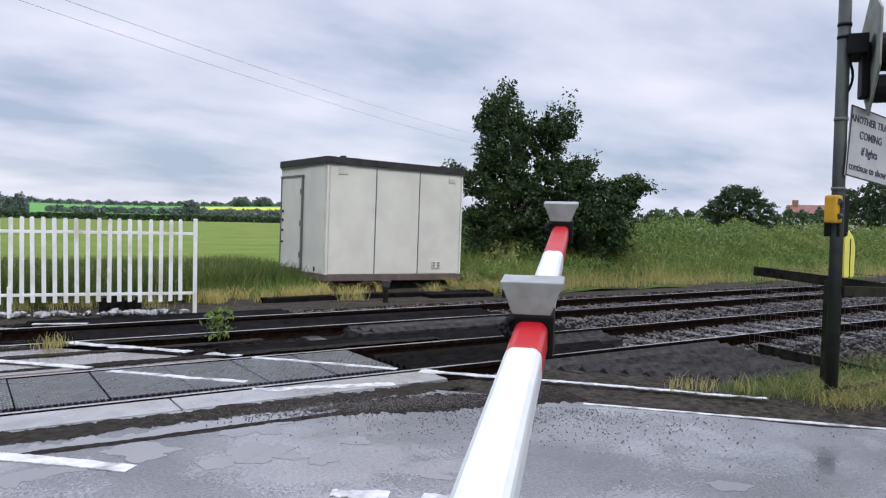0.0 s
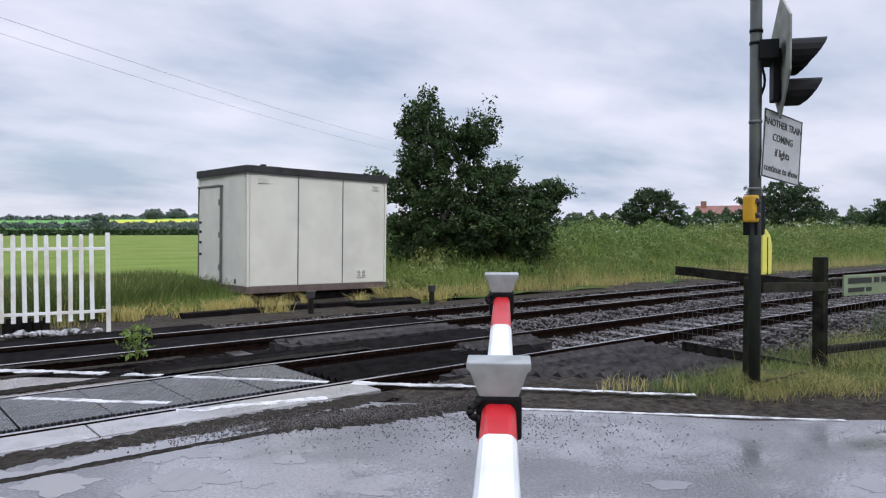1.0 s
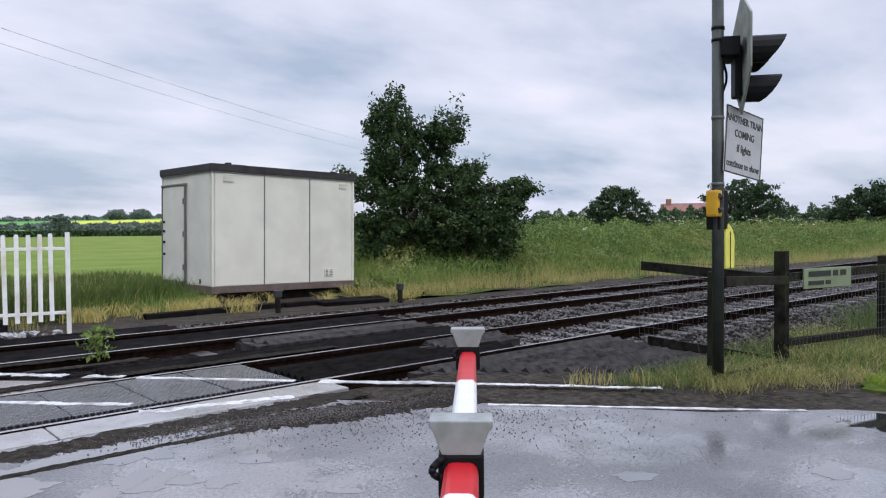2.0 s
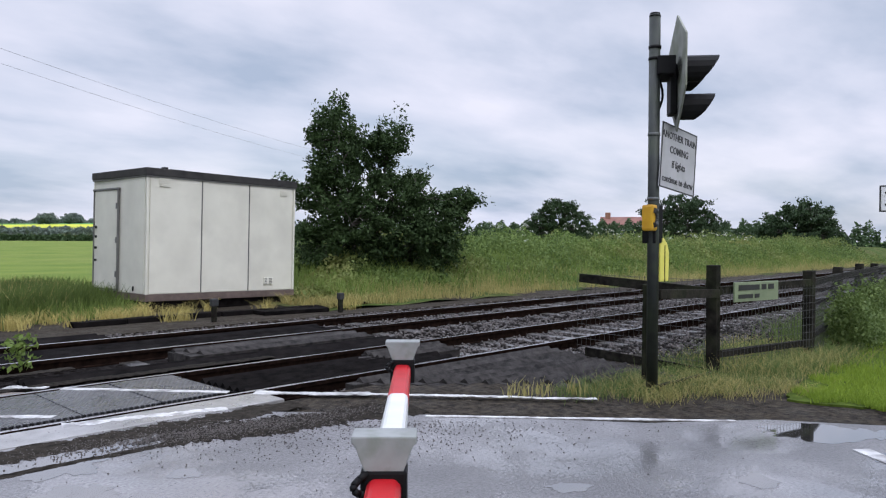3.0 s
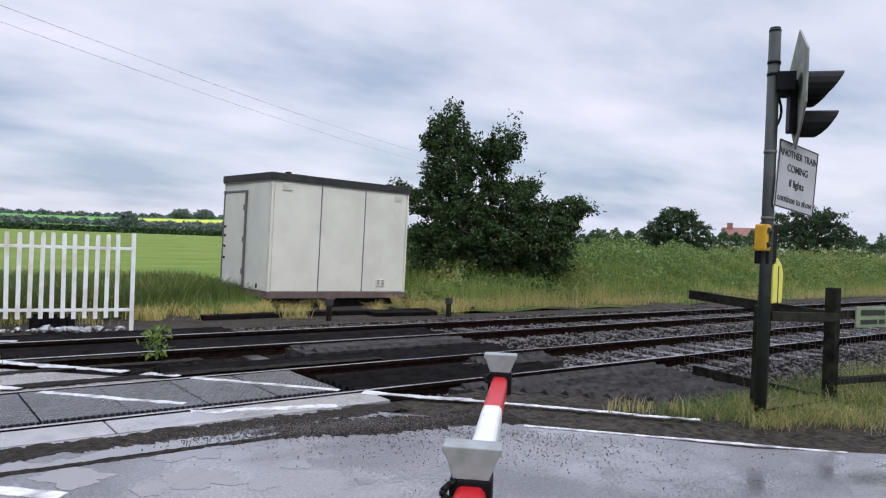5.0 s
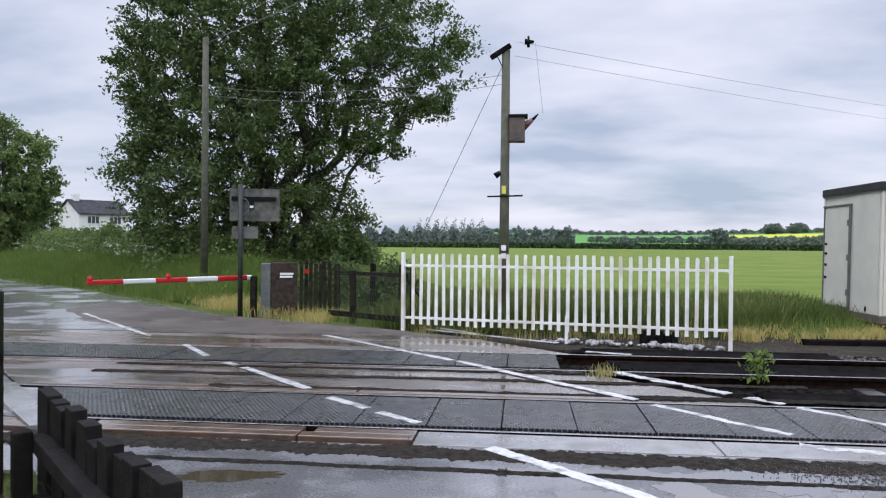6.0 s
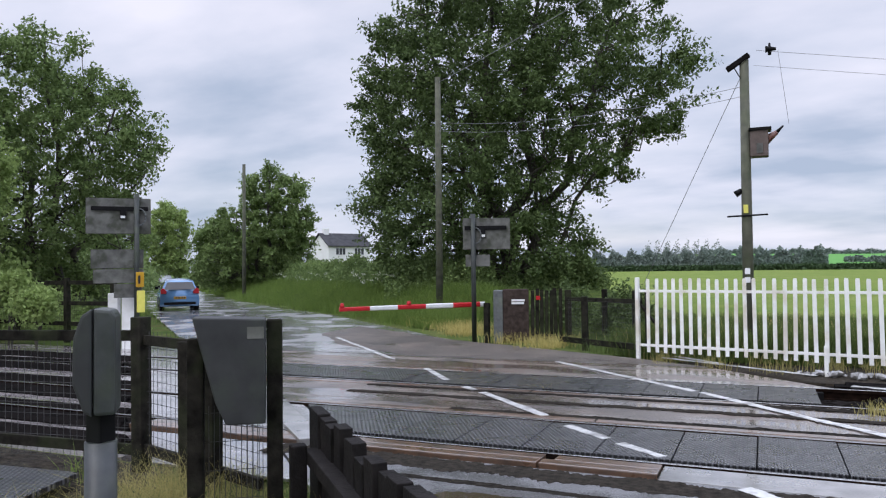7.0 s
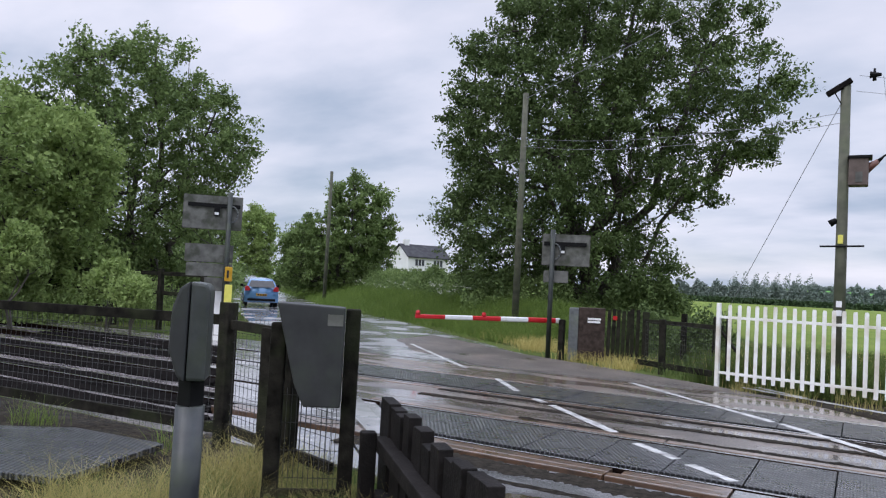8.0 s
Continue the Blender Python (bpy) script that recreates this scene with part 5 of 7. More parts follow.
tagged(obj("timber_bearer", bm, M_TIMBER), "dark timber bearers under an access cover", "timber")


# ---- far side of the crossing ----
def sign_back(x, y, h, w, hh, ang, low, label, extra=False):
    s = empty("warning_sign", x, y, -0.05, ang, label=label, category="sign")
    bm = bmesh.new(); rod(bm, (0, 0, 0), (0, 0, h + 0.1), 0.06, n=14); part("post", bm, M_GREYPOLE, s)
    bm = bmesh.new(); box(bm, -w * 0.78, 0.07, h - hh, w * 0.22, 0.09, h, 0.02); part("backboard", bm, M_SIGNBACK, s, "weathered mossy grey backboard")
    bm = bmesh.new(); box(bm, -w * 0.7, 0.02, h - 0.3, w * 0.18, 0.07, h - 0.2, 0.01); part("lamp_bar", bm, M_BLACK, s, "black lamp bar")
    bm = bmesh.new(); box(bm, -w * 0.26, 0.02, h - 0.5, -w * 0.16, 0.07, h - 0.28, 0.01); part("clamp", bm, M_BLACK, s)
    bm = bmesh.new(); box(bm, -w * 0.25, 0.01, h - 0.48, -w * 0.18, 0.019, h - 0.42); part("label_plate", bm, M_SIGN, s)
    for k, (a, b, z0, z1) in enumerate(low):
        bm = bmesh.new(); box(bm, a, 0.07, z0, b, 0.085, z1, 0.01); part("lower_plate", bm, M_SIGNBACK, s)
    bm = bmesh.new()
    for i in range(8):
        a0, a1 = math.pi * i / 8, math.pi * (i + 1) / 8
        rod(bm, (0.06 + 0.14 * math.sin(a0), 0.0, h - 0.45 + 0.2 * math.cos(a0)), (0.06 + 0.14 * math.sin(a1), 0, h - 0.45 + 0.2 * math.cos(a1)), 0.02, n=6)
    part("cable", bm, M_GALV, s)
    if extra:
        bm = bmesh.new(); box(bm, -0.02, -0.12, 1.5, 0.16, -0.06, 1.86, 0.02); ph = part("phone_cover", bm, M_YELLOW, s, "yellow phone cover")
        bm = bmesh.new(); box(bm, 0.03, -0.135, 1.58, 0.08, -0.121, 1.78, 0.02); part("receiver_mark", bm, M_INK, ph)
        bm = bmesh.new(); box(bm, 0.0, -0.1, 0.9, 0.18, -0.05, 1.42, 0.02); part("cable_cover", bm, M_YELPALE, s)
    return s


sign_back(-13.95, 13.05, 3.62, 1.42, 0.85, 46, [(-1.0, 0.15, 1.95, 2.4), (-0.95, 0.15, 1.6, 1.93), (-0.5, 0.12, 1.25, 1.58)], "weathered grey back of a crossing signal on a post", True)
sign_back(-6.98, 17.25, 3.13, -1.2, 0.8, 20, [(-0.2, 0.42, 1.9, 2.2)], "weathered grey back of a crossing signal with a cable loop")

bm = bmesh.new()
box(bm, -14.6, 13.2, -0.1, -14.2, 13.3, 1.45, 0.01)
box(bm, -15.0, 13.15, -0.1, -14.68, 13.25, 1.3, 0.01)
tagged(obj("white_board", bm, M_SIGN), "white painted board standing beside the track", "board")


def relay_box():
    c = empty("barrier_machine", -6.25, 17.1, -0.05, 18, label="weathered brown barrier machine cabinet with a slatted timber screen", category="barrier machine")
    bm = bmesh.new(); box(bm, -0.15, 0, 0, 0.08, 0.6, 1.3, 0.02); part("side_panel", bm, M_GALV, c, "grey steel side panel")
    bm = bmesh.new(); box(bm, 0.08, 0.02, 0.05, 0.72, 0.6, 1.32, 0.02); part("case", bm, mat("weathered_brown_board", (0.018, 0.014, 0.012), (0.07, 0.052, 0.045), 9, 0.85, 0.4, spec=0.05), c, "weathered brown case")
    bm = bmesh.new(); box(bm, 0.3, 0.0, 1.03, 0.62, 0.019, 1.08); box(bm, 0.3, 0.0, 0.96, 0.6, 0.019, 1.01); part("label_plate", bm, M_SIGN, c)
    for k in range(7):
        bm = bmesh.new(); box(bm, 0.76 + 0.115 * k, 0.05, 0.02, 0.845 + 0.115 * k, 0.09, 1.33 + random.uniform(-0.03, 0.02), 0.006, pose(0, 0, 0, 0, random.uniform(-1, 1), 0)); part("slat", bm, M_POST, c)
    bm = bmesh.new(); box(bm, 0.9, 0.03, 1.06, 1.0, 0.05, 1.16, 0.004); part("red_plate", bm, M_BOOMR, c)
    bm = bmesh.new(); box(bm, 1.6, -0.05, -0.1, 1.75, 0.1, 1.3, 0.015); part("post", bm, M_POST, c)


relay_box()
post_fence("weathered timber rails and mesh joining the pale fence",
           [(-3.9, 16.1, 1.15), (-6.55, 17.0, 0.95), (-3.0, 17.2, 1.25), (-3.9, 18.2, 1.25)],
           [((-4.6, 17.2), (-2.5, 14.9), 1.05, 1.1, 0.09), ((-4.6, 16.6), (-2.55, 14.8), 0.15, 0.2, 0.12), ((-3.0, 17.2), (-2.0, 16.0), 1.1, 0.1, 0.06)],
           [((-4.5, 17.0), (-2.55, 14.85), 0.05, 1.05)])
post_fence("grey timber post and rail fence across the tracks",
           [(-15.6, 13.9, 1.72), (-17.4, 14.0, 1.68), (-19.5, 14.1, 1.7), (-22.5, 14.3, 1.68), (-26.0, 14.5, 1.7), (-30.0, 14.6, 1.7)],
           [((-36, 14.6), (-15.6, 13.95), 1.52, 1.55, 0.11), ((-36, 14.6), (-15.6, 13.95), 0.98, 1.0, 0.11), ((-36, 14.6), (-15.6, 13.95), 0.48, 0.45, 0.11)], [((-24, 14.35), (-15.6, 13.95), 0.0, 1.2)])


# ---- poles and wires ----
def pole(x, y, h, r, label, name="utility_pole"):
    p = empty(name, x, y, -0.1, 0, label=label, category="utility pole")
    bm = bmesh.new(); rod(bm, (0, 0, -0.2), (0.02, 0, h), r, r * 0.78, 14); part("pole", bm, M_WOODPOLE, p)
    return p


tp = pole(-0.55, 16.0, 6.08, 0.115, "mossy wooden pole with a small transformer and wires")
bm = bmesh.new(); box(bm, -0.34, -0.06, -0.05, 0.16, 0.06, 0.05, 0.01, Matrix.Translation((-0.02, -0.05, 6.08)) @ pose(0, 0, 0, 0, -32, 0)); part("crossarm", bm, M_TIMBER, tp, "tilted dark crossarm")
bm = bmesh.new(); rod(bm, (-0.18, -0.05, 5.95), (0, -0.05, 5.6), 0.012, n=6); part("brace", bm, M_BLACK, tp)
bm = bmesh.new(); box(bm, 0.1, -0.14, 4.08, 0.44, 0.18, 4.62, 0.02)
tr = part("transformer", bm, M_SKID, tp, "rusty grey pole transformer")
bm = bmesh.new(); box(bm, 0.08, -0.17, 4.6, 0.5, 0.2, 4.66, 0.01); part("lid", bm, M_BLACK, tr)
bm = bmesh.new(); rod(bm, (0.36, 0, 4.38), (0.6, 0, 4.56), 0.1, 0.045, 12); part("bushing", bm, mat("brown_bushing", (0.12, 0.05, 0.04), (0.2, 0.09, 0.07), 8, 0.4, 0.1), tr)
bm = bmesh.new(); rod(bm, (0.58, 0, 4.54), (0.72, 0, 4.68), 0.04, 0.015, 8); part("terminal", bm, M_BLACK, tr)
bm = bmesh.new(); box(bm, 0.22, -0.155, 4.14, 0.34, -0.141, 4.34, 0.004); part("plate", bm, M_SIGNBACK, tr)
bm = bmesh.new(); rod(bm, (-0.2, -0.02, 3.34), (-0.08, -0.02, 3.42), 0.07, 0.05, 8); part("coil", bm, M_BLACK, tp)
bm = bmesh.new(); rod(bm, (-0.36, -0.1, 2.89), (0.4, -0.1, 2.91), 0.02, n=6); part("step_bar", bm, M_BLACK, tp)
bm = bmesh.new(); box(bm, -0.05, -0.125, 2.95, 0.04, -0.112, 3.12, 0.003); part("yellow_plate", bm, M_YELPALE, tp)
bm = bmesh.new(); box(bm, -0.05, -0.13, 1.72, 0.05, -0.118, 1.84, 0.003); part("white_plate", bm, M_SIGN, tp)
bm = bmesh.new(); box(bm, -0.05, -0.13, 1.55, 0.05, -0.118, 1.66, 0.003); part("white_plate", bm, M_SIGN, tp)
bm = bmesh.new(); rod(bm, (0.42, 0, 6.25), (0.62, 0, 6.24), 0.07, 0.03, 8); rod(bm, (0.50, 0, 6.13), (0.50, 0, 6.37), 0.035, 0.02, 8); part("insulator", bm, M_BLACK, tp)


def wire(label, pts, r=0.008, sag=0.3):
    bm = bmesh.new()
    p, q = Vector(pts[0]), Vector(pts[1])
    for i in range(16):
        a, b = i / 16, (i + 1) / 16
        rod(bm, p + (q - p) * a - Vector((0, 0, sag * 4 * a * (1 - a))), p + (q - p) * b - Vector((0, 0, sag * 4 * b * (1 - b))), r, n=5, cap=False)
    bmesh.ops.remove_doubles(bm, verts=bm.verts, dist=0.0008)
    return tagged(obj("overhead_wire", bm, M_WIRE), label, "wire", "overhead wires")


wire("thin overhead wire from the transformer pole", ((-0.3, 15.95, 6.14), (46, 52, 8.6)), 0.0045, 0.6)
wire("thin overhead wire from the transformer pole", ((-0.35, 16.0, 5.85), (46, 52.5, 8.0)), 0.004, 0.6)
wire("stay wire running down from the transformer pole", ((-0.55, 16.0, 5.75), (-3.9, 20.5, 0.0)), 0.007, 0.0)
wire("overhead wire between two wooden poles", ((-0.5, 16.0, 5.45), (-10.75, 23.65, 7.0)), 0.006, 0.3)
wire("overhead wire between two wooden poles", ((-0.5, 16.0, 5.25), (-10.75, 23.65, 6.7)), 0.006, 0.3)
wire("overhead wire crossing high over the lane", ((-10.75, 23.65, 8.4), (6.5, 9.0, 9.2)), 0.011, 0.2)
wire("looped wire below the insulator", ((0.1, 15.95, 6.1), (0.27, 15.95, 4.6)), 0.004, 0.0)

for (x, y, h, r) in ((-10.75, 23.65, 8.7, 0.13), (-31.5, 39.0, 8.95, 0.13), (-62, 70, 8.2, 0.13)):
    pole(x, y, h, r, "tall weathered wooden utility pole on the verge")


# ---- speed sign and crossing name sign ----
def speed_sign():
    s = empty("speed_sign", 22.85, 5.52, -0.1, -76.5, label="white crossing sign board with a cross and the number forty", category="sign")
    for xx in (0.25, 1.35):
        bm = bmesh.new(); rod(bm, (xx, 0, -0.1), (xx, 0, 3.3), 0.045, n=10); part("post", bm, M_GREYPOLE if xx < 1 else M_GALV, s)
    bm = bmesh.new(); box(bm, 0, -0.08, 2.5, 1.75, -0.055, 3.22, 0.006); b = part("board", bm, M_INK, s, "black bordered board")
    bm = bmesh.new(); box(bm, 0.04, -0.086, 2.54, 1.71, -0.078, 3.18, 0.004); part("face", bm, M_SIGN, b, "white sign face")
    bm = bmesh.new()
    for sg in (1, -1):
        box(bm, -0.3, -0.092, -0.035, 0.3, -0.085, 0.035, 0, Matrix.Translation((0.38, 0, 2.86)) @ pose(0, 0, 0, 0, 38 * sg, 0))
    part("cross_mark", bm, M_INK, b)
    lettering("40", 0.62, Matrix.Translation((1.12, -0.089, 2.64)) @ pose(0, 0, 0, 90, 0, 0), b)


speed_sign()


def name_sign():
    s = empty("name_sign", 8.98, 3.80, 0.06, -11, label="pale green crossing name board fixed to the fence", category="sign")
    bm = bmesh.new(); box(bm, -0.05, -0.04, 0.78, 0.9, -0.02, 1.02, 0.004); b = part("board", bm, mat("pale_green_board", (0.15, 0.19, 0.11), (0.24, 0.28, 0.17), 6, 0.5, 0.05), s)
    bm = bmesh.new()
    x = 0.03
    for wd in (0.44, 0.1, 0.12):
        box(bm, x, -0.046, 0.92, x + wd, -0.0405, 0.985); x += wd + 0.05
    x = 0.03
    for wd in (0.3, 0.1):
        box(bm, x, -0.046, 0.82, x + wd, -0.0405, 0.87); x += wd + 0.04
    part("lettering_bar", bm, M_INK, b)


name_sign()


# ---- trees, hedges and weeds ----
def place(az, d):
    return (-d * math.sin(radians(az)), d * math.cos(radians(az)))


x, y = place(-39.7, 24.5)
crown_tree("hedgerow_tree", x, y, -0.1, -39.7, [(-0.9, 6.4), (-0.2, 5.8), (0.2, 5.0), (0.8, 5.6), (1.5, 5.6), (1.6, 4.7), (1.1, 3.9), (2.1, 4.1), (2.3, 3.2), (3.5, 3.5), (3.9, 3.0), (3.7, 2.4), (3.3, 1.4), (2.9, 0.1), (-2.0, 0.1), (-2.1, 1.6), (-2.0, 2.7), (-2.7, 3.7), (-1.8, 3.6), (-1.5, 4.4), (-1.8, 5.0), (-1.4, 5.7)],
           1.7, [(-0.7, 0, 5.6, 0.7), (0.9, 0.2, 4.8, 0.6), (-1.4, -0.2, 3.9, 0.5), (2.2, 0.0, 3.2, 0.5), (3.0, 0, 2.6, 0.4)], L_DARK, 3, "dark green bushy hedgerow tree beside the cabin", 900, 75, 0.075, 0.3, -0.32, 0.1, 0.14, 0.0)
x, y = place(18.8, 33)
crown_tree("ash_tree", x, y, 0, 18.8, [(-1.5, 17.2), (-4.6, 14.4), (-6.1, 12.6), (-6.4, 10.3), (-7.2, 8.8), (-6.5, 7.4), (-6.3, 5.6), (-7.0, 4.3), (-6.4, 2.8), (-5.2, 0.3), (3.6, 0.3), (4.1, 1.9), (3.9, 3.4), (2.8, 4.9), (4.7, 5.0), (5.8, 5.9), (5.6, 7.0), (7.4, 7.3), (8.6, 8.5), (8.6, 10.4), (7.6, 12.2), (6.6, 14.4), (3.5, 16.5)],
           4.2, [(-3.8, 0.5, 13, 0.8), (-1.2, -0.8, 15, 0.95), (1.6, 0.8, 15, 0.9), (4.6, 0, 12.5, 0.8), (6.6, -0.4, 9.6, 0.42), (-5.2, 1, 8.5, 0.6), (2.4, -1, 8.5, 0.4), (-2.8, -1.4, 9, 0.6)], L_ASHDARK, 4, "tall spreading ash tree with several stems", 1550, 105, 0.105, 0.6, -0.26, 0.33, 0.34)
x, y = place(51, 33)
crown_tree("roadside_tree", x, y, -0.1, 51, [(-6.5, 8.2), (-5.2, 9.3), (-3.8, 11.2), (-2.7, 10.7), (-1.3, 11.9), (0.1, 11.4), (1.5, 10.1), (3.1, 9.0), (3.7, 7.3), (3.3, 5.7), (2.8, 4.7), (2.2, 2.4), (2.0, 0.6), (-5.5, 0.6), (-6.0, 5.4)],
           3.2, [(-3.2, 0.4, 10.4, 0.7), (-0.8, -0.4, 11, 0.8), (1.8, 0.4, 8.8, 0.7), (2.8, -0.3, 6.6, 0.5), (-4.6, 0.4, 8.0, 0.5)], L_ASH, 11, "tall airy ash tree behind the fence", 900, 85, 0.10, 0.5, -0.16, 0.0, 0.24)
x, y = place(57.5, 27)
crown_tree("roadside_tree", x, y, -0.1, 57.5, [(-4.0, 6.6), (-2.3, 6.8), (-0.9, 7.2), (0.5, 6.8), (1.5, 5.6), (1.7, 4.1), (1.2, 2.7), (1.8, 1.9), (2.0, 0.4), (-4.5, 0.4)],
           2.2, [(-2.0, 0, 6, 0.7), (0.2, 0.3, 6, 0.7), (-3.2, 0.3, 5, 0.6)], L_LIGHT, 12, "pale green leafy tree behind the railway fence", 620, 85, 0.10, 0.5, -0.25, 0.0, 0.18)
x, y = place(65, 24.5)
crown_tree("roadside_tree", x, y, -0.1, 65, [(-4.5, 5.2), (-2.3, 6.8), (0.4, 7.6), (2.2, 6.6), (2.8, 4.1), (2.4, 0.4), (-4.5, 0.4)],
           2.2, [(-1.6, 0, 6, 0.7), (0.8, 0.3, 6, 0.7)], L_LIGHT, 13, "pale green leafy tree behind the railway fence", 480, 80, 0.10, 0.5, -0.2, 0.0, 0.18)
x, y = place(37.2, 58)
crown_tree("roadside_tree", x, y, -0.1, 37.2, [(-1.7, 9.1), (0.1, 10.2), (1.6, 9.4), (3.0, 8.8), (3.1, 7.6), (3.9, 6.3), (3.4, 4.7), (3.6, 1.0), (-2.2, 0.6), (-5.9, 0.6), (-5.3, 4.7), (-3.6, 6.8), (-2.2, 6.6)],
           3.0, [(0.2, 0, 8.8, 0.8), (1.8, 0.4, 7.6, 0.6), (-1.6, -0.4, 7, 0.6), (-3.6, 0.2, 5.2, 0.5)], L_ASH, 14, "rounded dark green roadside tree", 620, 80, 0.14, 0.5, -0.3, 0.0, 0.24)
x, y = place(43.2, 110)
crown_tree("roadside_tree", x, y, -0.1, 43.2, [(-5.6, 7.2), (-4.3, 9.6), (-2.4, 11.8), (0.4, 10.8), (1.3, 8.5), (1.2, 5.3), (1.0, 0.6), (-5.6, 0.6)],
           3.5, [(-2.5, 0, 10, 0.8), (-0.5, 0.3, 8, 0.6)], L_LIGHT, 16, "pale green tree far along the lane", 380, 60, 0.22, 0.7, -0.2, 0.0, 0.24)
for az, d, h, w, lm, sd, nm in ((40.0, 74, 7.0, 2.8, L_ASH, 15, "dark green roadside tree"), (48.2, 90, 9.0, 4.5, L_ASH, 17, "green tree beside the lane"), (36.4, 90, 6.5, 2.6, L_ASH, 18, "green garden tree by a white house")):
    x, y = place(az, d)
    tree("roadside_tree", x, y, -0.1, [(-w * 0.4, 0, h * 0.75, 0.6), (w * 0.4, 0, h * 0.8, 0.6), (0, 0.4, h * 0.9, 0.7)],
         [(0, 0, h * 0.5, w, w, h * 0.34, 110), (-w * 0.3, 0, h * 0.76, w * 0.7, w * 0.7, h * 0.2, 55), (w * 0.5, 0, h * 0.62, w * 0.6, w * 0.6, h * 0.2, 36), (0, 0, h * 0.2, w * 1.05, w, h * 0.2, 55)],
         lm, sd, nm, 0.13, 130, 0.22, 0.8, rz=az)


def hedge(name, label, pts, h, w, leaf, seed, lsize, dens, kind="stuff", base=0.0, lump=0.35):
    """A ragged hedge or line of far trees along points: many leaves in a lumpy body."""
    rng = np.random.default_rng(seed)
    out = []
    for (x0, y0), (x1, y1) in zip(pts, pts[1:]):
        L = math.hypot(x1 - x0, y1 - y0)
        n = int(L * dens)
        t = rng.random(n)
        s = t * L
        prof = h * (1 - lump + lump * (0.5 + 0.5 * np.sin(s * 2.3 / h + seed) * np.sin(s * 0.9 / h + 1.7 * seed)) + lump * 0.4 * np.sin(s * 5.7 / h + 2.1 * seed) * np.sin(s * 8.3 / h + seed) + lump * 0.5 * rng.normal(size=n).clip(-1, 1) * 0.5)
        u = rng.random(n) ** 0.7
        off = rng.normal(size=n) * w * 0.4 * np.sqrt(np.maximum(1.02 - u, 0.05))
        dx, dy = (x1 - x0) / L, (y1 - y0) / L
        out.append(np.stack([x0 + dx * s - dy * off, y0 + dy * s + dx * off, base + u * prof], 1))
    P = np.concatenate(out)
    for i in range(len(P)):
        r = math.hypot(P[i, 0], P[i, 1])
        if r > 370:
            P[i, 2] += hill(P[i, 0], P[i, 1])
    V, F = leaf_cloud(P, lsize, rng)
    return quads(name, V, F, leaf, label=label, category="hedge", kind=kind)


def arc(a0, a1, d, k=10):
    return [place(a0 + (a1 - a0) * i / k, d) for i in range(k + 1)]


rng = np.random.default_rng(12)
hedge("far_hedge", "dark clipped hedge at the far end of the crop field", arc(-27, 12, 345), 2.6, 2.5, L_FAR, 21, 0.9, 60, lump=0.15, base=-0.3)
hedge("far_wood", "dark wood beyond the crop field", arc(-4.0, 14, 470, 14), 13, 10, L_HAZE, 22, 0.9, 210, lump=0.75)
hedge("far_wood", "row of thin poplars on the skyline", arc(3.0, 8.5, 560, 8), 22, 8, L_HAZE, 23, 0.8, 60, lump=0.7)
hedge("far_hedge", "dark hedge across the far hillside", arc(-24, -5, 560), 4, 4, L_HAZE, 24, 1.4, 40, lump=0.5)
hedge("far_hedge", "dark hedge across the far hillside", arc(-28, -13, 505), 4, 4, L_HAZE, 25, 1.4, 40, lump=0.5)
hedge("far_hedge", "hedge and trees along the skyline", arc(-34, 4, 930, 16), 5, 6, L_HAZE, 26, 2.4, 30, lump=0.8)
hedge("far_wood", "trees behind the railway bank", arc(-30, -52, 170, 8), 5.2, 6, L_FAR, 27, 0.45, 260, lump=0.4)
hedge("far_wood", "trees behind the railway bank", arc(-49, -60.5, 105, 6), 4.0, 6, L_FAR, 28, 0.28, 560, lump=0.45)
hedge("far_wood", "trees behind the railway bank", arc(-58, -74, 95, 8), 3.6, 6, L_FAR, 29, 0.26, 560, lump=0.45)
hedge("far_wood", "trees beyond the speed sign", arc(-74, -96, 110, 8), 3.4, 6, L_FAR, 30, 0.3, 320, lump=0.8)
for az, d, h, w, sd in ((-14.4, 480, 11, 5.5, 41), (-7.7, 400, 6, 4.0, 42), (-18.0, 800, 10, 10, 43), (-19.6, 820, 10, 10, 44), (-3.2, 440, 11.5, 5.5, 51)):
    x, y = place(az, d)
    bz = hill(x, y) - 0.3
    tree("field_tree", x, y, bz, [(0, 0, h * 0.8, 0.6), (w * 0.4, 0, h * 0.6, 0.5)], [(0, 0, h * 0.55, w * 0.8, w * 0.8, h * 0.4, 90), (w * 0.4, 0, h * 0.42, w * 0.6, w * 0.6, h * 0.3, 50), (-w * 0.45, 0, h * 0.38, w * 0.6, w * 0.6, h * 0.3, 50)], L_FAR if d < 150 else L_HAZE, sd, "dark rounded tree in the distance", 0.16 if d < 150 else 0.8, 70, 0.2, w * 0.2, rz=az)

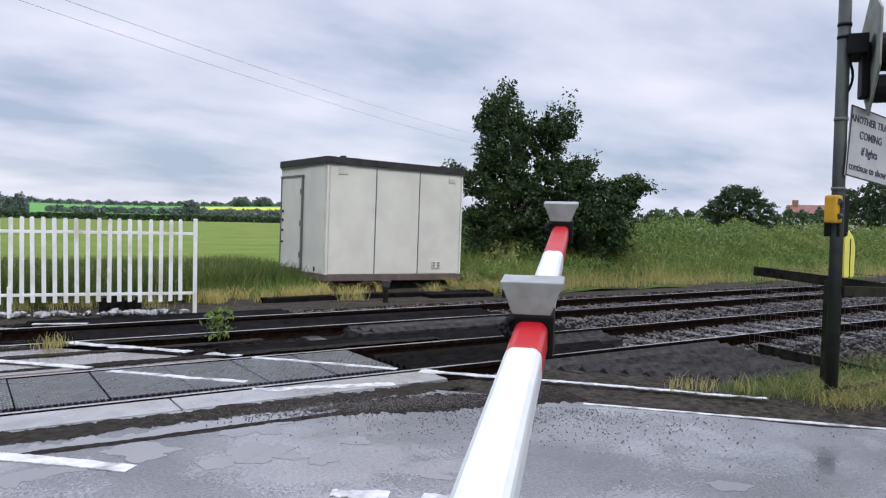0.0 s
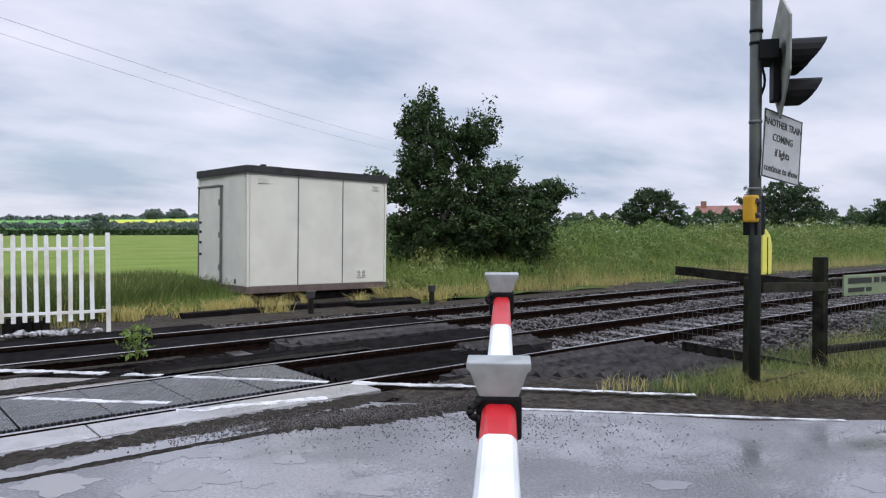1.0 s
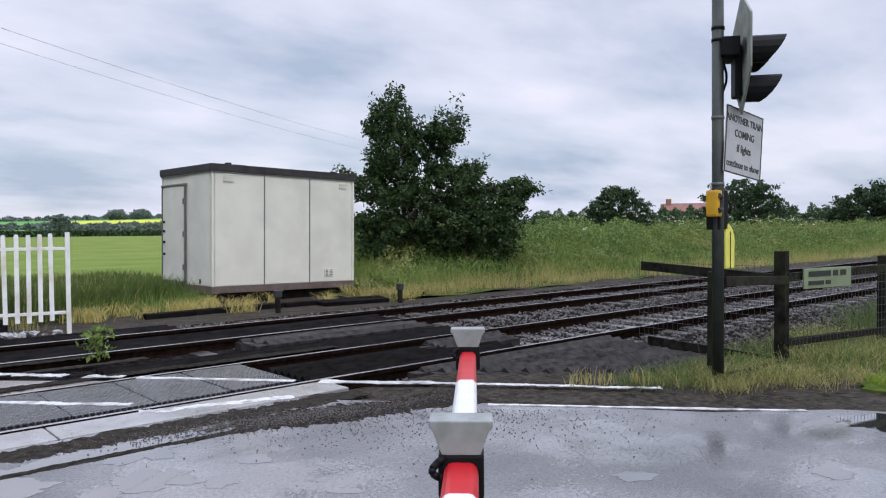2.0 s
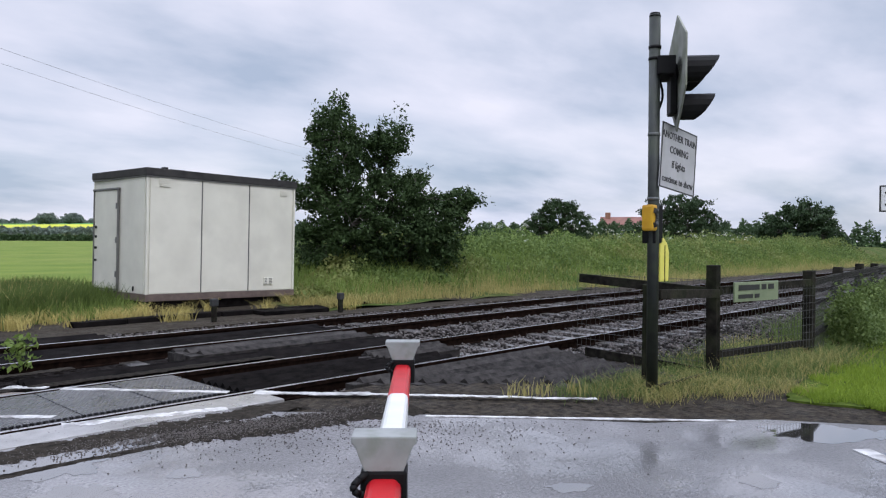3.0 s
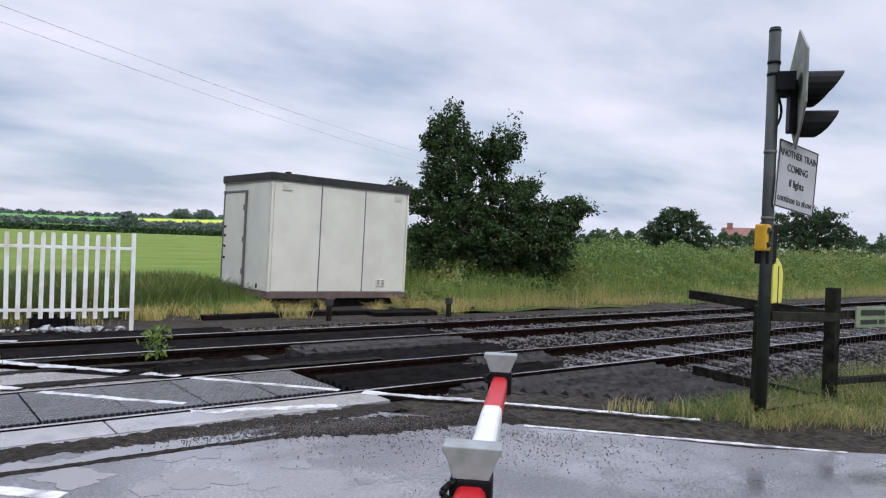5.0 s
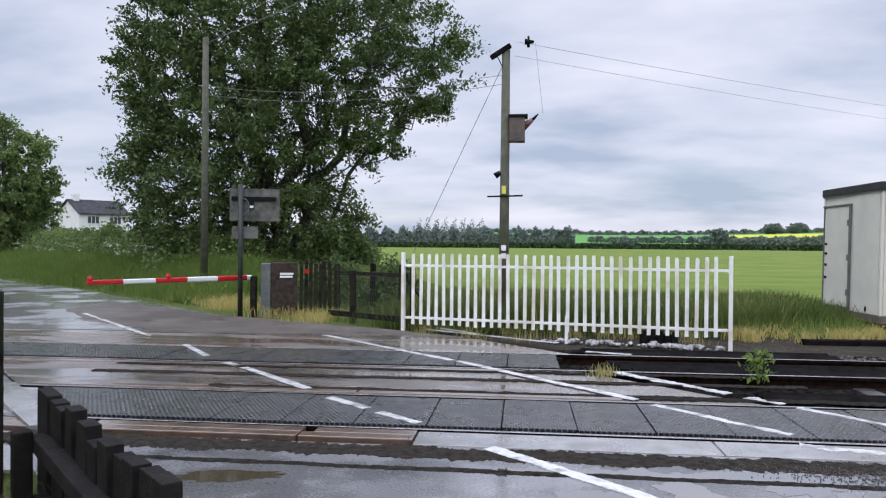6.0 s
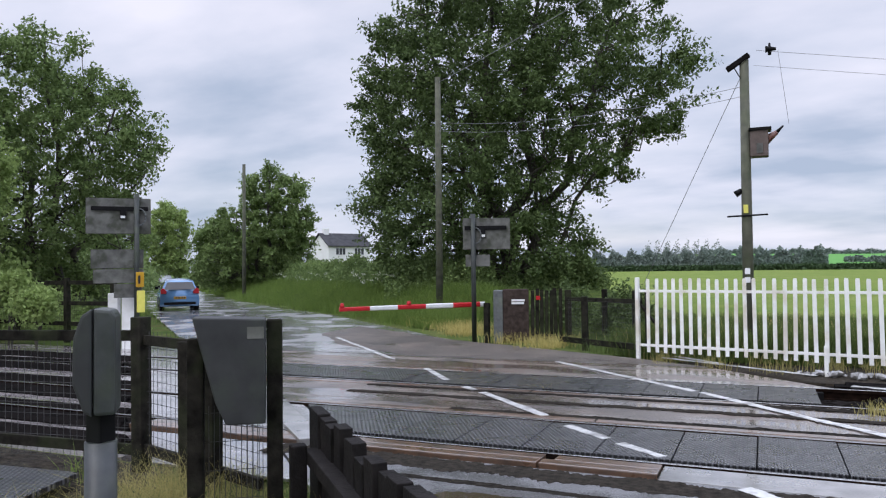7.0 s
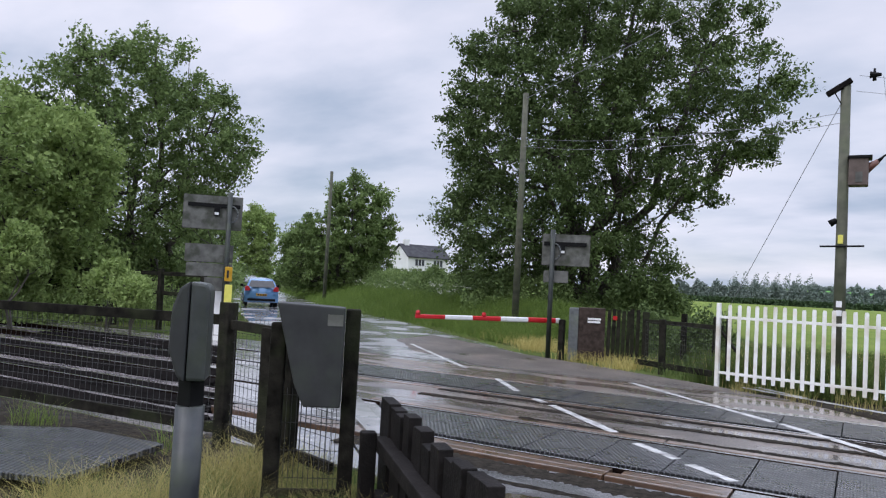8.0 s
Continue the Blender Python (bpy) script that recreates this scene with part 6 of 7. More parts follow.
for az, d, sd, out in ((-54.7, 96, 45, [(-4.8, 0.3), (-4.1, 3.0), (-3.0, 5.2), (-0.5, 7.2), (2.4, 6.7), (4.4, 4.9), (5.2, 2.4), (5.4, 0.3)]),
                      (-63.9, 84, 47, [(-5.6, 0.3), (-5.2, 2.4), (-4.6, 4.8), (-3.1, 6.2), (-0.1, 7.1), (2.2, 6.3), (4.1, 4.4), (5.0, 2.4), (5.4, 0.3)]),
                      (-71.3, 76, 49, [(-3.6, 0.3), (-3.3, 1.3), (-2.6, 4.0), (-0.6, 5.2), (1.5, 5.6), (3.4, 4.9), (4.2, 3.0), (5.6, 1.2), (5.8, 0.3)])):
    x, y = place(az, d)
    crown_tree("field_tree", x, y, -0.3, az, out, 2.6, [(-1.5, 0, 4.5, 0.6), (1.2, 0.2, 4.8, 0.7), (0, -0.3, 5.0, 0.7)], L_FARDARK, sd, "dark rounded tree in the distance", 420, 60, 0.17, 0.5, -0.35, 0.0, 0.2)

hedge("roadside_hedge", "green hedge with white flowers beside the lane", [rp(29, 11.0), rp(45, 9.8), rp(70, 9.0), rp(105, 9.0)], 1.75, 1.8, L_ASH, 31, 0.10, 1500, base=0.75)
um = np.array([(*rp(30 + 45 * a * a, 8.6 - 1.5 * a + 0.9 * b), 1.25 + 0.45 * c) for a, b, c in rng.random((60, 3))])
C = (um[:, None] + rng.normal(size=(60, 9, 3)) * [0.06, 0.06, 0.03]).reshape(-1, 3)
V, F = leaf_cloud(C, 0.05, rng, 2.0, 1.0)
quads("umbel_flowers", V, F, L_UMBEL, label="white umbel flower heads along the hedge foot", category="flowers", kind="stuff")
hedge("bramble_hedge", "overgrown hedge under the ash tree", [place(28.5, 31), place(20, 31), place(11.5, 33)], 2.1, 2.4, L_ASH, 32, 0.09, 2200)
hedge("bramble_hedge", "dense shrubs behind the railway fence", [place(50.5, 27.5), place(55, 25.5), place(66, 24), place(78, 23)], 1.9, 2.4, L_LIGHT, 33, 0.07, 2400, lump=0.9)
hedge("bramble_hedge", "dark shrubs behind the railway fence", [place(48, 44), place(54, 36), place(64, 33)], 5.0, 3.5, L_ASH, 34, 0.10, 1500, lump=0.6)
hedge("roadside_hedge", "tall dark hedge along the lane", [rp(60, -2.0), rp(150, -2.5)], 3.5, 3.0, L_ASH, 35, 0.25, 200)


for az, d, h, w, sd in ((60.6, 21.5, 2.7, 0.55, 61), (54.6, 22.5, 1.9, 0.6, 62), (53.2, 21.0, 1.5, 0.5, 63)):
    x, y = place(az, d)
    tree("sapling", x, y, -0.1, [(0, 0, h * 0.9, 0.5), (0.2, 0, h * 0.75, 0.4)], [(0, 0, h * 0.72, w, w, h * 0.24, 40), (0.1, 0, h * 0.9, w * 0.5, w * 0.5, h * 0.12, 14)], L_LIGHT, sd, "slender pale green sapling behind the fence", 0.07, 60, 0.08, 0.28, rz=az)
hedge("nettle_clump", "dark green nettles against the railway fence", [(11.8, 3.35), (14.6, 3.75), (18, 4.2)], 0.8, 0.8, L_RANK, 36, 0.04, 3200, lump=0.6)


# weedy bank behind the far track
def bank_z(x, y):
    t = max(0.0, min(1.0, (y - 14.6 - 0.015 * x) / 4.5))
    u = max(0.0, min(1.0, (x - 11.5) / 6))
    return -0.12 + 1.15 * t * t * (3 - 2 * t) * u + 0.12 * noise.noise(Vector((x * 0.6, y * 0.6, 0)))


V, F = [], []
nx, ny = 70, 16
for i in range(nx + 1):
    for j in range(ny + 1):
        xx, yy = 10.5 + 75 * (i / nx) ** 1.3, 14.0 + 14 * j / ny
        V.append((xx, yy, bank_z(xx, yy)))
for i in range(nx):
    for j in range(ny):
        F.append((i * (ny + 1) + j, (i + 1) * (ny + 1) + j, (i + 1) * (ny + 1) + j + 1, i * (ny + 1) + j + 1))
quads("bank", V, F, M_GRASS, label="low earth bank overgrown with weeds behind the track", category="bank", kind="structure")

rng = np.random.default_rng(8)


def scatter(n, x0, x1, y0, y1, zf, power=1.0):
    xx = x0 + (x1 - x0) * rng.random(n) ** power
    yy = rng.uniform(y0, y1, n)
    return np.stack([xx, yy, np.array([zf(a, b) for a, b in zip(xx, yy)])], 1)


P = scatter(80000, 11.5, 70, 15.4, 23, bank_z, 1.6)
mound = np.array([noise.noise(Vector((a * 0.5, b * 0.6, 0))) + 0.6 * noise.noise(Vector((a * 1.6, b * 1.6, 4))) for a, b in P[:, :2]])
hgt = (0.5 + 0.65 * mound) * np.clip((P[:, 1] - 15.0) / 2.2, 0.25, 1.2)
P = P[hgt > 0.05]; hgt = hgt[hgt > 0.05]
P[:, 2] += rng.random(len(P)) ** 0.6 * hgt.clip(0.05, 1.3)
V, F = leaf_cloud(P, 0.085, rng)
quads("bank_weeds", V, F, L_WEED, label="nettles and brambles covering the bank", category="weeds", kind="stuff")
P = scatter(15000, 12.0, 60, 15.2, 20, bank_z, 1.7)
V, F = blades(P, 0.6, 0.010, rng)
quads("bank_grass", V, F, L_GRASS, label="long green grass growing through the bank weeds", category="grass", kind="stuff")
P = scatter(11000, 10.8, 60, 14.3, 16.2, lambda a, b: bank_z(max(a, 11), b), 1.7)
P = P[np.sin(P[:, 0] * 1.7 + P[:, 1]) * np.sin(P[:, 1] * 3.1 + P[:, 0] * 0.7) > -0.1]
V, F = blades(P, 0.3, 0.009, rng, 1.2)
quads("dry_grass", V, F, L_DRY, label="yellowing dry grass along the track edge", category="grass", kind="stuff")
P = scatter(6000, 11.5, 60, 14.6, 16.6, bank_z, 1.6)
P = P[np.sin(P[:, 0] * 0.9) * np.sin(P[:, 1] * 1.9 + P[:, 0] * 0.3) > -0.25]
V, F = blades(P, 0.5, 0.008, rng, 0.5)
quads("bank_dry_grass", V, F, L_DRY, label="pale seeding grass on the lower bank", category="grass", kind="stuff")
um = scatter(80, 16, 50, 17.5, 21.5, bank_z)
um[:, 2] += rng.uniform(0.75, 1.35, 80)
C = (um[:, None] + rng.normal(size=(80, 16, 3)) * [0.07, 0.07, 0.03]).reshape(-1, 3)
V, F = leaf_cloud(C, 0.045, rng, 2.0, 1.0)
quads("umbel_flowers", V, F, L_UMBEL, label="white umbel flower heads above the weeds", category="flowers", kind="stuff")

flat = lambda a, b: -0.05


def tufts(cs, n, r, h, leaf, name, label, w=0.005, lean=0.6):
    cs = np.array(cs, float)
    P = (cs[:, None, :] + np.concatenate([rng.normal(size=(len(cs), n, 2)) * r, np.zeros((len(cs), n, 1))], 2)).reshape(-1, 3)
    V, F = blades(P, h, w, rng, lean)
    return quads(name, V, F, leaf, label=label, category="grass", kind="stuff")


# dry tufts and weeds round the cabin, at the fence foot, beside the posts
cs = [(rng.uniform(4.2, 12), rng.uniform(13.9, 16.0), -0.12) for _ in range(80)]
cs = [c for c in cs if math.sin(c[0] * 2.3) * math.sin(c[1] * 5.1 + c[0]) > 0.1]
tufts(cs[::2], 50, 0.11, 0.3, L_STRAW, "dry_tufts", "tufts of yellow dry grass in the cinders", 0.007, 1.3)
cs = [(rng.uniform(3.7, 7.4), 14.9 + 1.3 * rng.random(), -0.12) for _ in range(90)]
cs = [c for c in cs if math.sin(c[0] * 3.1 + 1) * math.sin(c[1] * 4.3) > -0.05]
tufts(cs[::3], 60, 0.13, 0.3, L_STRAW, "dry_tufts", "dry yellow grass between fence and cabin", 0.007, 1.3)
cs = [(rng.uniform(4.0, 7.0), rng.uniform(15.9, 18), -0.12) for _ in range(70)]
tufts(cs, 60, 0.25, 0.4, L_GRASS, "long_grass", "long green grass beside the cabin", 0.006)
cs = [(rng.uniform(-2.4, 3.4), 14.8 - 0.22 * (k % 7) + rng.uniform(0.2, 0.6), -0.08) for k in range(22)]
tufts(cs, 32, 0.12, 0.26, L_DRY, "dry_tufts", "dry grass at the foot of the pale fence")
cs = [(rng.uniform(-2.8, 7.0), 15.75 + 6 * rng.random() ** 1.8, -0.1) for _ in range(1000)]
cs = [c for c in cs if c[1] > 15.75 + max(0.0, c[0] - 3.8) * 0.45]
tufts(cs, 75, 0.3, 0.62, L_FIELDRANK, "long_grass", "long green grass at the field edge", 0.011)
tufts(cs[::6], 22, 0.3, 0.7, L_DRY, "dry_tufts", "pale seed stalks among the field-edge grass", 0.006, 0.4)
cs = [(rng.uniform(6.2, 9.0), rng.uniform(2.9, 4.3), -0.03) for _ in range(110)]
cs = [c for c in cs if 9.2 < c[0] * 0.8 + c[1] and c[0] < 8.7 and math.sin(c[0] * 5) * math.sin(c[1] * 6) > -0.45]
tufts(cs[::2], 90, 0.15, 0.17, L_DRY, "dry_tufts", "flattened yellow grass round the signal post", 0.002, 1.9)
tufts([(c[0] + 0.1, c[1] + 0.2, c[2]) for c in cs], 130, 0.16, 0.12, L_RANK, "long_grass", "green grass round the signal post", 0.0025, 1.1)
cs = [(rng.uniform(8.7, 11.6), rng.uniform(3.0, 4.6), -0.04) for _ in range(60)]
tufts(cs, 80, 0.16, 0.22, L_RANK, "long_grass", "short weedy grass behind the fence mesh", 0.003, 1.2)
tufts(cs[::2], 60, 0.16, 0.25, L_DRY, "dry_tufts", "dry grass behind the fence mesh", 0.003, 1.3)
cs = [(rng.uniform(11.4, 24), rng.uniform(3.3, 4.3), 0) for _ in range(60)]
tufts(cs, 130, 0.3, 0.38, L_RANK, "long_grass", "long grass along the railway fence", 0.004, 1.1)
P = np.concatenate([scatter(42000, 7.9, 24, -3, 3.6, lambda a, b: -0.01, 1.6), scatter(14000, 7.7, 10.5, 1.0, 3.1, lambda a, b: -0.01)])
P = P[(P[:, 1] < 1.75 + 0.12 * P[:, 0] + 0.15 * np.sin(P[:, 0] * 7)) & (P[:, 0] > 7.85 + 0.12 * np.sin(P[:, 1] * 9) + 0.26 * (2.6 - P[:, 1]).clip(-0.5, 3))]
V, F = blades(P, 0.075, 0.0035, rng, 0.8)
quads("lawn_grass", V, F, L_LAWN, label="short mown lawn grass", category="grass", kind="stuff")
cs = [(rng.uniform(-5.0, -2.9), rng.uniform(2.6, 4.8), -0.05) for _ in range(60)]
tufts(cs, 110, 0.13, 0.22, L_RANK, "long_grass", "unkempt grass round the near fence posts", 0.002, 1.0)
tufts(cs[::2], 110, 0.15, 0.30, L_DRY, "dry_tufts", "dry grass round the near fence posts", 0.0017, 1.6)
cs = []
for _ in range(900):
    q = 21.5 + 56 * rng.random() ** 1.5
    o = verge_edge(q) + 0.35 + 4.2 * rng.random()
    cs.append((*rp(q, o), verge_z(q, o) - 0.02))
tufts(cs, 90, 0.4, 0.5, L_VERGE, "verge_grass", "long green verge grass along the lane", 0.006, 0.95)
cs = [(*rp(rng.uniform(14.2, 24), rng.uniform(7.5, 9.2)), -0.04) for _ in range(70)]
tufts(cs, 60, 0.22, 0.3, L_STRAW, "dry_tufts", "dry yellow grass at the lane edge", 0.006, 1.2)
cs = [(*rp(rng.uniform(12.2, 21), rng.uniform(8.7, 11.5)), -0.04) for _ in range(90)]
tufts(cs, 60, 0.25, 0.35, L_RANK, "long_grass", "dull weeds behind the timber rails", 0.006, 1.2)
hedge("bramble_hedge", "dark brambles behind the timber rails", [(-6.4, 20.2), (-4.6, 19.4), (-2.9, 18.4)], 1.25, 1.2, L_ASHDARK, 37, 0.06, 2600, base=-0.1, lump=0.6)
cs = [(*rp(rng.uniform(24, 60), rng.uniform(-8, -1.0)), -0.05) for _ in range(260)]
tufts(cs, 45, 0.45, 0.6, L_GRASS, "verge_grass", "long green grass beside the lane", 0.012)
tufts([(-7.86, 4.45, -0.05), (-7.6, 4.5, -0.05), (-5.8, 4.6, -0.05)], 60, 0.1, 0.32, L_GRASS, "long_grass", "fresh grass beside the access cover", 0.003, 0.9)
cs = [(rng.uniform(-5.0, -3.7), rng.uniform(2.5, 4.6), -0.05) for _ in range(22)]
tufts(cs, 90, 0.15, 0.4, L_DRY, "dry_tufts", "tangled straw-coloured grass round the phone post", 0.0022, 1.5)
rw = np.random.default_rng(4)
V, F = leaf_cloud(np.stack([2.95 + rw.normal(size=150) * 0.09, 10.0 + rw.normal(size=150) * 0.09, rw.random(150) ** 0.8 * 0.42 - 0.03], 1), 0.05, rw)
quads("green_weed", V, F, L_GRASS, label="small leafy green weed growing in the track", category="weeds", kind="stuff")
tufts([(0.9, 9.9, 0), (1.0, 10.1, 0), (6.2, 4.6, 0), (6.5, 4.4, 0), (6.0, 4.75, 0)], 40, 0.08, 0.16, L_DRY, "dry_tufts", "small dry weeds in cracks")


# ---- houses ----
def house(x, y, rz, w, d, eaves, ridge, wall, roof, label, windows):
    h = empty("house", x, y, -0.2, rz, label=label, category="house")
    bm = bmesh.new(); prism(bm, [(0, 0), (d, 0), (d, eaves), (d / 2, ridge), (0, eaves)], 0, w, 0, Matrix(((0, 0, 1, 0), (1, 0, 0, 0), (0, 1, 0, 0), (0, 0, 0, 1)))); part("wall", bm, wall, h)
    bm = bmesh.new()
    for sgn in (0, 1):
        a = [(-0.2, -0.3 if sgn == 0 else d + 0.3), (w + 0.2, d / 2)]
        y0, y1 = a[0][1], d / 2
        z0 = eaves - 0.3 * (ridge - eaves) / (d / 2)
        vs = [bm.verts.new(v) for v in ((-0.25, y0, z0 + 0.02), (w + 0.25, y0, z0 + 0.02), (w + 0.25, y1, ridge + 0.05), (-0.25, y1, ridge + 0.05), (-0.25, y0, z0 + 0.17), (w + 0.25, y0, z0 + 0.17), (w + 0.25, y1, ridge + 0.2), (-0.25, y1, ridge + 0.2))]
        for f in ((0, 1, 2, 3), (7, 6, 5, 4), (0, 4, 5, 1), (2, 6, 7, 3), (0, 3, 7, 4), (1, 5, 6, 2)):
            bm.faces.new([vs[i] for i in f])
    bmesh.ops.recalc_face_normals(bm, faces=bm.faces)
    rf = part("roof", bm, roof, h)
    bm = bmesh.new(); box(bm, w * 0.08, d / 2 - 0.4, ridge - 0.4, w * 0.08 + 0.8, d / 2 + 0.4, ridge + 0.9, 0.03); part("chimney", bm, wall, rf)
    for (wx, wz, ww, wh) in windows:
        bm = bmesh.new(); box(bm, wx, -0.06, wz, wx + ww, 0.02, wz + wh, 0.01); wf = part("window", bm, M_SIGN, h, "white framed window")
        for k in range(3):
            bm = bmesh.new(); box(bm, wx + 0.06 + k * ww / 3, -0.075, wz + 0.08, wx + (k + 1) * ww / 3 - 0.03, -0.061, wz + wh - 0.08); part("pane", bm, M_PANE, wf)


M_PANE = mat("dark_window_pane", (0.03, 0.035, 0.04), (0.06, 0.065, 0.07), 2, 0.08, 0)
M_SLATE = mat("slate_roof", (0.035, 0.035, 0.04), (0.075, 0.075, 0.08), 1.5, 0.85, 0.4, 6, spec=0.1)
M_REDTILE = mat("red_tile_roof", (0.17, 0.075, 0.06), (0.25, 0.11, 0.085), 1.2, 0.7, 0.4, 6)
M_RENDER = mat("white_render", (0.74, 0.74, 0.73), (0.82, 0.82, 0.81), 1, 0.7, 0.1)
x, y = place(32.45, 110)
house(x, y, 58, 6.9, 6.2, 5.7, 7.5, M_RENDER, M_SLATE, "white rendered house with a slate roof behind a hedge", [(1.1, 4.3, 1.6, 1.1), (4.2, 4.3, 1.6, 1.1)])
x, y = place(-58.2, 118)
house(x, y, -62, 6.5, 6, 3.0, 5.3, mat("red_brick", (0.22, 0.1, 0.07), (0.32, 0.16, 0.11), 3, 0.8, 0.3), M_REDTILE, "brick house with a red tile roof among trees", [(1.0, 1.2, 1.2, 1.1), (4.0, 1.2, 1.2, 1.1)])


# ---- cars ----
def car(name, label, paint):
    """A small hatchback, nose along +y, foot of the rear axle's middle at the origin."""
    c = empty(name, 0, 0, 0, label=label, category="car")
    prof = [(-0.62, 0.32), (-0.66, 0.55), (-0.62, 0.85), (-0.55, 0.98), (-0.36, 1.30), (-0.20, 1.40), (0.5, 1.48), (1.2, 1.44), (1.75, 1.22), (2.25, 0.98), (3.0, 0.86), (3.25, 0.66), (3.28, 0.34), (3.1, 0.22), (-0.5, 0.22)]
    bm = bmesh.new()
    def half(z):
        return 0.86 if z < 0.8 else 0.86 - 0.30 * (z - 0.8) / 0.68
    Lv = [bm.verts.new((-half(z), y, z)) for y, z in prof]
    Rv = [bm.verts.new((half(z), y, z)) for y, z in prof]
    Mv = [bm.verts.new((0, y - 0.06 * (1 if y < 1 else -1), z + (0.03 if z > 1.2 else 0))) for y, z in prof]
    k = len(prof)
    for i in range(k):
        j = (i + 1) % k
        bm.faces.new((Lv[i], Mv[i], Mv[j], Lv[j])); bm.faces.new((Mv[i], Rv[i], Rv[j], Mv[j]))
    bm.faces.new(Lv[::-1]); bm.faces.new(Rv)
    bmesh.ops.recalc_face_normals(bm, faces=bm.faces)
    bmesh.ops.bevel(bm, geom=bm.edges[:], offset=0.03, segments=2, affect="EDGES")
    part("body", bm, paint, c, smooth=True)
    bm = bmesh.new()
    for q in ([(-0.68, -0.575, 1.0), (0.68, -0.575, 1.0), (0.55, -0.375, 1.34), (-0.55, -0.375, 1.34)],):
        vs = [bm.verts.new((a, b - 0.075, z)) for a, b, z in q] + [bm.verts.new((a, b - 0.05, z)) for a, b, z in q]
        for f in ((0, 1, 2, 3), (7, 6, 5, 4), (0, 4, 5, 1), (1, 5, 6, 2), (2, 6, 7, 3), (3, 7, 4, 0)):
            bm.faces.new([vs[i] for i in f])
    bmesh.ops.recalc_face_normals(bm, faces=bm.faces)
    part("rear_window", bm, M_PANE, c, "dark rear window")
    for sx in (-1, 1):
        bm = bmesh.new(); prism(bm, [(sx * 0.84, 0.80), (sx * 0.84, 1.0), (sx * 0.72, 1.08), (sx * 0.58, 0.92), (sx * 0.6, 0.82)], 0.52, 0.70, 0.02, Matrix(((1, 0, 0, 0), (0, 0, -1, 0), (0, 1, 0, 0), (0, 0, 0, 1)))); part("tail_light", bm, M_BOOMR, c, "red tail light")
        bm = bmesh.new(); box(bm, sx * 0.86, 1.5, 0.98, sx * 1.02, 1.62, 1.12, 0.03); part("door_mirror", bm, M_BLACK, c)
        bm = bmesh.new()
        vs = [bm.verts.new((sx * (half(z) + 0.015), y, z)) for y, z in ((-0.2, 0.98), (1.75, 0.98), (1.2, 1.34), (0.0, 1.36))]
        vs += [bm.verts.new((sx * (half(z) - 0.01), y, z)) for y, z in ((-0.2, 0.98), (1.75, 0.98), (1.2, 1.34), (0.0, 1.36))]
        for f in ((0, 1, 2, 3), (7, 6, 5, 4), (0, 4, 5, 1), (1, 5, 6, 2), (2, 6, 7, 3), (3, 7, 4, 0)):
            bm.faces.new([vs[i] for i in f])
        bmesh.ops.recalc_face_normals(bm, faces=bm.faces)
        part("side_window", bm, M_PANE, c)
        for yy in (0.0, 2.5):
            bm = bmesh.new(); rod(bm, (sx * 0.66, yy, 0.3), (sx * 0.87, yy, 0.3), 0.3, n=20); w = part("tyre", bm, M_BLACK, c)
            bm = bmesh.new(); rod(bm, (sx * 0.85, yy, 0.3), (sx * 0.885, yy, 0.3), 0.19, n=16); part("rim", bm, M_GALV, w)
    bm = bmesh.new(); box(bm, -0.70, -0.74, 0.30, 0.70, -0.62, 0.42, 0.03); part("bumper_trim", bm, M_BLACK, c, "black lower bumper")
    bm = bmesh.new(); box(bm, -0.27, -0.745, 0.56, 0.27, -0.70, 0.68, 0.005); pl = part("number_plate", bm, M_YELLOW, c, "yellow plate with plain bars")
    bm = bmesh.new()
    for a in (-0.2, -0.08, 0.06, 0.16):
        box(bm, a, -0.752, 0.585, a + 0.07, -0.744, 0.655)
    part("lettering_bar", bm, M_INK, pl)
    return c


M_BLUE = mat("light_blue_car_paint", (0.13, 0.28, 0.50), (0.16, 0.31, 0.54), 2, 0.2, 0, metal=0.2, wet=0.8)
M_DARKCAR = mat("silver_car_paint", (0.25, 0.26, 0.27), (0.3, 0.31, 0.32), 2, 0.25, 0, metal=0.3)
blue_car = car("hatchback_car", "light blue hatchback driving away along the lane", M_BLUE)
far_car = car("oncoming_car", "grey car far along the lane", M_DARKCAR)
far_car.matrix_basis = pose(*place(44.3, 98), 0, 0, 0, 226)

bm = bmesh.new()
box(bm, -0.5, -0.03, 2.05, 0.5, 0.03, 3.25, 0.02); rod(bm, (-0.3, 0.06, -0.2), (-0.3, 0.06, 3.2), 0.04); rod(bm, (0.3, 0.06, -0.2), (0.3, 0.06, 3.2), 0.04)
box(bm, -0.5, -0.03, 1.7, 0.05, 0.03, 2.0, 0.02)
tagged(obj("road_sign", bm, M_SIGNBACK, None, pose(*place(40.1, 62), 0, 0, 0, 40)), "grey back of a road sign on the verge", "sign")


# ---- small things by the tracks ----
for (x, y, h) in ((7.6, 13.76, 0.34), (10.69, 13.6, 0.32)):
    c = empty("marker_stub", x, y, -0.12, random.uniform(-20, 20), label="short dark lineside marker stub", category="marker post", group="lineside stubs")
    bm = bmesh.new(); box(bm, -0.045, -0.045, -0.05, 0.045, 0.045, h, 0.01); part("stake", bm, M_POST, c)
    bm = bmesh.new(); box(bm, -0.075, -0.06, h - 0.02, 0.075, 0.06, h + 0.13, 0.02); part("head", bm, M_BOXGREY, c)
bm = bmesh.new(); prism(bm, [(9.0, 14.9), (10.9, 14.6), (10.6, 13.9), (9.0, 14.1)], -0.12, -0.03, 0.01)
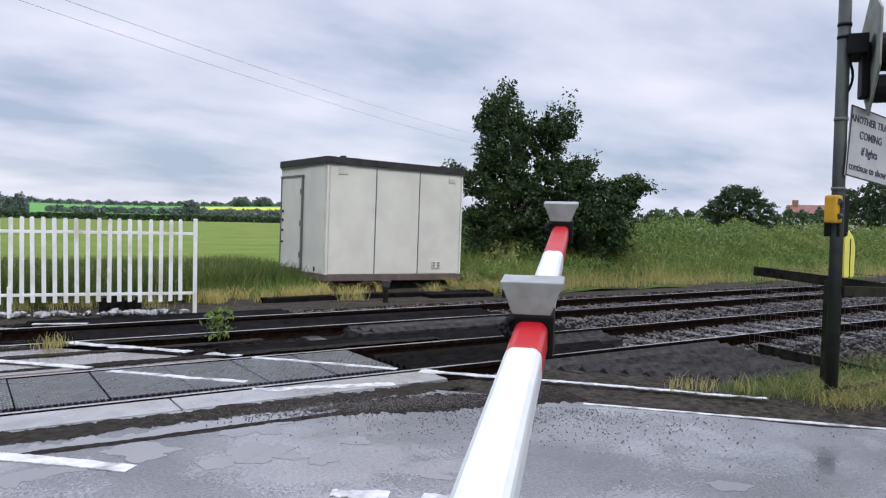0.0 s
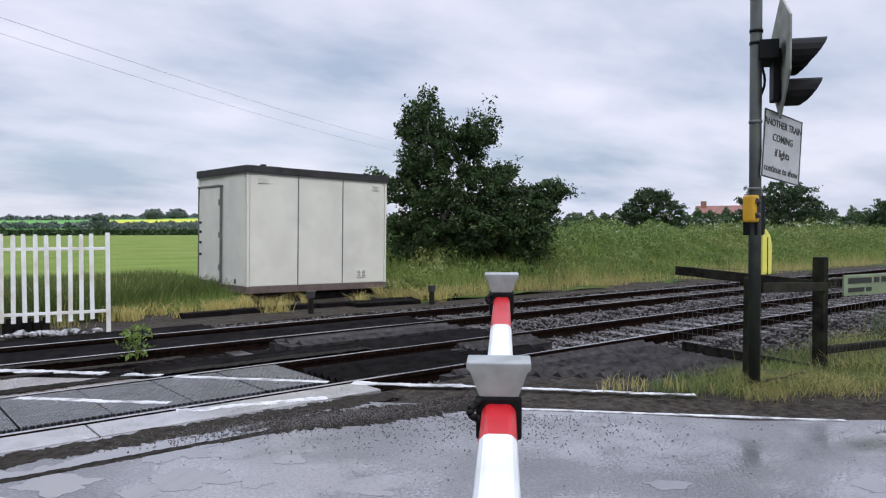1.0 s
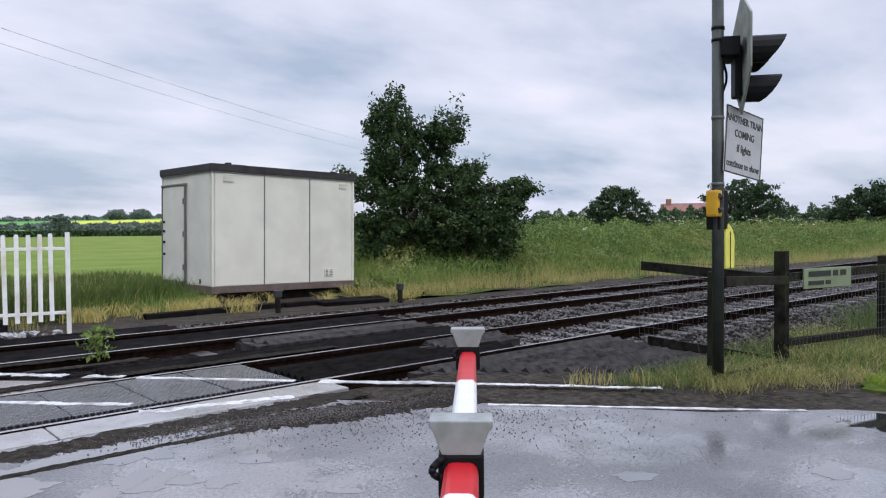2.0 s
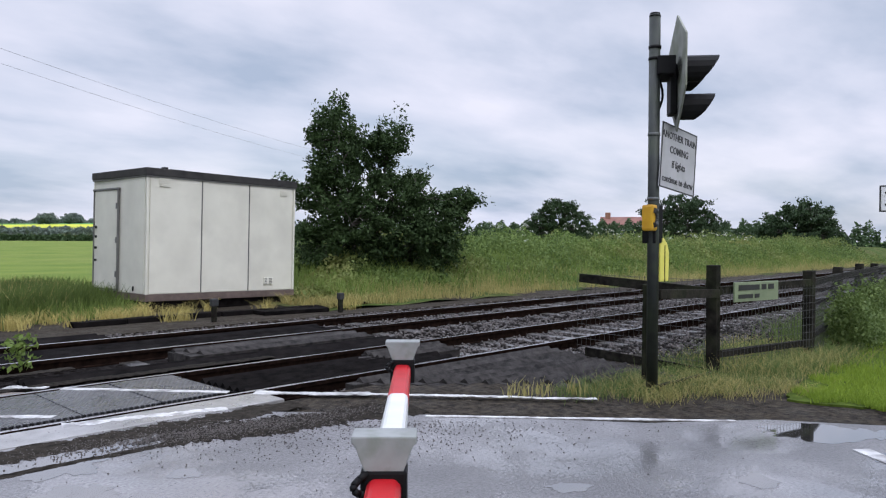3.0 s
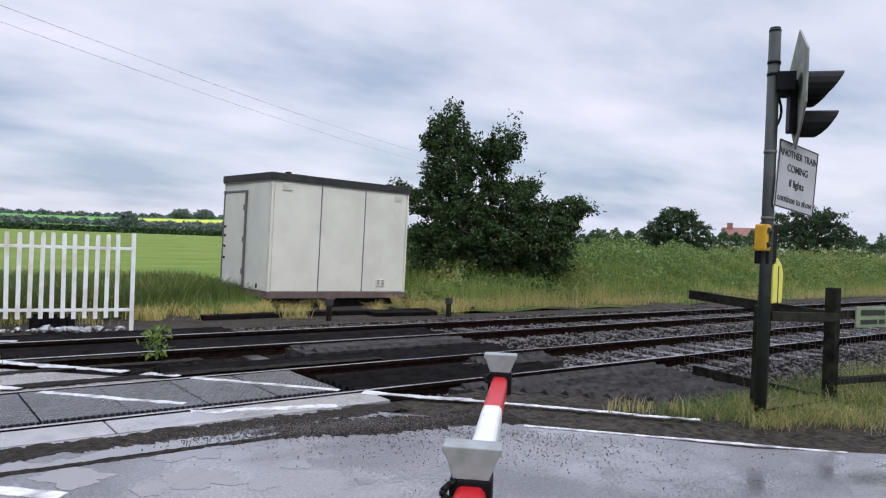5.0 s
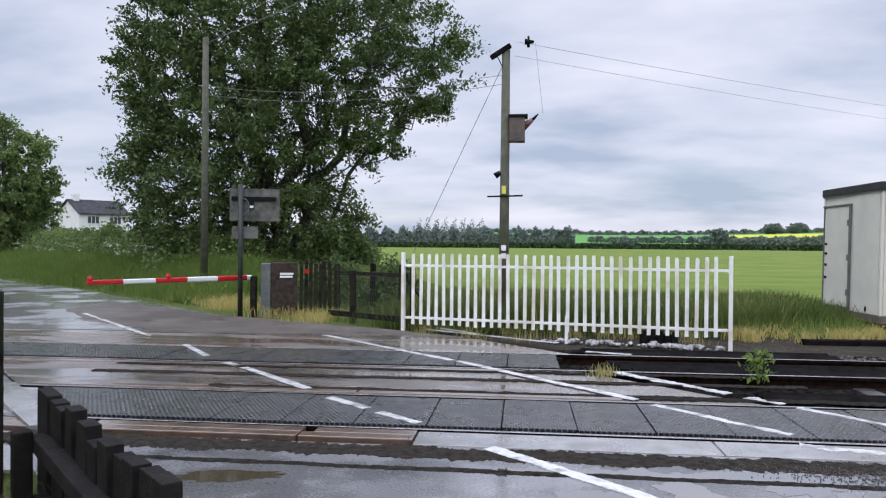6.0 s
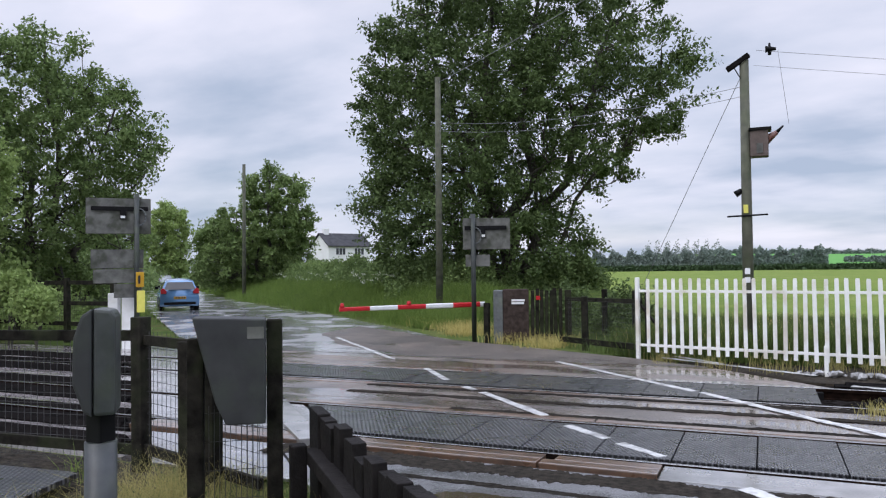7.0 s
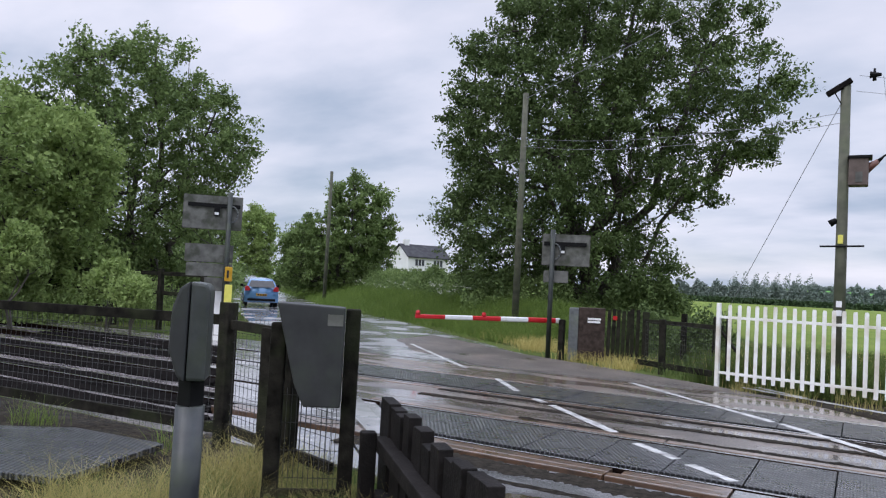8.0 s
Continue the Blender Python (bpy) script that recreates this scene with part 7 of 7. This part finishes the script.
tagged(obj("access_cover", bm, M_TIMBER), "flat dark access cover beside the track", "access cover")
bm = bmesh.new()
for k in range(7):
    box(bm, 5.2 + 1.02 * k, 14.55 + 0.05 * math.sin(k), -0.15, 6.18 + 1.02 * k, 14.8 + 0.05 * math.sin(k), -0.02, 0.015)
tagged(obj("cable_trough", bm, M_TIMBER), "low dark cable trough along the track", "cable trough", kind="structure")
bm = bmesh.new()
for k in range(5):
    box(bm, 2.1 + 0.13 * k, 13.98 - 0.03 * k, -0.1, 2.2 + 0.13 * k, 14.02 - 0.03 * k, 0.17 + 0.03 * (k % 2), 0.008)
box(bm, 2.05, 14.0, -0.1, 2.75, 14.06, 0.1, 0.01)
tagged(obj("toothed_board", bm, M_TIMBERN), "black toothed board under the pale fence", "board")
rg = np.random.default_rng(77)
for k in range(70):
    x = rg.uniform(0.2, 3.4)
    y = 14.15 - (x + 2.47) * 0.223 + 0.55 + rg.uniform(-0.12, 0.22)
    r = rg.uniform(0.025, 0.09)
    bm = bmesh.new(); bmesh.ops.create_icosphere(bm, subdivisions=1, radius=1)
    for v in bm.verts:
        v.co *= rg.uniform(0.75, 1.2)
    bmesh.ops.scale(bm, vec=(r * 1.4, r, r * 0.7), verts=bm.verts)
    tagged(obj("rubble_stone", bm, M_CONC, None, pose(x, y, -0.1 + r * 0.4, rg.uniform(-20, 20), rg.uniform(-20, 20), rg.uniform(0, 360))), "pale broken stone heaped under the pale fence", "stone", "rubble stones")
# grit washed onto the road edge
rg = np.random.default_rng(9)
n = 4500
s_, o_ = rg.normal(1.0, 1.1, n), 6.55 - np.abs(rg.normal(0, 0.55, n))
P = np.stack([-0.70711 * s_ + 0.70711 * o_, 0.70711 * s_ + 0.70711 * o_, np.full(n, 0.004)], 1)
P[1500:, 0] = rg.normal(3.3, 0.75, n - 1500)
P[1500:, 1] = 5.62 - 0.2 * (P[1500:, 0] - 3.3) + rg.normal(0, 0.13, n - 1500)
V = (oc[None] * rg.uniform(0.003, 0.009, (n, 1, 3)) + P[:, None]).reshape(-1, 3)
quads("road_grit", V, (6 * np.arange(n)[:, None, None] + of[None]).reshape(-1, 3), M_BALLAST, label="dark loose grit scattered on the wet asphalt", category="grit", kind="stuff")


# ---- movement ----
def motions():
    rows = []
    # the boom sways sideways by a little while it comes down
    for t, a, w, s in ((0, 8.6, 0.0, 0.0), (0.5, 6.4, 0.4, 0.05), (1.0, 4.2, 0.55, 0.07), (1.5, 1.95, 0.6, 0.078), (1.8, 0.6, 0.5, 0.065), (2.1, 0.1, 0.35, 0.045), (3.0, 0.05, 0.05, 0.008), (8.0, 0.05, 0.05, 0.008)):
        rows.append((t, pose(*PIVOT, 0, 0, 45.3) @ pose(0, -s, 0, 0, 0, w) @ pose(0, 0, 0, 0, -a, 0)))
    walk(near_boom, rows)
    v = 2.6
    walk(blue_car, [(t, pose(*rp(37.0 + v * (t - 7), 0.88 - 0.02 * (t - 7)), 0, 0, 0, 46.5)) for t in (0.0, 4.0, 8.0)])


motions()
